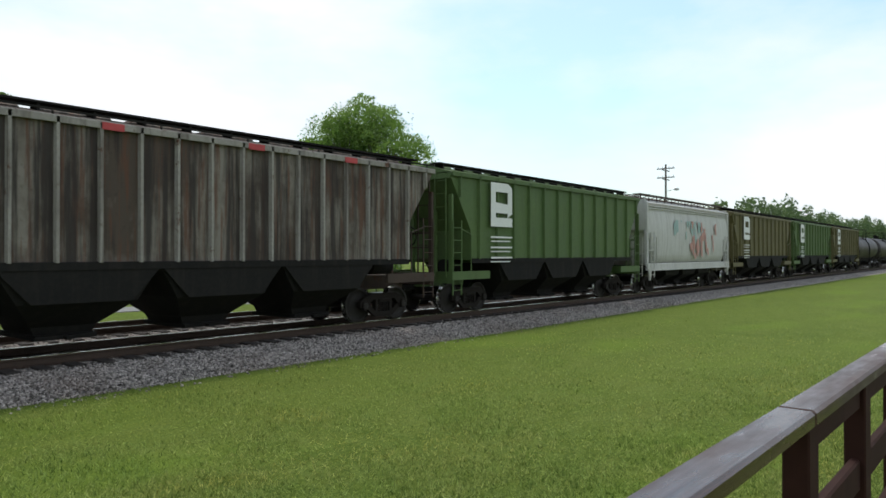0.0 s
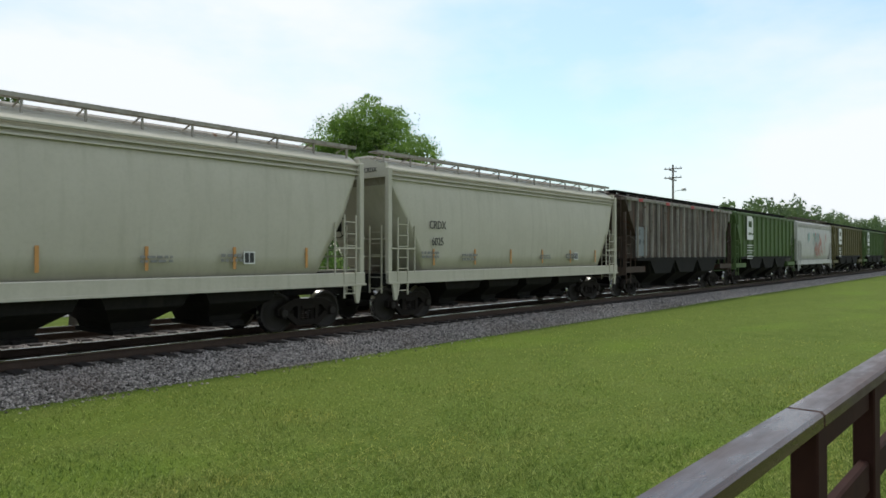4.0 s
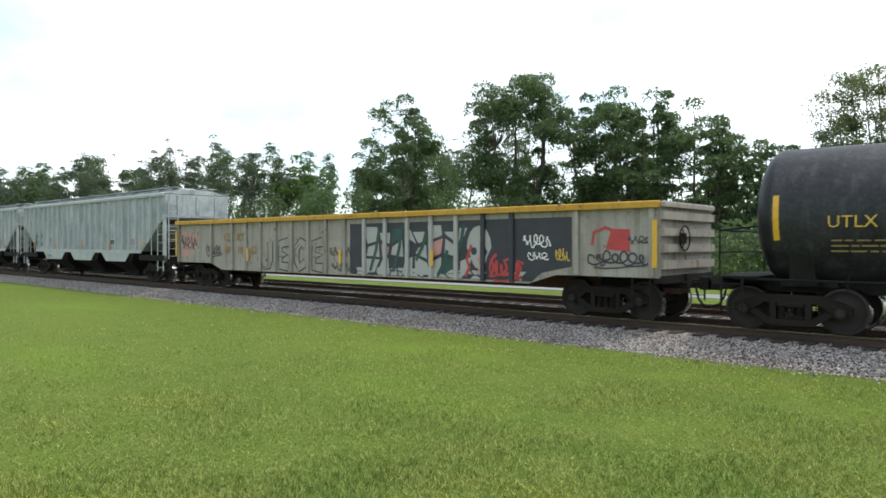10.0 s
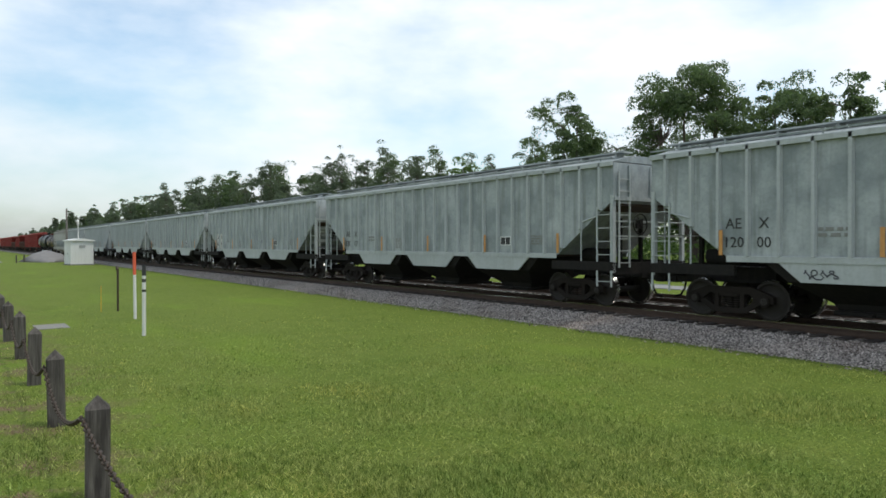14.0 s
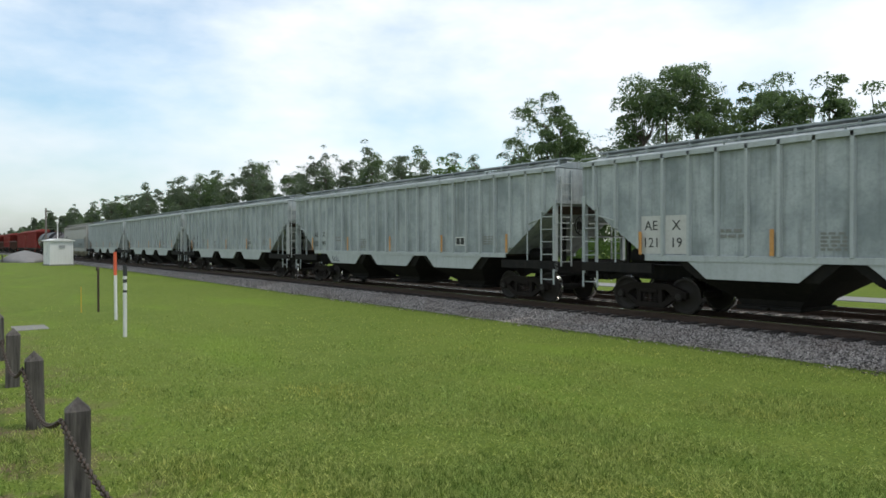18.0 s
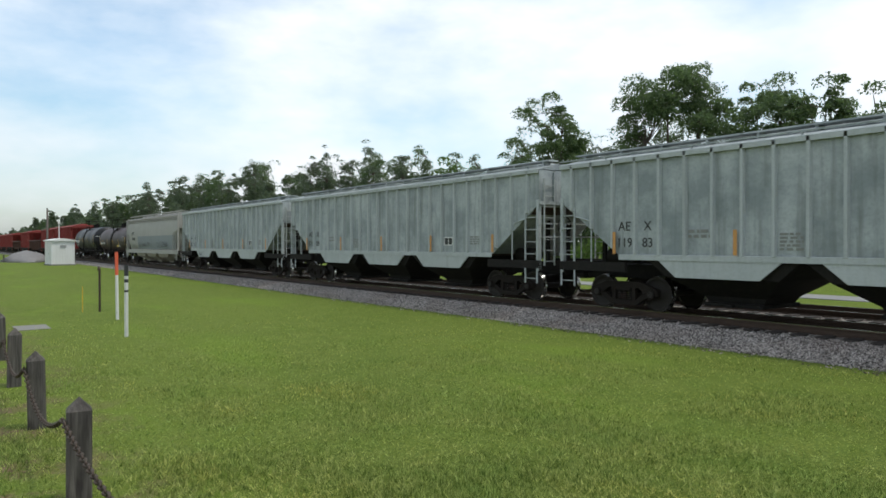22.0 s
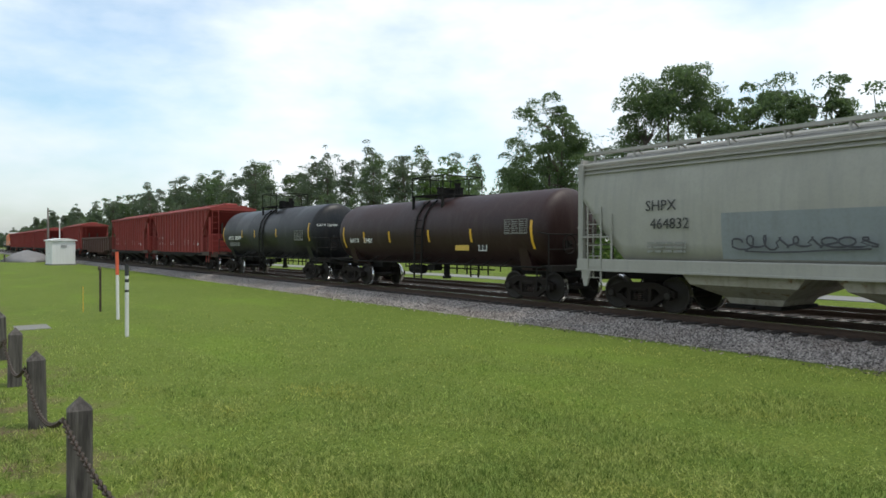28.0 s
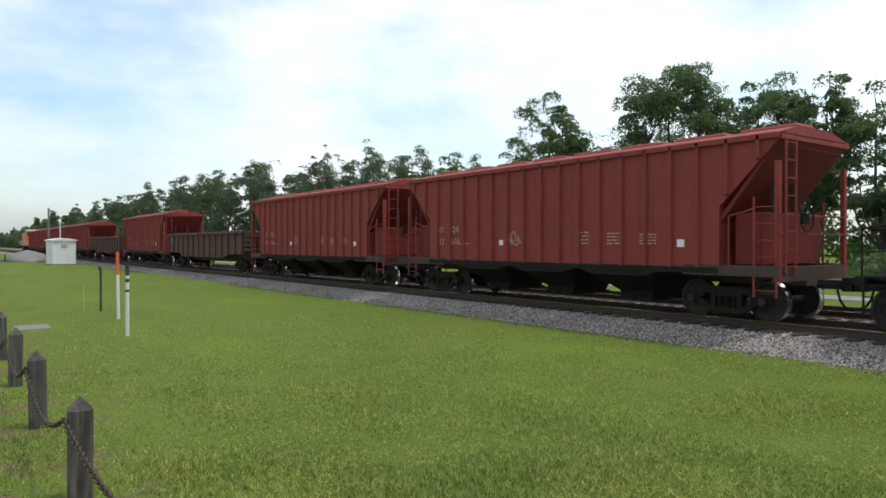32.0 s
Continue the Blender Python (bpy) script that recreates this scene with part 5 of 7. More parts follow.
t1 = tank_car("black tank car with white lettering and a dusty end", 15.38, 1.27, 2.26, M_BLACK, 6.75, tape_xs=strips((-6.25, 6.15), (-1.75, 0.95, 3.48), 1.67, 0.44), second=M_BLACK2)
tank_marks(t1, "GATX", -4.62, 2.13, 0.36, M_LETTER, 1.27, 2.26)
tank_marks(t1, "126281", -3.32, 2.13, 0.36, M_LETTER, 1.27, 2.26)
data_lines(t1, -5.2, -1.26, 1.72, 1.7, 0.24, 2, M_DIMTXT, seed=21)
tank_table(t1, 4.55, 1.98, 0.85, 0.38, 1.27, 2.26, 22)
tank_block(t1, 2.45, 1.46, 0.78, 0.25, M_LETTERY, 1.27, 2.26)
data_panel(t1, 4.08, -1.17, 1.60, 0.45, 0.28)
couple(t1, 5.46, -9.94)

t2 = tank_car("brownish black tank car with a sagging belly", 15.18, 1.41, 2.50, M_BLACKB, 6.74, taper=0.07, tape_xs=strips((-6.35, 6.05), (-3.6, -1.55, 0.85, 3.35), 2.14, 0.42), second=M_BLACK2)
tank_marks(t2, "SHPX", -4.75, 1.74, 0.33, M_LETTER, 1.41, 2.46)
tank_marks(t2, "210089", -3.55, 1.74, 0.33, M_LETTER, 1.41, 2.46)
data_lines(t2, -5.2, -1.27, 1.42, 1.7, 0.2, 2, M_DIMTXT, seed=31)
tank_table(t2, 4.85, 1.98, 1.02, 0.52, 1.41, 2.46, 32)
data_panel(t2, 3.85, -1.25, 1.42, 0.5, 0.3)
couple(t2, -9.94, -25.15)

t3 = tank_car("black tank car with yellow lettering and yellow strips", 15.48, 1.40, 2.36, M_BLACK, 6.55, taper=0.05, tape_xs=strips((-5.97, 5.81), (-3.04, -0.65, 1.43, 3.78), 2.06, 0.43), second=M_BLACK2)
tank_marks(t3, "UTLX", -4.65, 2.08, 0.32, M_LETTERY, 1.40, 2.34)
tank_marks(t3, "70844", -3.62, 2.08, 0.32, M_LETTERY, 1.40, 2.34)
data_lines(t3, -5.0, -1.36, 1.62, 1.4, 0.30, 3, M_DIMY, seed=41, tall=0.32)
tank_table(t3, 4.47, 1.86, 1.05, 0.5, 1.40, 2.34, 42)
tank_block(t3, 1.44, 1.58, 0.75, 0.26, M_YELLOW, 1.40, 2.34)
data_panel(t3, 3.75, -1.26, 1.55, 0.42, 0.27)
data_lines(t3, 2.7, -1.30, 1.6, 0.5, 0.2, 3, M_DIMTXT, seed=43)
m = Mesh().tube((5.2, -1.30, 1.24), (6.2, -1.30, 1.24), 0.19, n=14)
part("air_reservoir", m, M_UNDER, t3)
couple(t3, -25.15, -40.65)

gon = gondola("grey gondola with a yellow top rail, covered in graffiti", 22.4, (M_GREY_DARK, M_YTOP, M_GONB), 2.63, 1.02, [0.16 + 0.935 * k for k in range(-7, 8)] + [-10.48, -7.9, 8.6, 10.48])


def ribbon(pts, width, y):
    """A connected painted stroke through (x, z) points."""
    m = Mesh()
    v = []
    for k, (x, z) in enumerate(pts):
        (xa, za), (xb, zb) = pts[max(0, k - 1)], pts[min(len(pts) - 1, k + 1)]
        d = Vector((xb - xa, zb - za))
        d = d.normalized() if d.length > 1e-6 else Vector((1, 0))
        yy = y - 0.00025 * k
        v += [(x - d.y * width, yy, z + d.x * width), (x + d.y * width, yy, z - d.x * width)]
    m.add(v, [(2 * k, 2 * k + 1, 2 * k + 3, 2 * k + 2) for k in range(len(pts) - 1)])
    return m


def tag_strokes(car, x0, x1, z0, z1, mat, count, seed, width=0.02, y=-1.50):
    """A scrawled tag: one looping spray-paint line, and a flourish under it."""
    rnd = random.Random(seed)
    pts = []
    step = (x1 - x0) / count
    mid, h = (z0 + z1) / 2, (z1 - z0) / 2
    for k in range(count):
        loop, tall, low = rnd.uniform(0.2, 0.75), rnd.uniform(0.45, 1.0), rnd.uniform(0.4, 0.95)
        kind = rnd.random()
        for j in range(10):
            f = j / 10
            a = 6.283 * f
            z = mid + h * (tall if math.sin(a) > 0 else low) * math.sin(a)
            x = x0 + step * (k + f) + step * loop * (math.cos(a) if kind < 0.6 else math.sin(2 * a) * 0.6)
            pts.append((min(x1, max(x0, x)), z))
    part("graffiti", ribbon(pts, width, y), mat, car)
    if count > 5:
        part("graffiti", ribbon([(x0 + (x1 - x0) * f, z0 - 0.04 * math.sin(5 * f)) for f in (0.1, 0.3, 0.5, 0.7, 0.95)], width * 0.8, y), mat, car)


def cracked(car, x0, x1, z0, z1, nx, nz, mats, seed, y, gap=0.03, drop=0.2):
    """Painted letters broken into pale blocks with dark cracks between them."""
    rnd = random.Random(seed)
    jig = {(i, j): (x0 + (x1 - x0) * (i + rnd.uniform(-0.33, 0.33)) / nx, z0 + (z1 - z0) * (j + rnd.uniform(-0.3, 0.3) * (0 < j < nz)) / nz) for i in range(nx + 1) for j in range(nz + 1)}
    sheets = [Mesh() for _ in mats]
    for i in range(nx):
        arch = 0.16 * (z1 - z0) * abs(math.sin(i * 1.9 + seed))
        for j in range(nz):
            if rnd.random() < drop:
                continue
            q = [jig[i, j], jig[i + 1, j], jig[i + 1, j + 1], jig[i, j + 1]]
            cx, cz = sum(p[0] for p in q) / 4, sum(p[1] for p in q) / 4
            pts = []
            for (px_, pz_) in q:
                d = Vector((cx - px_, cz - pz_))
                d = d.normalized() * gap * 1.4
                pts.append((px_ + d.x, y, min(z1 - arch, pz_ + d.y)))
            sheets[0 if rnd.random() < 0.93 else rnd.randrange(len(mats))].add(pts, [(0, 1, 2, 3)])
    for m, mat in zip(sheets, mats):
        if m.v:
            tagged(part("graffiti", m, mat, car), kind="stuff")


def side_patch(car, x0, x1, z0, z1, mat, eave, label, name="repainted_patch"):
    """A repainted field that follows a rounded side."""
    m = Mesh()
    v = []
    for k in range(7):
        z = z0 + (z1 - z0) * k / 6
        u = (z - 1.3) / (eave - 1.3)
        y = -1.56 * (1 - 0.09 * (2 * u - 0.95) ** 2) - 0.006
        v += [(x0, y, z), (x1, y, z)]
    m.add(v, [(2 * k, 2 * k + 1, 2 * k + 3, 2 * k + 2) for k in range(6)])
    part(name, m, mat, car, label)


m = Mesh()
m.prism([(0.40, 0.86), (0.40, 2.40), (8.45, 2.42), (8.45, 1.23), (7.6, 1.06), (7.3, 0.83), (0.6, 0.83)][::-1], -1.497, -1.491)
part("graffiti", m, M_GRAFD, gon, "dark painted ground of a large graffiti piece")
cracked(gon, 1.15, 5.3, 0.85, 2.34, 8, 3, (M_GRAFW, M_GRAFT, M_GRAFP), 3, -1.500, 0.055, 0.10)
cracked(gon, 0.75, 7.1, 0.83, 1.08, 22, 2, (M_GRAFW, M_GRAFP), 4, -1.502, 0.022, 0.35)
# thick dark green sides of the letters
for k, (xa, za, xb, zb) in enumerate(((1.35, 0.95, 1.75, 2.2), (2.35, 0.95, 2.75, 2.3), (3.3, 1.3, 3.7, 2.1), (4.15, 0.9, 4.5, 1.6), (4.75, 1.2, 5.1, 2.3))):
    part("graffiti", ribbon([(xa, za), ((xa + xb) / 2 + 0.06, (za + zb) / 2), (xb, zb)], 0.06, -1.506), M_GRAFT, gon)
# a pale rounded head shape with dark hollows
m = Mesh()
head = [(5.62 + 0.42 * math.cos(a) * (0.75 if math.sin(a) < -0.3 else 1.0), -1.504, 1.68 + 0.58 * math.sin(a)) for a in [6.283 * k / 16 for k in range(16)]]
part("graffiti", m.add(head, [tuple(range(16))]), M_GRAFW, gon)
for x, z, r in ((5.45, 1.58, 0.11), (5.80, 1.56, 0.11), (5.63, 1.36, 0.06)):
    m = Mesh()
    m.add([(x + r * math.cos(6.283 * k / 8), -1.507, z + r * math.sin(6.283 * k / 8)) for k in range(8)], [tuple(range(8))])
    part("graffiti", m, M_GRAFD, gon)
for k in range(5):
    x = 5.15 + 0.42 * k
    part("graffiti", ribbon([(x, 0.9 + 0.1 * (k % 2)), (x + 0.15, 1.15), (x + 0.05, 1.35), (x + 0.22, 1.75 - 0.12 * k)], 0.045, -1.509), M_GRAFR if k != 1 else M_GRAFP, gon)
tag_strokes(gon, 6.0, 7.0, 0.85, 1.35, M_GRAFR, 6, 19, 0.03, -1.511)
tag_strokes(gon, 7.05, 7.9, 1.65, 2.05, M_LETTER, 5, 9, 0.018, -1.504)
tag_strokes(gon, 7.2, 7.8, 1.35, 1.6, M_LETTER, 4, 29, 0.016, -1.504)
tag_strokes(gon, 8.0, 8.4, 1.28, 1.7, M_GRAFY, 4, 39, 0.014, -1.506)
# four grey letters with dark outlines
LETTERS = (((0.62, 1.0), (0.62, 0.3), (0.45, 0.08), (0.2, 0.06), (0.05, 0.25)),
           ((0.8, 0.98), (0.15, 0.9), (0.12, 0.5), (0.6, 0.52), (0.12, 0.48), (0.14, 0.08), (0.8, 0.04)),
           ((0.8, 0.85), (0.5, 0.98), (0.15, 0.75), (0.1, 0.3), (0.35, 0.04), (0.8, 0.2)),
           ((0.8, 0.98), (0.15, 0.9), (0.12, 0.5), (0.6, 0.52), (0.12, 0.48), (0.14, 0.08), (0.8, 0.04)))
for k, shape in enumerate(LETTERS):
    pts = [(-4.36 + 0.945 * k + 0.70 * x, 0.94 + 0.92 * z) for x, z in shape]
    part("graffiti", ribbon(pts, 0.175, -1.503), M_GRAFD, gon)
    part("graffiti", ribbon(pts, 0.130, -1.508), M_GREY_DARK, gon)
    part("graffiti", ribbon([(x - 0.07, z - 0.06) for x, z in pts[1:-1]], 0.022, -1.513), M_GRAFK, gon)
cracked(gon, -10.35, -8.95, 1.25, 2.4, 5, 4, (M_GRAFP, M_GRAFW, M_GRAFR), 13, -1.500, 0.03, 0.25)
tag_strokes(gon, -10.3, -9.0, 1.5, 2.2, M_GRAFD, 5, 13, 0.02, -1.504)
tag_strokes(gon, -8.3, -7.2, 1.3, 1.75, M_GRAFD, 6, 23, 0.020, -1.504)
tag_strokes(gon, -0.6, 0.5, 1.35, 1.7, M_GRAFD, 5, 16, 0.016, -1.504)
tag_strokes(gon, -0.5, 0.4, 0.9, 1.2, M_GRAFD, 4, 26, 0.016, -1.504)
m = Mesh().prism([(9.35, 1.65), (9.95, 1.6), (9.95, 2.1), (9.5, 2.12)], -1.50, -1.494)
part("graffiti", m, M_GRAFR, gon, "red painted block")
part("graffiti", ribbon([(9.0, 1.75), (9.05, 2.05), (9.35, 2.15), (9.6, 2.05)], 0.035, -1.503), M_GRAFR, gon)
tag_strokes(gon, 8.9, 10.4, 1.25, 1.62, M_GRAFD, 7, 15, 0.020, -1.504)
tag_strokes(gon, 9.9, 10.5, 1.75, 1.95, M_GRAFD, 4, 35, 0.012, -1.504)
words(gon, (("CS", -6.78, 1.90), ("XT", -5.88, 1.90), ("49", -6.78, 1.41), ("10", -5.88, 1.41), ("62", -4.96, 1.41)), -1.52, 0.42, M_CSTXT)
for x in (-10.58, -5.25, 0.02, 4.0, 10.58):
    strip(gon, x, -1.60, 1.15 if abs(x) < 10 else 1.25, 1.6 if abs(x) < 10 else 2.3, M_YELLOW, 0.11)
couple(gon, -40.65, -63.07)

# seven grey covered hoppers of one class
GREY_LABEL = "pale grey ribbed covered hopper car with orange strips"
H_GAPS = [-63.07, -81.72, -100.6, -119.05, -137.69, -156.1, -174.5, -193.26]
# slope sheets in dark brown: the end recess's shade is put into the colour
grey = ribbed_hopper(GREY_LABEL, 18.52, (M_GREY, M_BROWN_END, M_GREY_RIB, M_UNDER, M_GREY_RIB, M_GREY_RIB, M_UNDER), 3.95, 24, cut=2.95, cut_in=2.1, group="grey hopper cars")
greys = [grey] + [copy_thing(grey, pose(0, 0, 0)) for k in range(6)]
NUMBERS = ["12000", "12017", "12119", "12099", "11983", "11989", "12067"]
for k, car in enumerate(greys):
    couple(car, H_GAPS[k], H_GAPS[k + 1])
    rnd = random.Random(70 + k)
    if k == 2:
        m = Mesh().box(-6.80, -1.529, 1.52, -5.46, -1.521, 2.45)
        part("repainted_patch", m, M_WHITE, car, "white repainted patch behind the mark")
    words(car, (("AE", -6.50, 2.10), ("X", -5.78, 2.10), (NUMBERS[k][:3], -6.50, 1.68), (NUMBERS[k][3:], -5.78, 1.68)), -1.532, 0.34, M_LETTERB)
    data_lines(car, -4.62, -1.53, 1.9, 0.58, 0.24, 2, M_DIMTXT, seed=80 + k)
    data_panel(car, rnd.choice((3.36, 4.08)), -1.53, 1.72, 0.50, 0.28)
    data_lines(car, -2.42, -1.53, 1.62, 0.5, 0.4, 5, M_DIMTXT, seed=190 + k)
    data_lines(car, 5.52, -1.53, 1.75, 0.55, 0.3, 4, M_DIMTXT, seed=90 + k)
    if k in (0, 3, 6):
        tag_strokes(car, -4.9, -4.2, 1.0, 1.26, M_GRAFD, 4, 100 + k, 0.014, -1.565)
    if k == 2:
        tag_strokes(car, 1.3, 1.75, 1.75, 2.05, M_GRAFD, 4, 107, 0.010, -1.53)

shp = centre_flow("pale grey rounded covered hopper car with scrawled graffiti", 17.5, (M_SILVER, M_SILVER, M_SILVER, M_GREY_DARK, M_SILVER, M_SILVER), 3.85, 4.15, 1.34, 3.1, 1.5, 3, tape=None)
words(shp, (("SHPX", -5.5, 2.58), ("464832", -5.25, 2.13)), -1.60, 0.37, M_LETTERB)
data_lines(shp, -5.9, -1.58, 1.55, 1.1, 0.3, 3, M_DIMTXT, seed=61)
side_patch(shp, -3.9, 7.4, 1.42, 2.46, M_REPAINT, 3.85, "blue-grey repainted field on the lower side")
tag_strokes(shp, -3.6, -0.6, 1.62, 1.95, M_GRAFD, 9, 62, 0.020, -1.60)
tag_strokes(shp, -0.45, 0.45, 1.6, 2.05, M_GRAFD, 3, 64, 0.020, -1.60)
tag_strokes(shp, 2.6, 5.6, 1.6, 2.0, M_GRAFD, 8, 63, 0.020, -1.60)
couple(shp, -193.26, -210.84)

nat = tank_car("dark maroon tank car with yellow strips", 15.2, 1.27, 2.24, M_MAROON, 6.7, tape_xs=strips((-5.95, 6.0), (-4.17, -2.17, 0.55, 3.04), 1.83, 0.44))
tank_marks(nat, "NATX", -5.0, 1.82, 0.28, M_LETTER, 1.27, 2.24)
tank_marks(nat, "73481", -3.85, 1.82, 0.28, M_LETTER, 1.27, 2.24)
tank_table(nat, 4.8, 2.08, 1.05, 0.46, 1.27, 2.24, 51)
tank_block(nat, 2.05, 1.54, 0.76, 0.26, M_LETTERY, 1.27, 2.24)
data_panel(nat, 3.35, -1.15, 1.53, 0.43, 0.28)
couple(nat, -210.84, -226.05)

gat = tank_car("glossy black tank car with white lettering", 15.2, 1.38, 2.38, M_BLACK, 6.55, tape_xs=strips((-6.15, 5.9), (-2.98, -1.04, 1.99), 2.13, 0.44), second=M_BLACK2)
tank_marks(gat, "GATX", -4.78, 2.03, 0.32, M_LETTER, 1.38, 2.38)
tank_marks(gat, "208989", -3.65, 2.03, 0.32, M_LETTER, 1.38, 2.38)
data_lines(gat, -5.1, -1.33, 1.68, 1.6, 0.24, 2, M_DIMTXT, seed=55)
tank_table(gat, 4.3, 1.95, 1.0, 0.5, 1.38, 2.38, 56)
head_mark = lettering("reporting_mark", "GATX 208989", 0.17, M_LETTER, gat, 0, 0, 0)
head_mark.matrix_basis = pose(6.49, -0.68, 2.62, 0, 0, 78)
couple(gat, -226.05, -241.28)


def red_hopper(front, rear, first=None):
    L = front - rear - 0.04
    if first is None:
        # dark red slope sheets and dark brown end frame hold painted shade
        car = ribbed_hopper("faded red-oxide ribbed hopper car with an open end frame", L, (M_REDOX, M_REDSHADE, M_UNDER, M_UNDER, M_REDOX, M_REDOX, M_BROWN_END), 4.1, 19, 1.18, 4.0, 1.4, 2.6, 3, "bare", "red hopper cars", None)
        words(car, (("IT", -4.98, 2.15), ("QX", -4.2, 2.15), ("12", -4.98, 1.74), ("610", -4.2, 1.74)), -1.53, 0.30, M_PINKTXT)
        tag_strokes(car, -1.5, -0.85, 1.6, 2.15, M_PINKTXT, 3, 71, 0.018, -1.53)
        for x, w, h in ((1.4, 0.4, 0.4), (2.45, 0.55, 0.35), (3.5, 0.5, 0.3), (-4.0, 0.6, 0.1)):
            data_lines(car, x, -1.53, 1.75, w, h, 4 if h > 0.2 else 1, M_PINKTXT, seed=int(x * 10 + 90), tall=0.4)
        m = Mesh()
        m.box(-1.9, -1.535, 1.72, -1.72, -1.525, 1.88)
        m.box(4.6, -1.535, 1.68, 4.8, -1.525, 1.86)
        part("white_placard", m, M_LETTER, car)
    else:
        car = copy_thing(first, pose(0, 0, 0))
    return couple(car, front, rear)


red1 = red_hopper(-241.28, -257.2)
red_hopper(-257.2, -273.14, red1)
low1 = gondola("brown rusty low gondola car", 16.8, (M_GONB, M_GONB, M_GONB), 2.45, 1.15, 14, "brown gondolas")
data_lines(low1, -7.3, -1.50, 1.9, 0.7, 0.4, 2, M_DIMTXT, seed=66)
couple(low1, -273.14, -289.9)
red_hopper(-289.9, -305.8, red1)
couple(copy_thing(low1, pose(0, 0, 0)), -305.8, -322.5)
for k in range(4):
    red_hopper(-322.5 - 15.9 * k, -338.4 - 15.9 * k, red1)
couple(locomotive("orange and white diesel locomotive at the head of the train", 19.0, M_LOCO), -386.1, -405.5)

# ---- trees ----
def leaf_mesh(name, centres, radii, counts, size, mat, seed, flat=1.0):
    """Many small leaf sprays, each a bent quad, thick towards the outside of their clumps."""
    g = np.random.default_rng(seed)
    pts, sz = [], []
    for c, r, k in zip(centres, radii, counts):
        d = g.normal(size=(k, 3))
        d /= np.linalg.norm(d, axis=1)[:, None]
        rad = g.uniform(0.25, 1.0, k) ** 0.45
        p = np.array(c) + d * rad[:, None] * np.array(r)
        pts.append(p)
        sz.append(size * g.uniform(0.55, 1.25, k))
    return leaf_quads(name, np.concatenate(pts), np.concatenate(sz), mat, g, flat)


def leaf_quads(name, p, s, mat, g, flat=1.0):
    n = len(p)
    a = g.normal(size=(n, 3))
    a /= np.linalg.norm(a, axis=1)[:, None]
    b = np.cross(a, g.normal(size=(n, 3)))
    b /= np.linalg.norm(b, axis=1)[:, None]
    b[:, 2] *= flat
    c = np.cross(a, b) * 0.35
    a, b, c = a * s[:, None], b * s[:, None] * 0.6, c * s[:, None]
    v = np.stack([p - a, p + b * 0.8 + c, p + a, p - b * 0.8 + c], 1).reshape(-1, 3)
    me = bpy.data.meshes.new(name)
    me.vertices.add(4 * n)
    me.vertices.foreach_set("co", v.ravel())
    me.loops.add(4 * n)
    me.loops.foreach_set("vertex_index", np.arange(4 * n))
    me.polygons.add(n)
    me.polygons.foreach_set("loop_start", np.arange(0, 4 * n, 4))
    me.polygons.foreach_set("loop_total", np.full(n, 4))
    me.materials.append(mat)
    me.update(calc_edges=True)
    return me


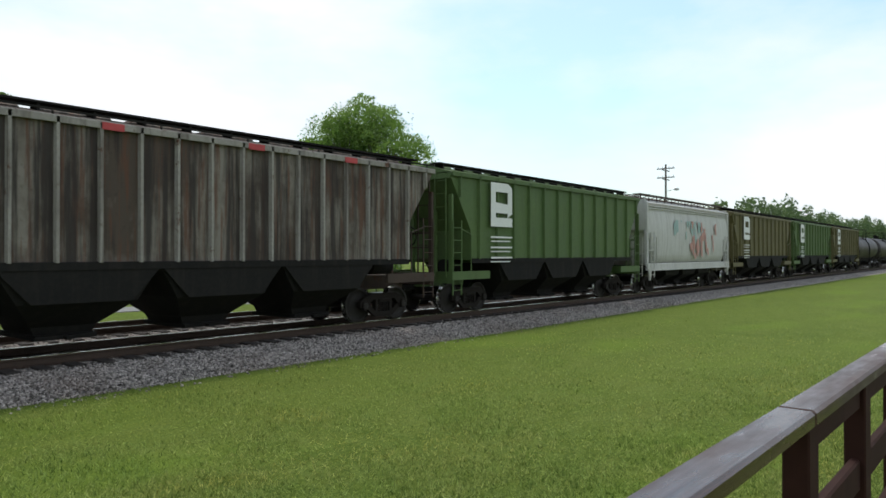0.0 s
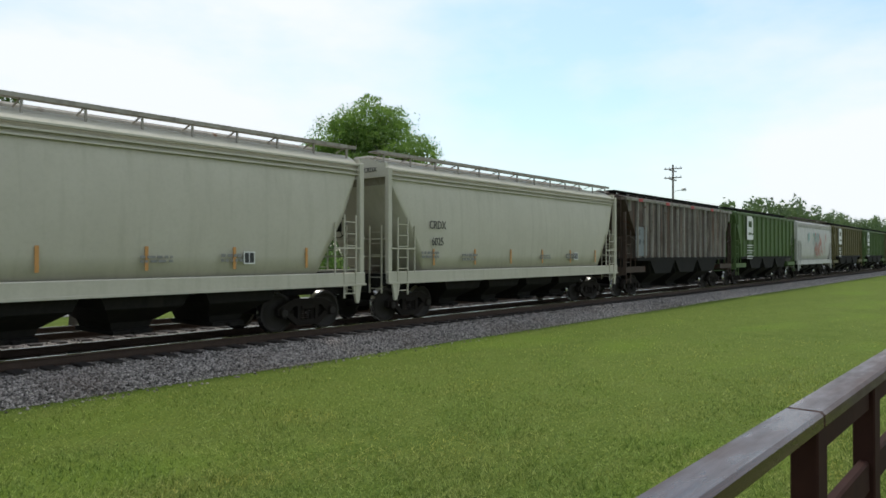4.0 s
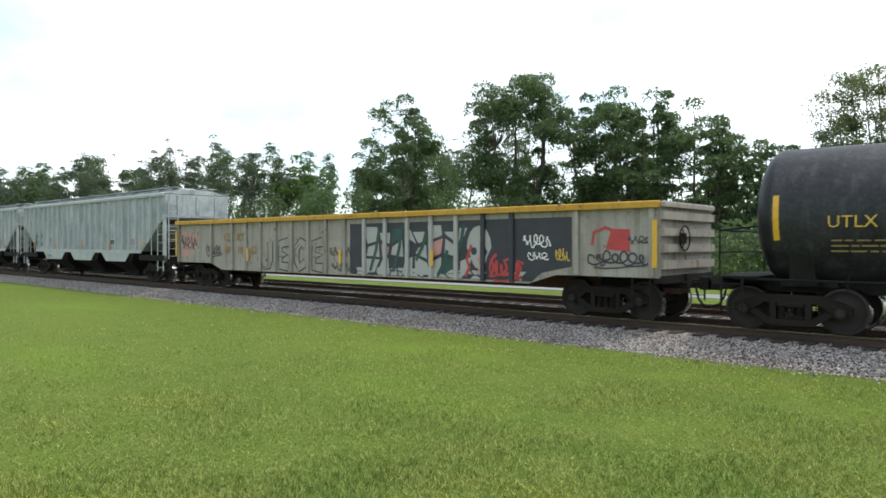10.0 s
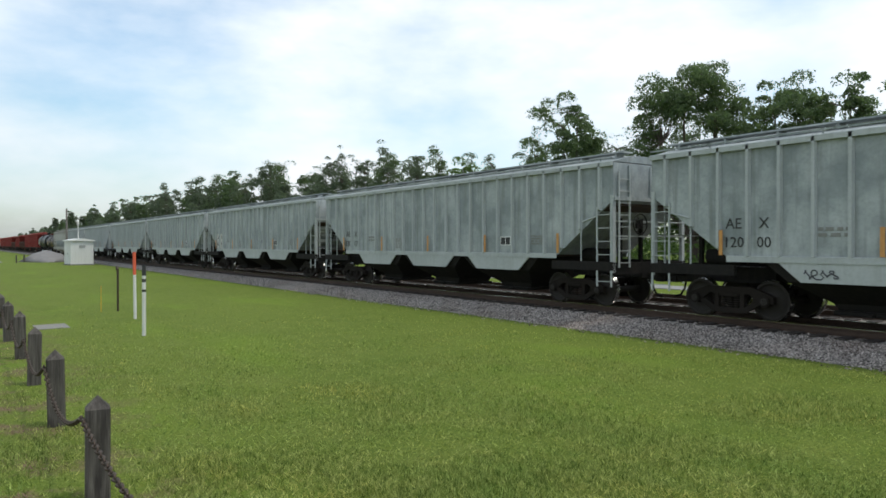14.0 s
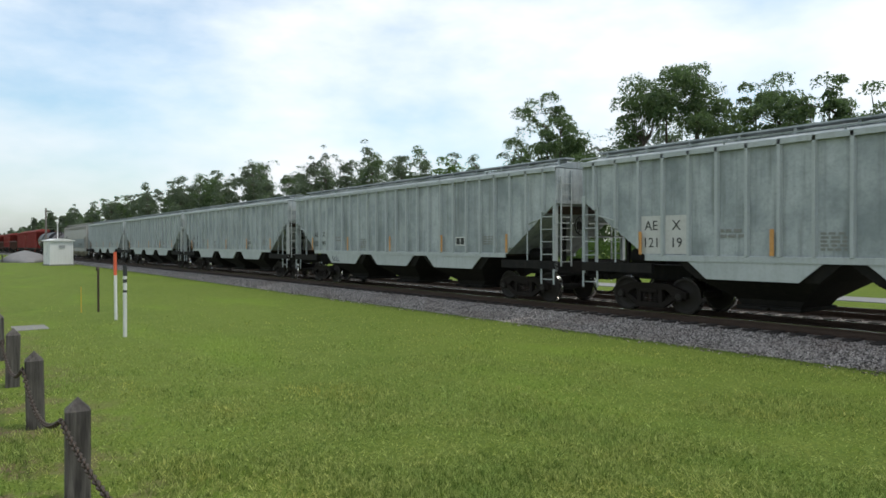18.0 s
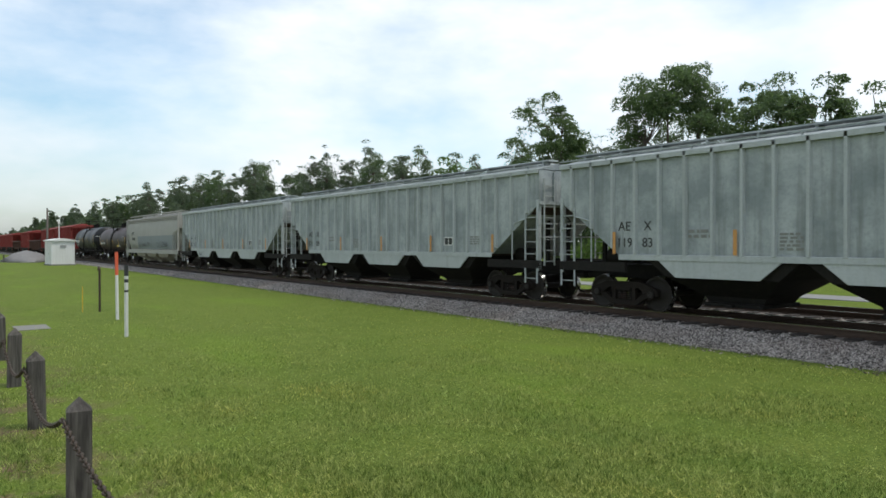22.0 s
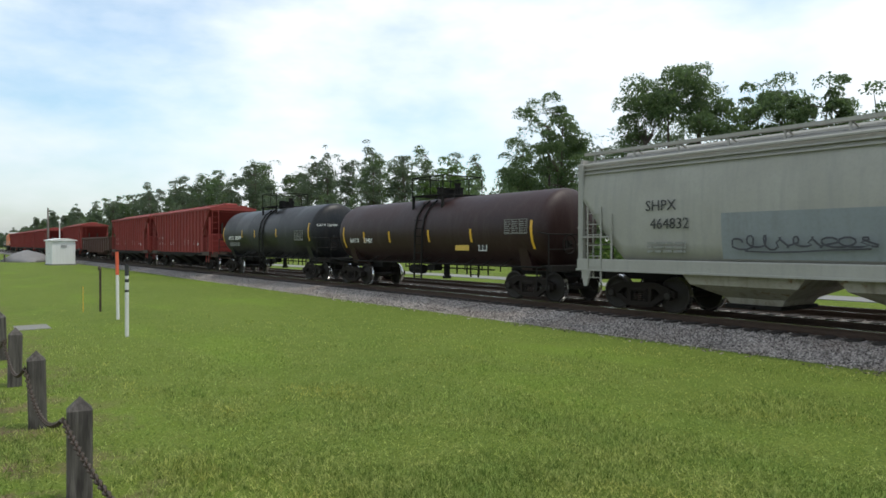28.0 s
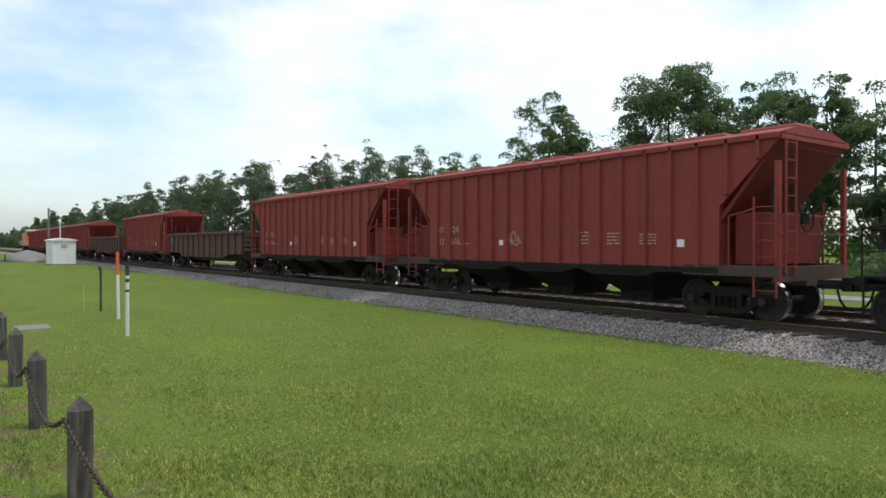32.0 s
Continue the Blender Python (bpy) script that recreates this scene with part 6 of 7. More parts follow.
def grow(root, height, width, mat, seed, leaves, size, trunk, clear, tips, lean=0.0, forks=3, gap=-0.12, spray=0.34, top=1.0, puff=0.0):
    """Trunk, limbs, twigs, and leaves: in rounded clumps at the twigs' ends, or in loose sprays along them."""
    rnd = random.Random(seed)
    g = np.random.default_rng(seed)
    wood = Mesh()
    zc, az = height * (clear + 1) / 2, height * (1 - clear) / 2
    nodes = []
    start = Vector((lean * height * 0.2, 0, height * clear * 0.9))
    wood.tube((0, 0, -0.1), start, trunk * 1.25, trunk, 8)
    for k in range(forks + 3):
        a = 6.283 * (k + rnd.random() * 0.6) / (forks + 3)
        up = k < forks
        reach = width / 2 * (0.30 if up else 0.55)
        tip = Vector((math.cos(a) * reach + lean * height * 0.8, math.sin(a) * reach, height * (rnd.uniform(0.74, 0.90) if up else rnd.uniform(0.42, 0.66))))
        mid = start.lerp(tip, 0.5) + Vector((math.cos(a) * width * 0.06, math.sin(a) * width * 0.06, -height * 0.02))
        r0 = trunk * (0.62 if up else 0.40)
        wood.tube(start, mid, r0, r0 * 0.6, 6)
        wood.tube(mid, tip, r0 * 0.6, 0.03, 6)
        nodes += [start.lerp(mid, 0.6), mid, mid.lerp(tip, 0.33), mid.lerp(tip, 0.66), tip]
    off = Vector((seed * 3.7, seed * 1.3, 0))
    pts, count, tries = [], 0, 0
    per = max(8, leaves // tips)
    while count < tips and tries < tips * 12:
        tries += 1
        d = Vector((rnd.gauss(0, 1), rnd.gauss(0, 1), rnd.gauss(0, 1))).normalized()
        lump = 0.80 + 0.42 * noise.noise(d * 1.9 + off)
        f = rnd.uniform(0.30, 1.0) ** 0.5 * lump
        taper = 1.0 if top == 1.0 else 1.0 - (1.0 - top) * max(0.0, d.z * f)
        c = Vector((d.x * f * width / 2 * taper, d.y * f * width / 2 * taper, zc + d.z * f * az))
        c.x += lean * height * max(0.0, c.z / height - clear)
        if noise.noise(c * (3.2 / width) + off) < gap and rnd.random() < 0.85:
            continue
        base = min(nodes, key=lambda q: (q - c).length_squared + 0.8 * max(0.0, q.z - c.z) ** 2)
        wood.tube(base, c, min(0.06, trunk * 0.2), 0.012, 3, caps=False)
        along = c - base
        if along.length > width * 0.16:
            along *= width * 0.16 / along.length
        k = max(4, int(per * rnd.uniform(0.6, 1.5)))
        if puff:
            # a rounded clump, leafy on the outside and hollow below
            r = puff * width * rnd.uniform(0.65, 1.35)
            out = g.normal(0, 1, (k, 3))
            out /= np.linalg.norm(out, axis=1)[:, None]
            out[:, 2] = np.where(out[:, 2] < -0.45, -out[:, 2], out[:, 2])
            rough = 1.0 + 0.22 * np.sin(out[:, 0] * 5.0 + count) * np.sin(out[:, 1] * 5.0 + 2.0 * count)
            pts.append(np.array(c)[None] + out * (r * rough * g.uniform(0.35, 1.0, k) ** 0.4)[:, None] * np.array([1.0, 1.0, 0.72])[None])
            count += 1
            continue
        u = g.uniform(-0.25, 1.0, k)
        r = spray * (0.7 + 0.06 * width)
        pts.append(np.array(c)[None] - u[:, None] * np.array(along)[None] + g.normal(0, 1, (k, 3)) * np.array([r, r, r * 0.72])[None])
        count += 1
    part("trunk", wood, M_BARK, root)
    p = np.concatenate(pts)
    part("crown", leaf_quads("crown", p, size * g.uniform(0.55, 1.25, len(p)), mat, g), mat, root)


def tree(label, x, y, height, width, mat, seed, leaves=6000, size=0.30, trunk=0.28, clear=0.22, tips=120, lean=0.0, gap=-0.12, spray=0.34, puff=0.0):
    root = thing("tree", label, "tree")
    root.location = (x, y, 0)
    grow(root, height, width, mat, seed, leaves, size, trunk, clear, tips, lean, 3, gap, spray, 1.0, puff)
    return root


tree("tall oak with a broad ragged crown", -56.0, 56.0, 19.2, 12.2, M_LEAF_OAK, 1, 34000, 0.14, 0.35, 0.14, 150, 0.0, -0.06, puff=0.085)
tree("large old oak with dense dark green foliage", -38.7, 55.0, 19.6, 13.8, M_LEAF_OAK, 2, 40000, 0.14, 0.42, 0.14, 170, 0.0, -0.08, puff=0.085)
tree("tall spreading oak with open lower branches", -31.9, 58.0, 17.6, 11.6, M_LEAF_OAK, 3, 32000, 0.14, 0.4, 0.10, 150, 0.0, -0.12, puff=0.085)
tree("oak with ragged open boughs", -26.4, 55.0, 16.4, 8.0, M_LEAF_OAK, 4, 17000, 0.14, 0.32, 0.12, 90, 0.0, -0.05, puff=0.10)
tree("thin-crowned oak with sky showing through", -21.2, 54.0, 14.2, 8.8, M_LEAF_OAK, 17, 16000, 0.14, 0.3, 0.12, 90, 0.03, -0.04, puff=0.09)
tree("small oak at the end of a row", -17.6, 54.0, 10.6, 5.6, M_LEAF_OAK, 18, 9000, 0.14, 0.25, 0.10, 60, 0.05, -0.08, puff=0.11)
tree("low dark oak at the wood's edge", -15.7, 58.0, 10.3, 5.0, M_LEAF_OAK, 5, 7000, 0.14, 0.2, 0.15, 50, puff=0.11)
tree("thin feathery tree with sparse pale leaves", -8.4, 48.0, 14.6, 7.2, M_LEAF_PALE, 6, 8600, 0.10, 0.14, 0.34, 110, -0.08, -0.03, 0.24)
tree("wispy pale tree with a low bushy crown", -4.4, 47.0, 10.6, 9.6, M_LEAF_PALE, 7, 12500, 0.10, 0.14, 0.14, 150, 0.0, -0.10, 0.24)
tree("thin leaning tree with feathery pale leaves", -1.2, 47.0, 13.6, 6.4, M_LEAF_PALE, 8, 7200, 0.10, 0.13, 0.30, 90, 0.22, -0.02, 0.24)
tree("tall dark hardwood with a dense crown", 11.5, 34.2, 13.9, 8.4, M_LEAF_OAK, 9, 50000, 0.09, 0.30, 0.10, 190, 0.0, -0.22, puff=0.105)
tree("slender half-bare tree beside a dark hardwood", 7.3, 34.4, 13.4, 4.8, M_LEAF_PALE, 10, 8000, 0.08, 0.12, 0.30, 110, 0.0, -0.02, 0.20)
tree("low leafy hardwood with drooping boughs", 5.6, 35.4, 9.2, 6.2, M_LEAF_OAK, 19, 15000, 0.10, 0.2, 0.06, 90, -0.03, -0.06, puff=0.10)
tree("light green tree with airy open branches", 12.3, 24.3, 7.5, 4.8, M_LEAF_MID, 11, 16000, 0.075, 0.12, 0.12, 90, 0.0, -0.02, puff=0.095)
tree("light green tree with drooping outer boughs", 15.3, 24.3, 7.0, 4.0, M_LEAF_PALE, 12, 9000, 0.075, 0.12, 0.22, 60, 0.06, -0.02, puff=0.12)
tree("fresh green rounded tree by the wood's edge", -95.8, 70.0, 17.6, 10.5, M_LEAF_MID, 13, 16000, 0.20, 0.35, 0.05, 100, puff=0.11)
tree("broad-crowned sweetgum with fresh green leaves", 36.4, 33.4, 12.9, 9.0, M_LEAF_GUM, 14, 80000, 0.085, 0.26, 0.10, 300, 0.0, -0.8, puff=0.125)
tree("distant dark tree beyond the road", 70.0, 106.0, 15.5, 9.0, M_LEAF_OAK, 15, 5000, 0.28, 0.25, 0.2, 60, puff=0.11)
tree("distant rounded tree beyond the road", 84.0, 112.0, 14.5, 10.0, M_LEAF_OAK, 16, 5000, 0.28, 0.25, 0.2, 60, puff=0.11)


def pine(x, y, h, seed, mat=None, group="pines along the line"):
    rnd = random.Random(seed)
    root = thing("pine_tree", "tall dark pine with a bare lower trunk", "tree", group)
    root.location = (x, y, 0)
    far = max(1.0, abs(x) / 110)
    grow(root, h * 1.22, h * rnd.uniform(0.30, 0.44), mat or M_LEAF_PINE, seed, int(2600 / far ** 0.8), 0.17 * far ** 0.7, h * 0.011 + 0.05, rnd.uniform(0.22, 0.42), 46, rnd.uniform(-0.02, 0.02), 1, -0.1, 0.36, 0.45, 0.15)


# the long wall of pines that runs with the line to the horizon
rnd = random.Random(42)
x = -96.0
k = 0
while x > -620:
    far = -x
    base = 16.8 + min(1.2, max(0, far - 90) * 0.02) if far < 200 else max(11.5, 18.0 - (far - 200) * 0.016)
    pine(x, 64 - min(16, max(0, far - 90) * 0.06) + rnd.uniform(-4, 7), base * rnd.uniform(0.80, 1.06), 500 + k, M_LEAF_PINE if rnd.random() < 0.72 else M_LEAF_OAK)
    x -= rnd.uniform(1.5, 2.9) * max(1.0, far / 170)
    k += 1
for k in range(20):
    pine(-60 - 2.6 * k + rnd.uniform(-1, 1), 84 + rnd.uniform(-5, 5), rnd.uniform(14.0, 18.0), 700 + k)


def thicket(name, label, spots, mat, seed, size, per):
    """Undergrowth that nobody could count: one object."""
    g = random.Random(seed)
    cs, rs, ks = [], [], []
    for x, y, h, w in spots:
        for j in range(4):
            z = h * g.uniform(0.15, 0.8)
            cs.append((x + g.uniform(-w, w) * 0.5, y + g.uniform(-1.5, 1.5), z))
            rs.append((w * g.uniform(0.35, 0.55), 1.6, min(z, h * 0.32)))
            ks.append(per)
    ob = part(name, leaf_mesh(name, cs, rs, ks, size, mat, seed), mat)
    tagged(ob, label, "undergrowth", kind="stuff")


g = random.Random(9)
thicket("undergrowth", "dense mixed undergrowth at the edge of the woods", [(x, 61 + g.uniform(-3, 6), g.uniform(9.0, 12.5) if x < -55 else g.uniform(7.5, 10.5) if x < -10 else g.uniform(4.5, 8.0), 4.0) for x in (-118 + 2.6 * k for k in range(66))], M_LEAF_OAK, 21, 0.28, 260)
thicket("shrubs", "light green shrubs and saplings behind the road", [(-100 + 5.2 * k, 53 + g.uniform(-4, 5), g.uniform(2.5, 5.0), 4.0) for k in range(32)], M_LEAF_MID, 22, 0.24, 120)
thicket("saplings", "dense dark shrubs and saplings beside a road", [(-18 + 2.3 * k, 46 + g.uniform(-2, 4), g.uniform(3.5, 6.2), 3.4) for k in range(24)], M_LEAF_OAK, 28, 0.2, 170)
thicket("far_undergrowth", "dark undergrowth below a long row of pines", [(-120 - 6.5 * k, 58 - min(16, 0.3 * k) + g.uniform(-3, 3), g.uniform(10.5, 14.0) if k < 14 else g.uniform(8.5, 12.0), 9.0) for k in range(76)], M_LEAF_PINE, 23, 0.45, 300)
thicket("hedge", "dark hedge and garden trees beyond the road", [(50 + 5.0 * k, 70 + g.uniform(-4, 8), g.uniform(3.5, 6.5), 6.0) for k in range(18)], M_LEAF_OAK, 24, 0.5, 70)
thicket("distant_woods", "distant green woods along the horizon", [(135 + 2.9 * k, 44 + 0.05 * k + g.uniform(-2, 6), g.uniform(11.5, 14.0) + 0.03 * k, 7.0) for k in range(95)], M_LEAF_OAK, 25, 0.5, 150)
thicket("horizon_woods", "dark woods on the far horizon", [(200 + 5 * k, -60 + 2.0 * k, g.uniform(12, 18), 14.0) for k in range(45)], M_LEAF_OAK, 26, 1.2, 40)


# ---- grass and stones ----
def grass_blades():
    g = np.random.default_rng(77)
    n = 700000
    r = 5.2 + g.exponential(4.0, n) + g.normal(0, 0.7, n)
    a = g.uniform(radians(-30), radians(210), n)
    x, y = 3.0 + r * np.cos(a) * 1.25, r * np.sin(a)
    inner = 300000
    r2 = 6.0 * np.sqrt(g.random(inner)) + np.abs(g.normal(0, 0.5, inner))
    a2 = g.uniform(0, 6.2832, inner)
    x, y = np.concatenate([x, 3.0 + r2 * np.cos(a2) * 1.25]), np.concatenate([y, r2 * np.sin(a2)])
    keep = y < 13.35
    x, y = x[keep], y[keep]
    thin = np.array([noise.noise(Vector((a_ * 0.7, b_ * 0.7, 0))) for a_, b_ in zip(x, y)])
    bare = np.clip((3.0 - y) / 2.0, 0, 1) * np.clip((-2.8 - x) / 2.5, 0, 1)
    keep = (thin > g.uniform(-0.9, 0.15, len(x))) & (g.random(len(x)) > bare * (0.72 - 0.65 * np.clip(thin * 2.5, 0, 1)))
    x, y = x[keep], y[keep]
    k = len(x)
    h = g.uniform(0.018, 0.058, k) * np.clip(1.0 + 0.9 * thin[keep], 0.6, 1.5)
    w = g.uniform(0.0035, 0.0075, k)
    d = g.uniform(0, 6.283, k)
    lean = g.normal(0, 0.030, (k, 2))
    v = np.zeros((k, 3, 3))
    v[:, 0] = np.stack([x - w * np.cos(d), y - w * np.sin(d), np.zeros(k)], 1)
    v[:, 1] = np.stack([x + w * np.cos(d), y + w * np.sin(d), np.zeros(k)], 1)
    v[:, 2] = np.stack([x + lean[:, 0], y + lean[:, 1], h], 1)
    me = bpy.data.meshes.new("grass")
    me.vertices.add(3 * k)
    me.vertices.foreach_set("co", v.ravel())
    me.loops.add(3 * k)
    me.loops.foreach_set("vertex_index", np.arange(3 * k))
    me.polygons.add(k)
    me.polygons.foreach_set("loop_start", np.arange(0, 3 * k, 3))
    me.polygons.foreach_set("loop_total", np.full(k, 3))
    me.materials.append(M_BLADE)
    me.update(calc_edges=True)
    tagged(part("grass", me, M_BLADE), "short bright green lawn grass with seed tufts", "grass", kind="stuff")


grass_blades()


def stones(name, label, count, area, size, seed):
    """Loose stones: lumpy six-cornered pieces lying on the ballast."""
    g = np.random.default_rng(seed)
    x = area[0] + (area[1] - area[0]) * g.beta(1.7, 1.7, count)
    y = g.uniform(area[2], area[3], count)
    z = np.interp(y, [13.2, 13.45, 13.7, 14.62, 15.92, 17.6, 19.75], [0.0, 0.0, 0.10, 0.28, 0.31, 0.27, 0.31])
    base = np.array([(1, 0, 0), (-1, 0, 0), (0, 1, 0), (0, -1, 0), (0, 0, 1), (0, 0, -1)], float)
    s = size * g.uniform(0.5, 1.3, count)
    v = base[None] * s[:, None, None] * g.uniform(0.6, 1.2, (count, 6, 3)) + g.normal(0, 0.22, (count, 6, 3)) * s[:, None, None]
    a = g.uniform(0, 6.283, count)
    ca, sa = np.cos(a)[:, None], np.sin(a)[:, None]
    v = np.stack([v[..., 0] * ca - v[..., 1] * sa, v[..., 0] * sa + v[..., 1] * ca, v[..., 2] * 0.8], -1)
    v += np.stack([x, y, z + s * 0.25], 1)[:, None, :]
    f = np.array([(0, 2, 4), (2, 1, 4), (1, 3, 4), (3, 0, 4), (2, 0, 5), (1, 2, 5), (3, 1, 5), (0, 3, 5)])
    idx = (f[None] + 6 * np.arange(count)[:, None, None]).reshape(-1)
    me = bpy.data.meshes.new(name)
    me.vertices.add(6 * count)
    me.vertices.foreach_set("co", v.ravel())
    me.loops.add(len(idx))
    me.loops.foreach_set("vertex_index", idx)
    k = len(idx) // 3
    me.polygons.add(k)
    me.polygons.foreach_set("loop_start", np.arange(0, 3 * k, 3))
    me.polygons.foreach_set("loop_total", np.full(k, 3))
    me.materials.append(M_STONE)
    me.update(calc_edges=True)
    tagged(part(name, me, M_STONE), label, "ballast", kind="stuff")


stones("ballast_stones", "sharp grey ballast stones on the bank beside the track", 110000, (-52, 38, 13.35, 14.72), 0.024, 31)
stones("ballast_between_rails", "grey ballast stones between the rails", 30000, (-42, 36, 14.9, 19.0), 0.025, 32)
stones("strayed_stones", "stray ballast stones at the edge of the lawn", 900, (-34, 30, 12.9, 13.5), 0.028, 33)

# ---- wooden handrail close by, on the lawn's near edge ----
def handrail():
    root = thing("wooden_railing", "dark-stained wooden deck railing with a worn flat top board", "railing")
    root.matrix_basis = pose(6.24, 1.88, -0.043, 0, 0, -0.93) @ pose(-7.10, -0.40, 0)
    for x0, x1 in ((8.16, 9.44), (9.446, 14.6), (14.606, 20.0)):
        m = Mesh().box(x0, 0.908, 1.795, x1, 1.022, 1.84, 0.010)
        part("top_board", m, M_HANDRAIL, root)
    for x in (9.50, 10.42, 11.4, 12.4, 13.4, 14.4, 15.5, 17.0, 18.5, 19.9):
        m = Mesh().box(x - 0.06, 0.925, 0, x + 0.06, 1.005, 1.795, 0.006)
        part("post", m, M_RAILPOST, root)
    m = Mesh().box(9.45, 0.945, 1.69, 19.9, 0.985, 1.795)
    part("fascia_board", m, M_RAILPOST, root)
    for z in (1.36, 1.02, 0.68):
        m = Mesh().box(9.45, 0.945, z, 19.9, 0.985, z + 0.12, 0.008)
        part("rail_board", m, M_RAILPOST, root)


handrail()


# ---- chained posts ----
def chained_posts():
    first = thing("bollard_post", "weathered square wooden post with a pointed top", "post", "chained posts")
    m = Mesh()
    s = 0.10
    m.box(-s, -s, -0.1, s, s, 0.85, 0.015)
    m.add([(-s + 0.012, -s + 0.012, 0.848), (s - 0.012, -s + 0.012, 0.848), (s - 0.012, s - 0.012, 0.848), (-s + 0.012, s - 0.012, 0.848), (0, 0, 0.95)], [(0, 1, 4), (1, 2, 4), (2, 3, 4), (3, 0, 4)])
    part("shaft", m, M_POST, first)
    m = Mesh()
    n = 10
    ring = [(0.035 * math.cos(6.283 * k / n), -s - 0.02, 0.74 + 0.035 * math.sin(6.283 * k / n)) for k in range(n)]
    for a, b in zip(ring, ring[1:] + ring[:1]):
        m.tube(a, b, 0.007, n=5, caps=False)
    part("eye_ring", m, M_CHAIN, first)
    xs = [-6.72 - 3.08 * k for k in range(7)] + [-3.64]
    posts = [first] + [copy_thing(first, pose(0, 0, 0)) for _ in xs[1:]]
    rnd = random.Random(4)
    for p, x in zip(posts, xs):
        p.matrix_basis = pose(x, 1.03 + rnd.uniform(-0.03, 0.03), rnd.uniform(-0.03, 0.0), rnd.uniform(-1.5, 1.5), rnd.uniform(-1.5, 1.5), rnd.uniform(-8, 8))
    link = Mesh()
    n = 10
    ring = [(0.034 * math.cos(6.283 * k / n), 0, 0.020 * math.sin(6.283 * k / n)) for k in range(n)]
    tube = []
    for k in range(n + 1):
        c, s_ = math.cos(6.283185 * k / n), math.sin(6.283185 * k / n)
        tube.append([((0.034 + 0.010 * math.cos(a)) * c, 0.010 * math.sin(a), (0.020 + 0.010 * math.cos(a)) * s_) for a in (0, 1.571, 3.142, 4.712)])
    link.loft(tube, True, False)
    link_mesh = link.mesh("link", [M_CHAIN])
    # one slack chain in each bay
    spans = [(x, xs[k + 1], 0.28) for k, x in enumerate(xs[:6])] + [(-3.64, xs[0], 0.10)]
    for k, (xa, xb, sag) in enumerate(spans):
        chain = thing("chain", "sagging rusty chain between two wooden posts", "chain", "chains of the posts")
        y = 1.03 - 0.14
        count = 44 if k in (0, 1, 6) else 30
        for j in range(count):
            f = (j + 0.5) / count
            za, zb = 0.74, 0.74
            z = za + (zb - za) * f - sag * 4 * f * (1 - f)
            slope = math.degrees(math.atan2((zb - za) - sag * 4 * (1 - 2 * f), xb - xa))
            o = part("link", link_mesh, M_CHAIN, chain)
            o.matrix_basis = pose(xa + (xb - xa) * f, y, z, 90 * (j % 2), -slope, 0) @ Matrix.Diagonal(((abs(xb - xa) / count) / 0.058, 1, 1, 1))
    return xs


chained_posts()


# ---- marker posts in the lawn ----
def marker(name, label, x, y, h, r, bands, tilt):
    root = thing(name, label, "marker post", "marker posts")
    root.matrix_basis = pose(x, y, 0, tilt[0], tilt[1], 0)
    for k, (z0, z1, mat, nm) in enumerate(bands):
        m = Mesh().tube((0, 0, z0), (0, 0, z1), r * (1.0 + 0.06 * (k % 2)), n=12)
        part(nm, m, mat, root)


marker("marker_post", "leaning white utility marker post with an orange top", -22.5, 4.45, 2.0, 0.045,
       ((-0.1, 1.33, M_WHITEP, "shaft"), (1.33, 2.02, M_ORANGEP, "orange_sleeve")), (0, -3.2))
marker("marker_post", "white utility marker post with black bands and cap", -18.2, 3.8, 1.7, 0.045,
       ((-0.1, 1.08, M_WHITEP, "shaft"), (1.08, 1.14, M_LETTERB, "black_band"), (1.14, 1.32, M_WHITEP, "white_sleeve"), (1.32, 1.40, M_LETTERB, "black_band"), (1.40, 1.48, M_WHITEP, "white_sleeve"), (1.48, 1.74, M_LETTERB, "black_cap")), (0, 0.6))
vent = thing("vent_pipe", "thin grey vent pipe with a bent top", "pipe")
vent.location = (-25.5, 4.5, 0)
m = Mesh().tube((0, 0, -0.1), (0, 0, 1.40), 0.035, n=10)
for a, b in (((0, 0, 1.40), (-0.06, 0, 1.48)), ((-0.06, 0, 1.48), (-0.16, 0, 1.48)), ((-0.16, 0, 1.48), (-0.22, 0, 1.38))):
    m.tube(a, b, 0.035, n=10)
part("pipe", m, M_CHAIN, vent)
stake = thing("wire_stake", "thin yellow marker stake in the lawn", "stake")
stake.location = (-25.6, 4.0, 0)
part("rod", Mesh().tube((0, 0, -0.05), (0, 0, 0.85), 0.012, n=6), M_YELLOW, stake)


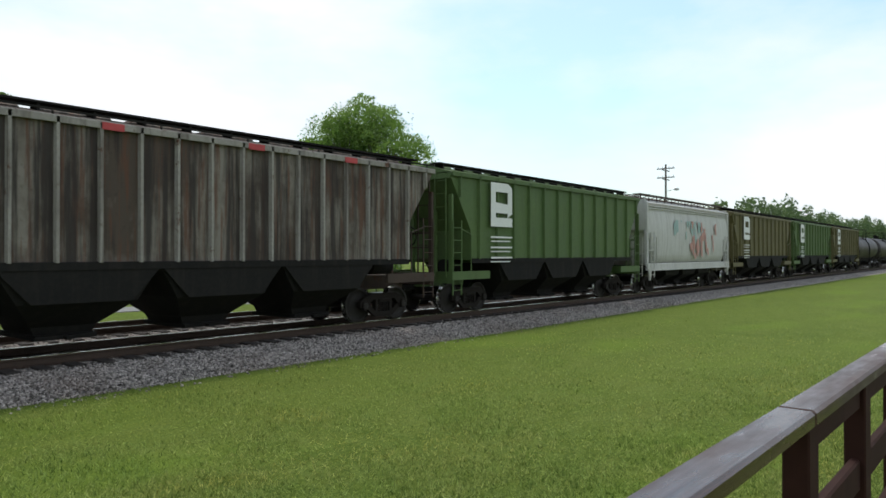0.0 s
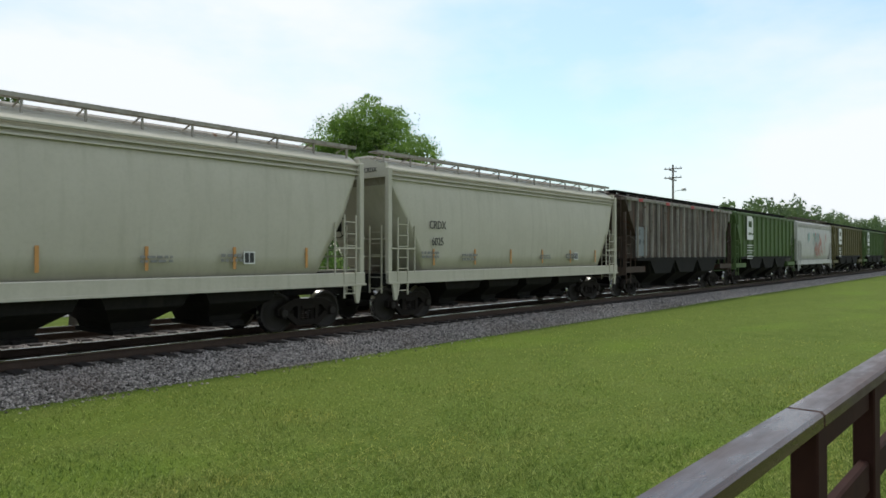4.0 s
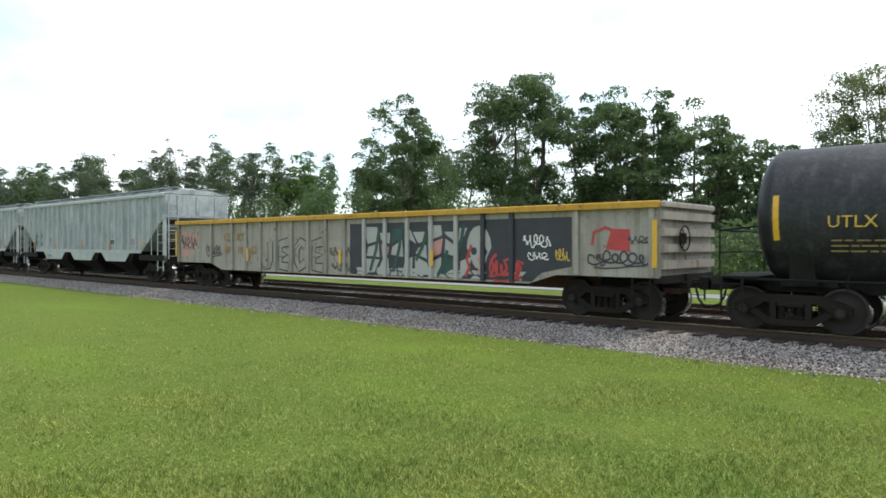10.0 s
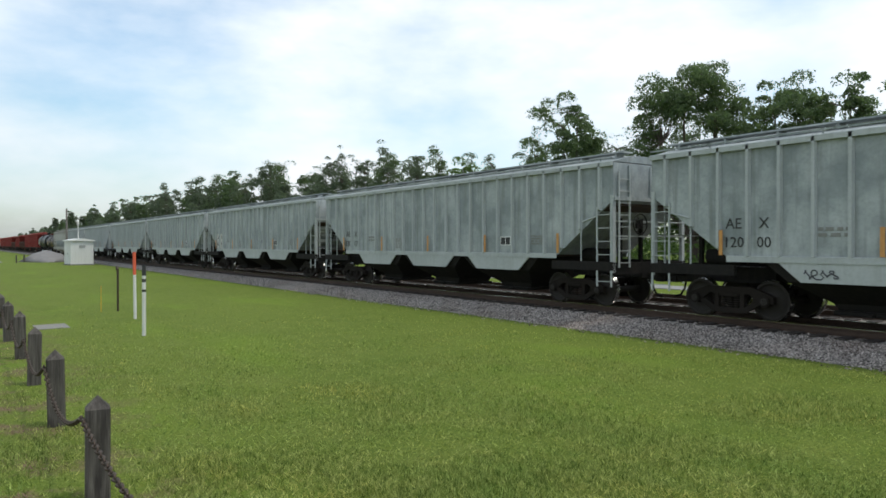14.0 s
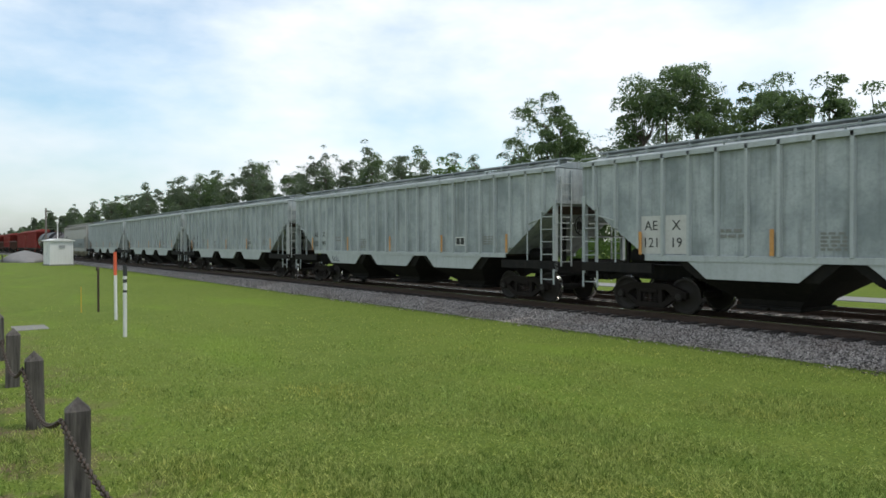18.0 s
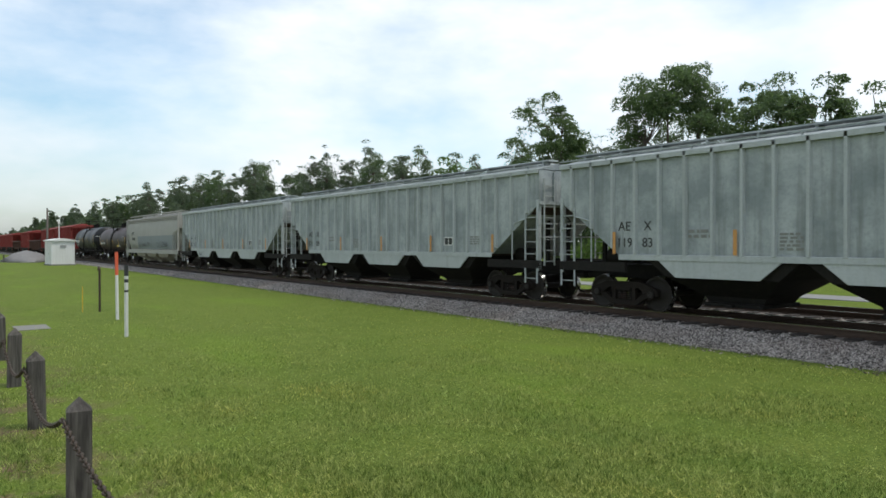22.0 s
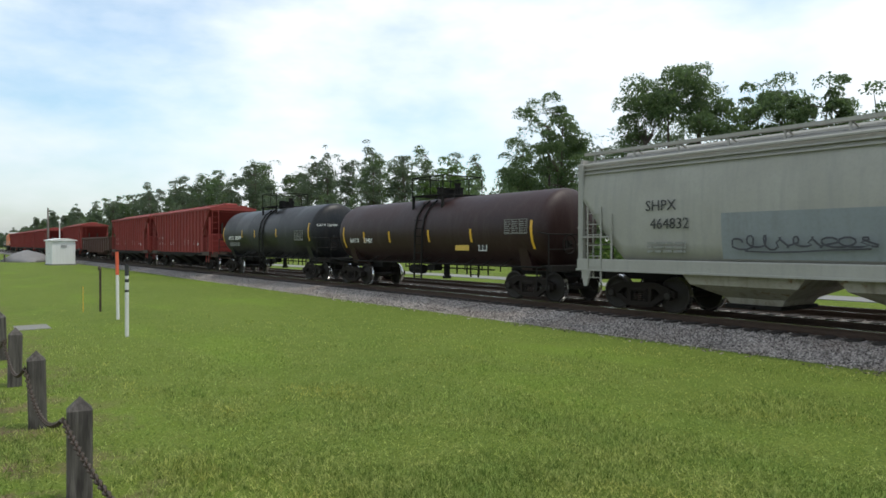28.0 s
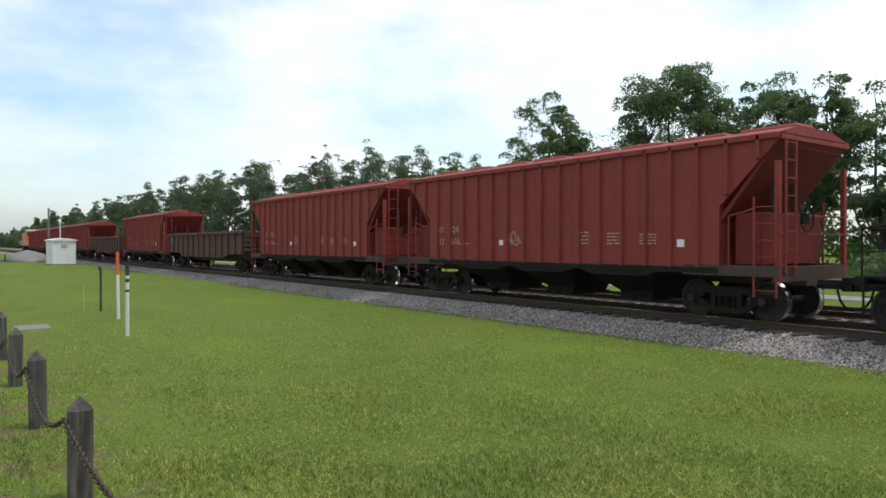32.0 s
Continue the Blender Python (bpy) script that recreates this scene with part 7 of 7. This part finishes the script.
# ---- signal cabinet, poles ----
def cabinet():
    root = thing("signal_cabinet", "small white metal signal house with a flat roof", "signal cabinet")
    root.matrix_basis = pose(-86.5, 11.3, 0, 0, 0, 6)
    part("base", Mesh().box(-1.5, -1.25, 0, 1.5, 1.25, 0.12), M_CONCRETE, root)
    part("shell", Mesh().box(-1.4, -1.15, 0.12, 1.4, 1.15, 2.62, 0.03), M_SHEDW, root)
    m = Mesh()
    m.along([(-1.3, 2.62), (1.3, 2.62), (1.3, 2.72), (0.2, 2.92), (-0.2, 2.92), (-1.3, 2.72)], -1.55, 1.55)
    part("roof", m, M_SHEDW, root)
    d = part("door", Mesh().box(-0.5, -1.19, 0.2, 0.45, -1.15, 2.3, 0.01), M_SHEDW, root)
    part("handle", Mesh().box(0.3, -1.24, 1.15, 0.36, -1.19, 1.35), M_GALV, d)
    part("vent", Mesh().box(1.38, -0.3, 1.9, 1.45, 0.3, 2.2), M_GALV, root)
    m = Mesh().tube((-0.3, 0, 2.9), (-0.3, 0, 4.6), 0.05, n=8)
    m.tube((-0.3, 0, 4.6), (-0.3, 0, 4.85), 0.14, 0.05, 10)
    part("antenna", m, M_WHITEP, root)


cabinet()


def utility_pole(label, x, y, h, arm):
    root = thing("utility_pole", label, "pole")
    root.location = (x, y, 0)
    part("shaft", Mesh().tube((0, 0, -0.2), (0, 0, h), 0.16, 0.11, 10), M_POLEWOOD, root)
    if arm:
        for k, z in enumerate((h - 0.5, h - 1.6)):
            m = Mesh().box(-0.05, -1.1, z - 0.06, 0.05, 1.1, z + 0.06)
            m.box(-1.1, -0.05, z - 0.30, 1.1, 0.05, z - 0.18)
            a = part("crossarm", m, M_POLEWOOD, root)
            for s in (-0.95, -0.4, 0.4, 0.95):
                part("insulator", Mesh().tube((0, s, z + 0.06), (0, s, z + 0.26), 0.05, 0.03, 8), M_GALV, a)
        m = Mesh()
        m.tube((0, 0, h - 3.3), (0.9, -0.9, h - 3.0), 0.035, n=6)
        m.box(0.75, -1.2, h - 3.15, 1.25, -0.75, h - 2.85, 0.06)
        part("floodlight", m, M_GALV, root)


utility_pole("wooden utility pole with crossarms and a floodlight", 89.3, 34.9, 13.2, True)
utility_pole("bare grey wooden pole beside the line", -112.0, 13.1, 7.4, False)
for k in range(3):
    o = thing("crossing_post", "short dark post beside the crossing", "post", "crossing posts")
    o.location = (-100.0 - 4 * k, 6.2 + 1.1 * k, 0)
    part("shaft", Mesh().box(-0.08, -0.08, -0.05, 0.08, 0.08, 0.95, 0.01), M_POST, o)


# ---- shed and trailer behind the road ----
def shed(x, y, w, d, h, label, rise):
    root = thing("shed", label, "shed")
    root.location = (x, y, 0)
    part("shell", Mesh().box(-w / 2, -d / 2, 0, w / 2, d / 2, h), M_WALLW, root)
    m = Mesh()
    m.along([(-d / 2 - 0.2, h), (d / 2 + 0.2, h), (0, h + rise)], -w / 2 - 0.15, w / 2 + 0.15)
    part("roof", m, M_ROOFG, root)
    part("door", Mesh().box(-0.45, -d / 2 - 0.04, 0.1, 0.35, -d / 2 + 0.02, h - 0.15), M_WHITEP, root)


shed(21.9, 47.5, 1.8, 2.4, 1.9, "small white garden shed with a grey roof", 0.5)
trailer = thing("white_trailer", "low white cargo trailer parked on the grass", "trailer")
trailer.location = (-20.9, 41.0, 0)
part("box", Mesh().box(-0.85, -0.7, 0.45, 0.85, 0.7, 1.45, 0.08), M_SHEDW, trailer)
for x in (-0.5, 0.5):
    part("wheel", Mesh().tube((x, -0.88, 0.33), (x, -0.68, 0.33), 0.33, n=16), M_LETTERB, trailer)
part("drawbar", Mesh().bar((0.85, 0, 0.5), (1.75, 0, 0.45), 0.1), M_UNDER, trailer)


# ---- sleepers: the nearest ones as pieces ----
def sleepers():
    m = Mesh().box(-0.115, -1.3, 0.17, 0.115, 1.3, 0.325, 0.01)
    data = m.mesh("tie", [M_TIE])
    plate = Mesh()
    for s in (-0.7535, 0.7535):
        plate.box(-0.09, s - 0.17, 0.322, 0.09, s + 0.17, 0.335)
        for d in (-0.1, 0.1):
            plate.box(-0.05, s + d - 0.015, 0.33, -0.02, s + d + 0.015, 0.36)
    for centre, lo, hi in ((TRACK_Y, -88, 62), (FAR_TRACK_Y, -70, 70)):
        for k in range(lo, hi):
            o = part("tie", data, M_TIE, bed)
            o.location = (k * 0.53, centre, 0)
        rest = Mesh()
        for k in list(range(-700, lo)) + list(range(hi, 500)):
            rest.box(k * 0.53 - 0.115, centre - 1.3, 0.2, k * 0.53 + 0.115, centre + 1.3, 0.325)
        tagged(part("far_ties", rest, M_TIE, bed), kind="stuff")


sleepers()


# ---- motion: how far the train has run since the sixth second ----
START = [(0.0, -37.69), (1.0, -31.47), (2.0, -25.35), (3.25, -17.50), (4.5, -9.57), (5.0, -6.15), (5.5, -2.85), (6.0, 0.50), (6.3, 2.80), (6.6, 5.24), (7.0, 8.60)]


def run(t):
    if t >= 7:
        return 0.935 * (9.507 * (t - 6) + 0.01737 * ((t - 15) ** 2 - 81))
    for (t0, p0), (t1, p1) in zip(START, START[1:]):
        if t <= t1:
            return p0 + (p1 - p0) * (t - t0) / (t1 - t0)


def motions():
    times = [t for t, _ in START] + [7.5] + [8 + 2 * k for k in range(13)]
    near = {}
    for car, x in TRAIN:
        walk(car, [(t, pose(x + run(t), TRACK_Y, RAIL_TOP)) for t in times])
        if -330 < x < 90:
            near[car] = [w for w in car.children_recursive if w.name.startswith("wheelset")]
    # the wheels roll: less than a quarter turn from row to row
    turns = [(k / 15, run(k / 15) / 0.457 * 180 / math.pi) for k in range(481)]
    for car in near:
        for wheel in near[car]:
            x, y, z = wheel.location
            walk(wheel, [(t, pose(x, y, z, 0, a % 360, 0)) for t, a in turns])


motions()
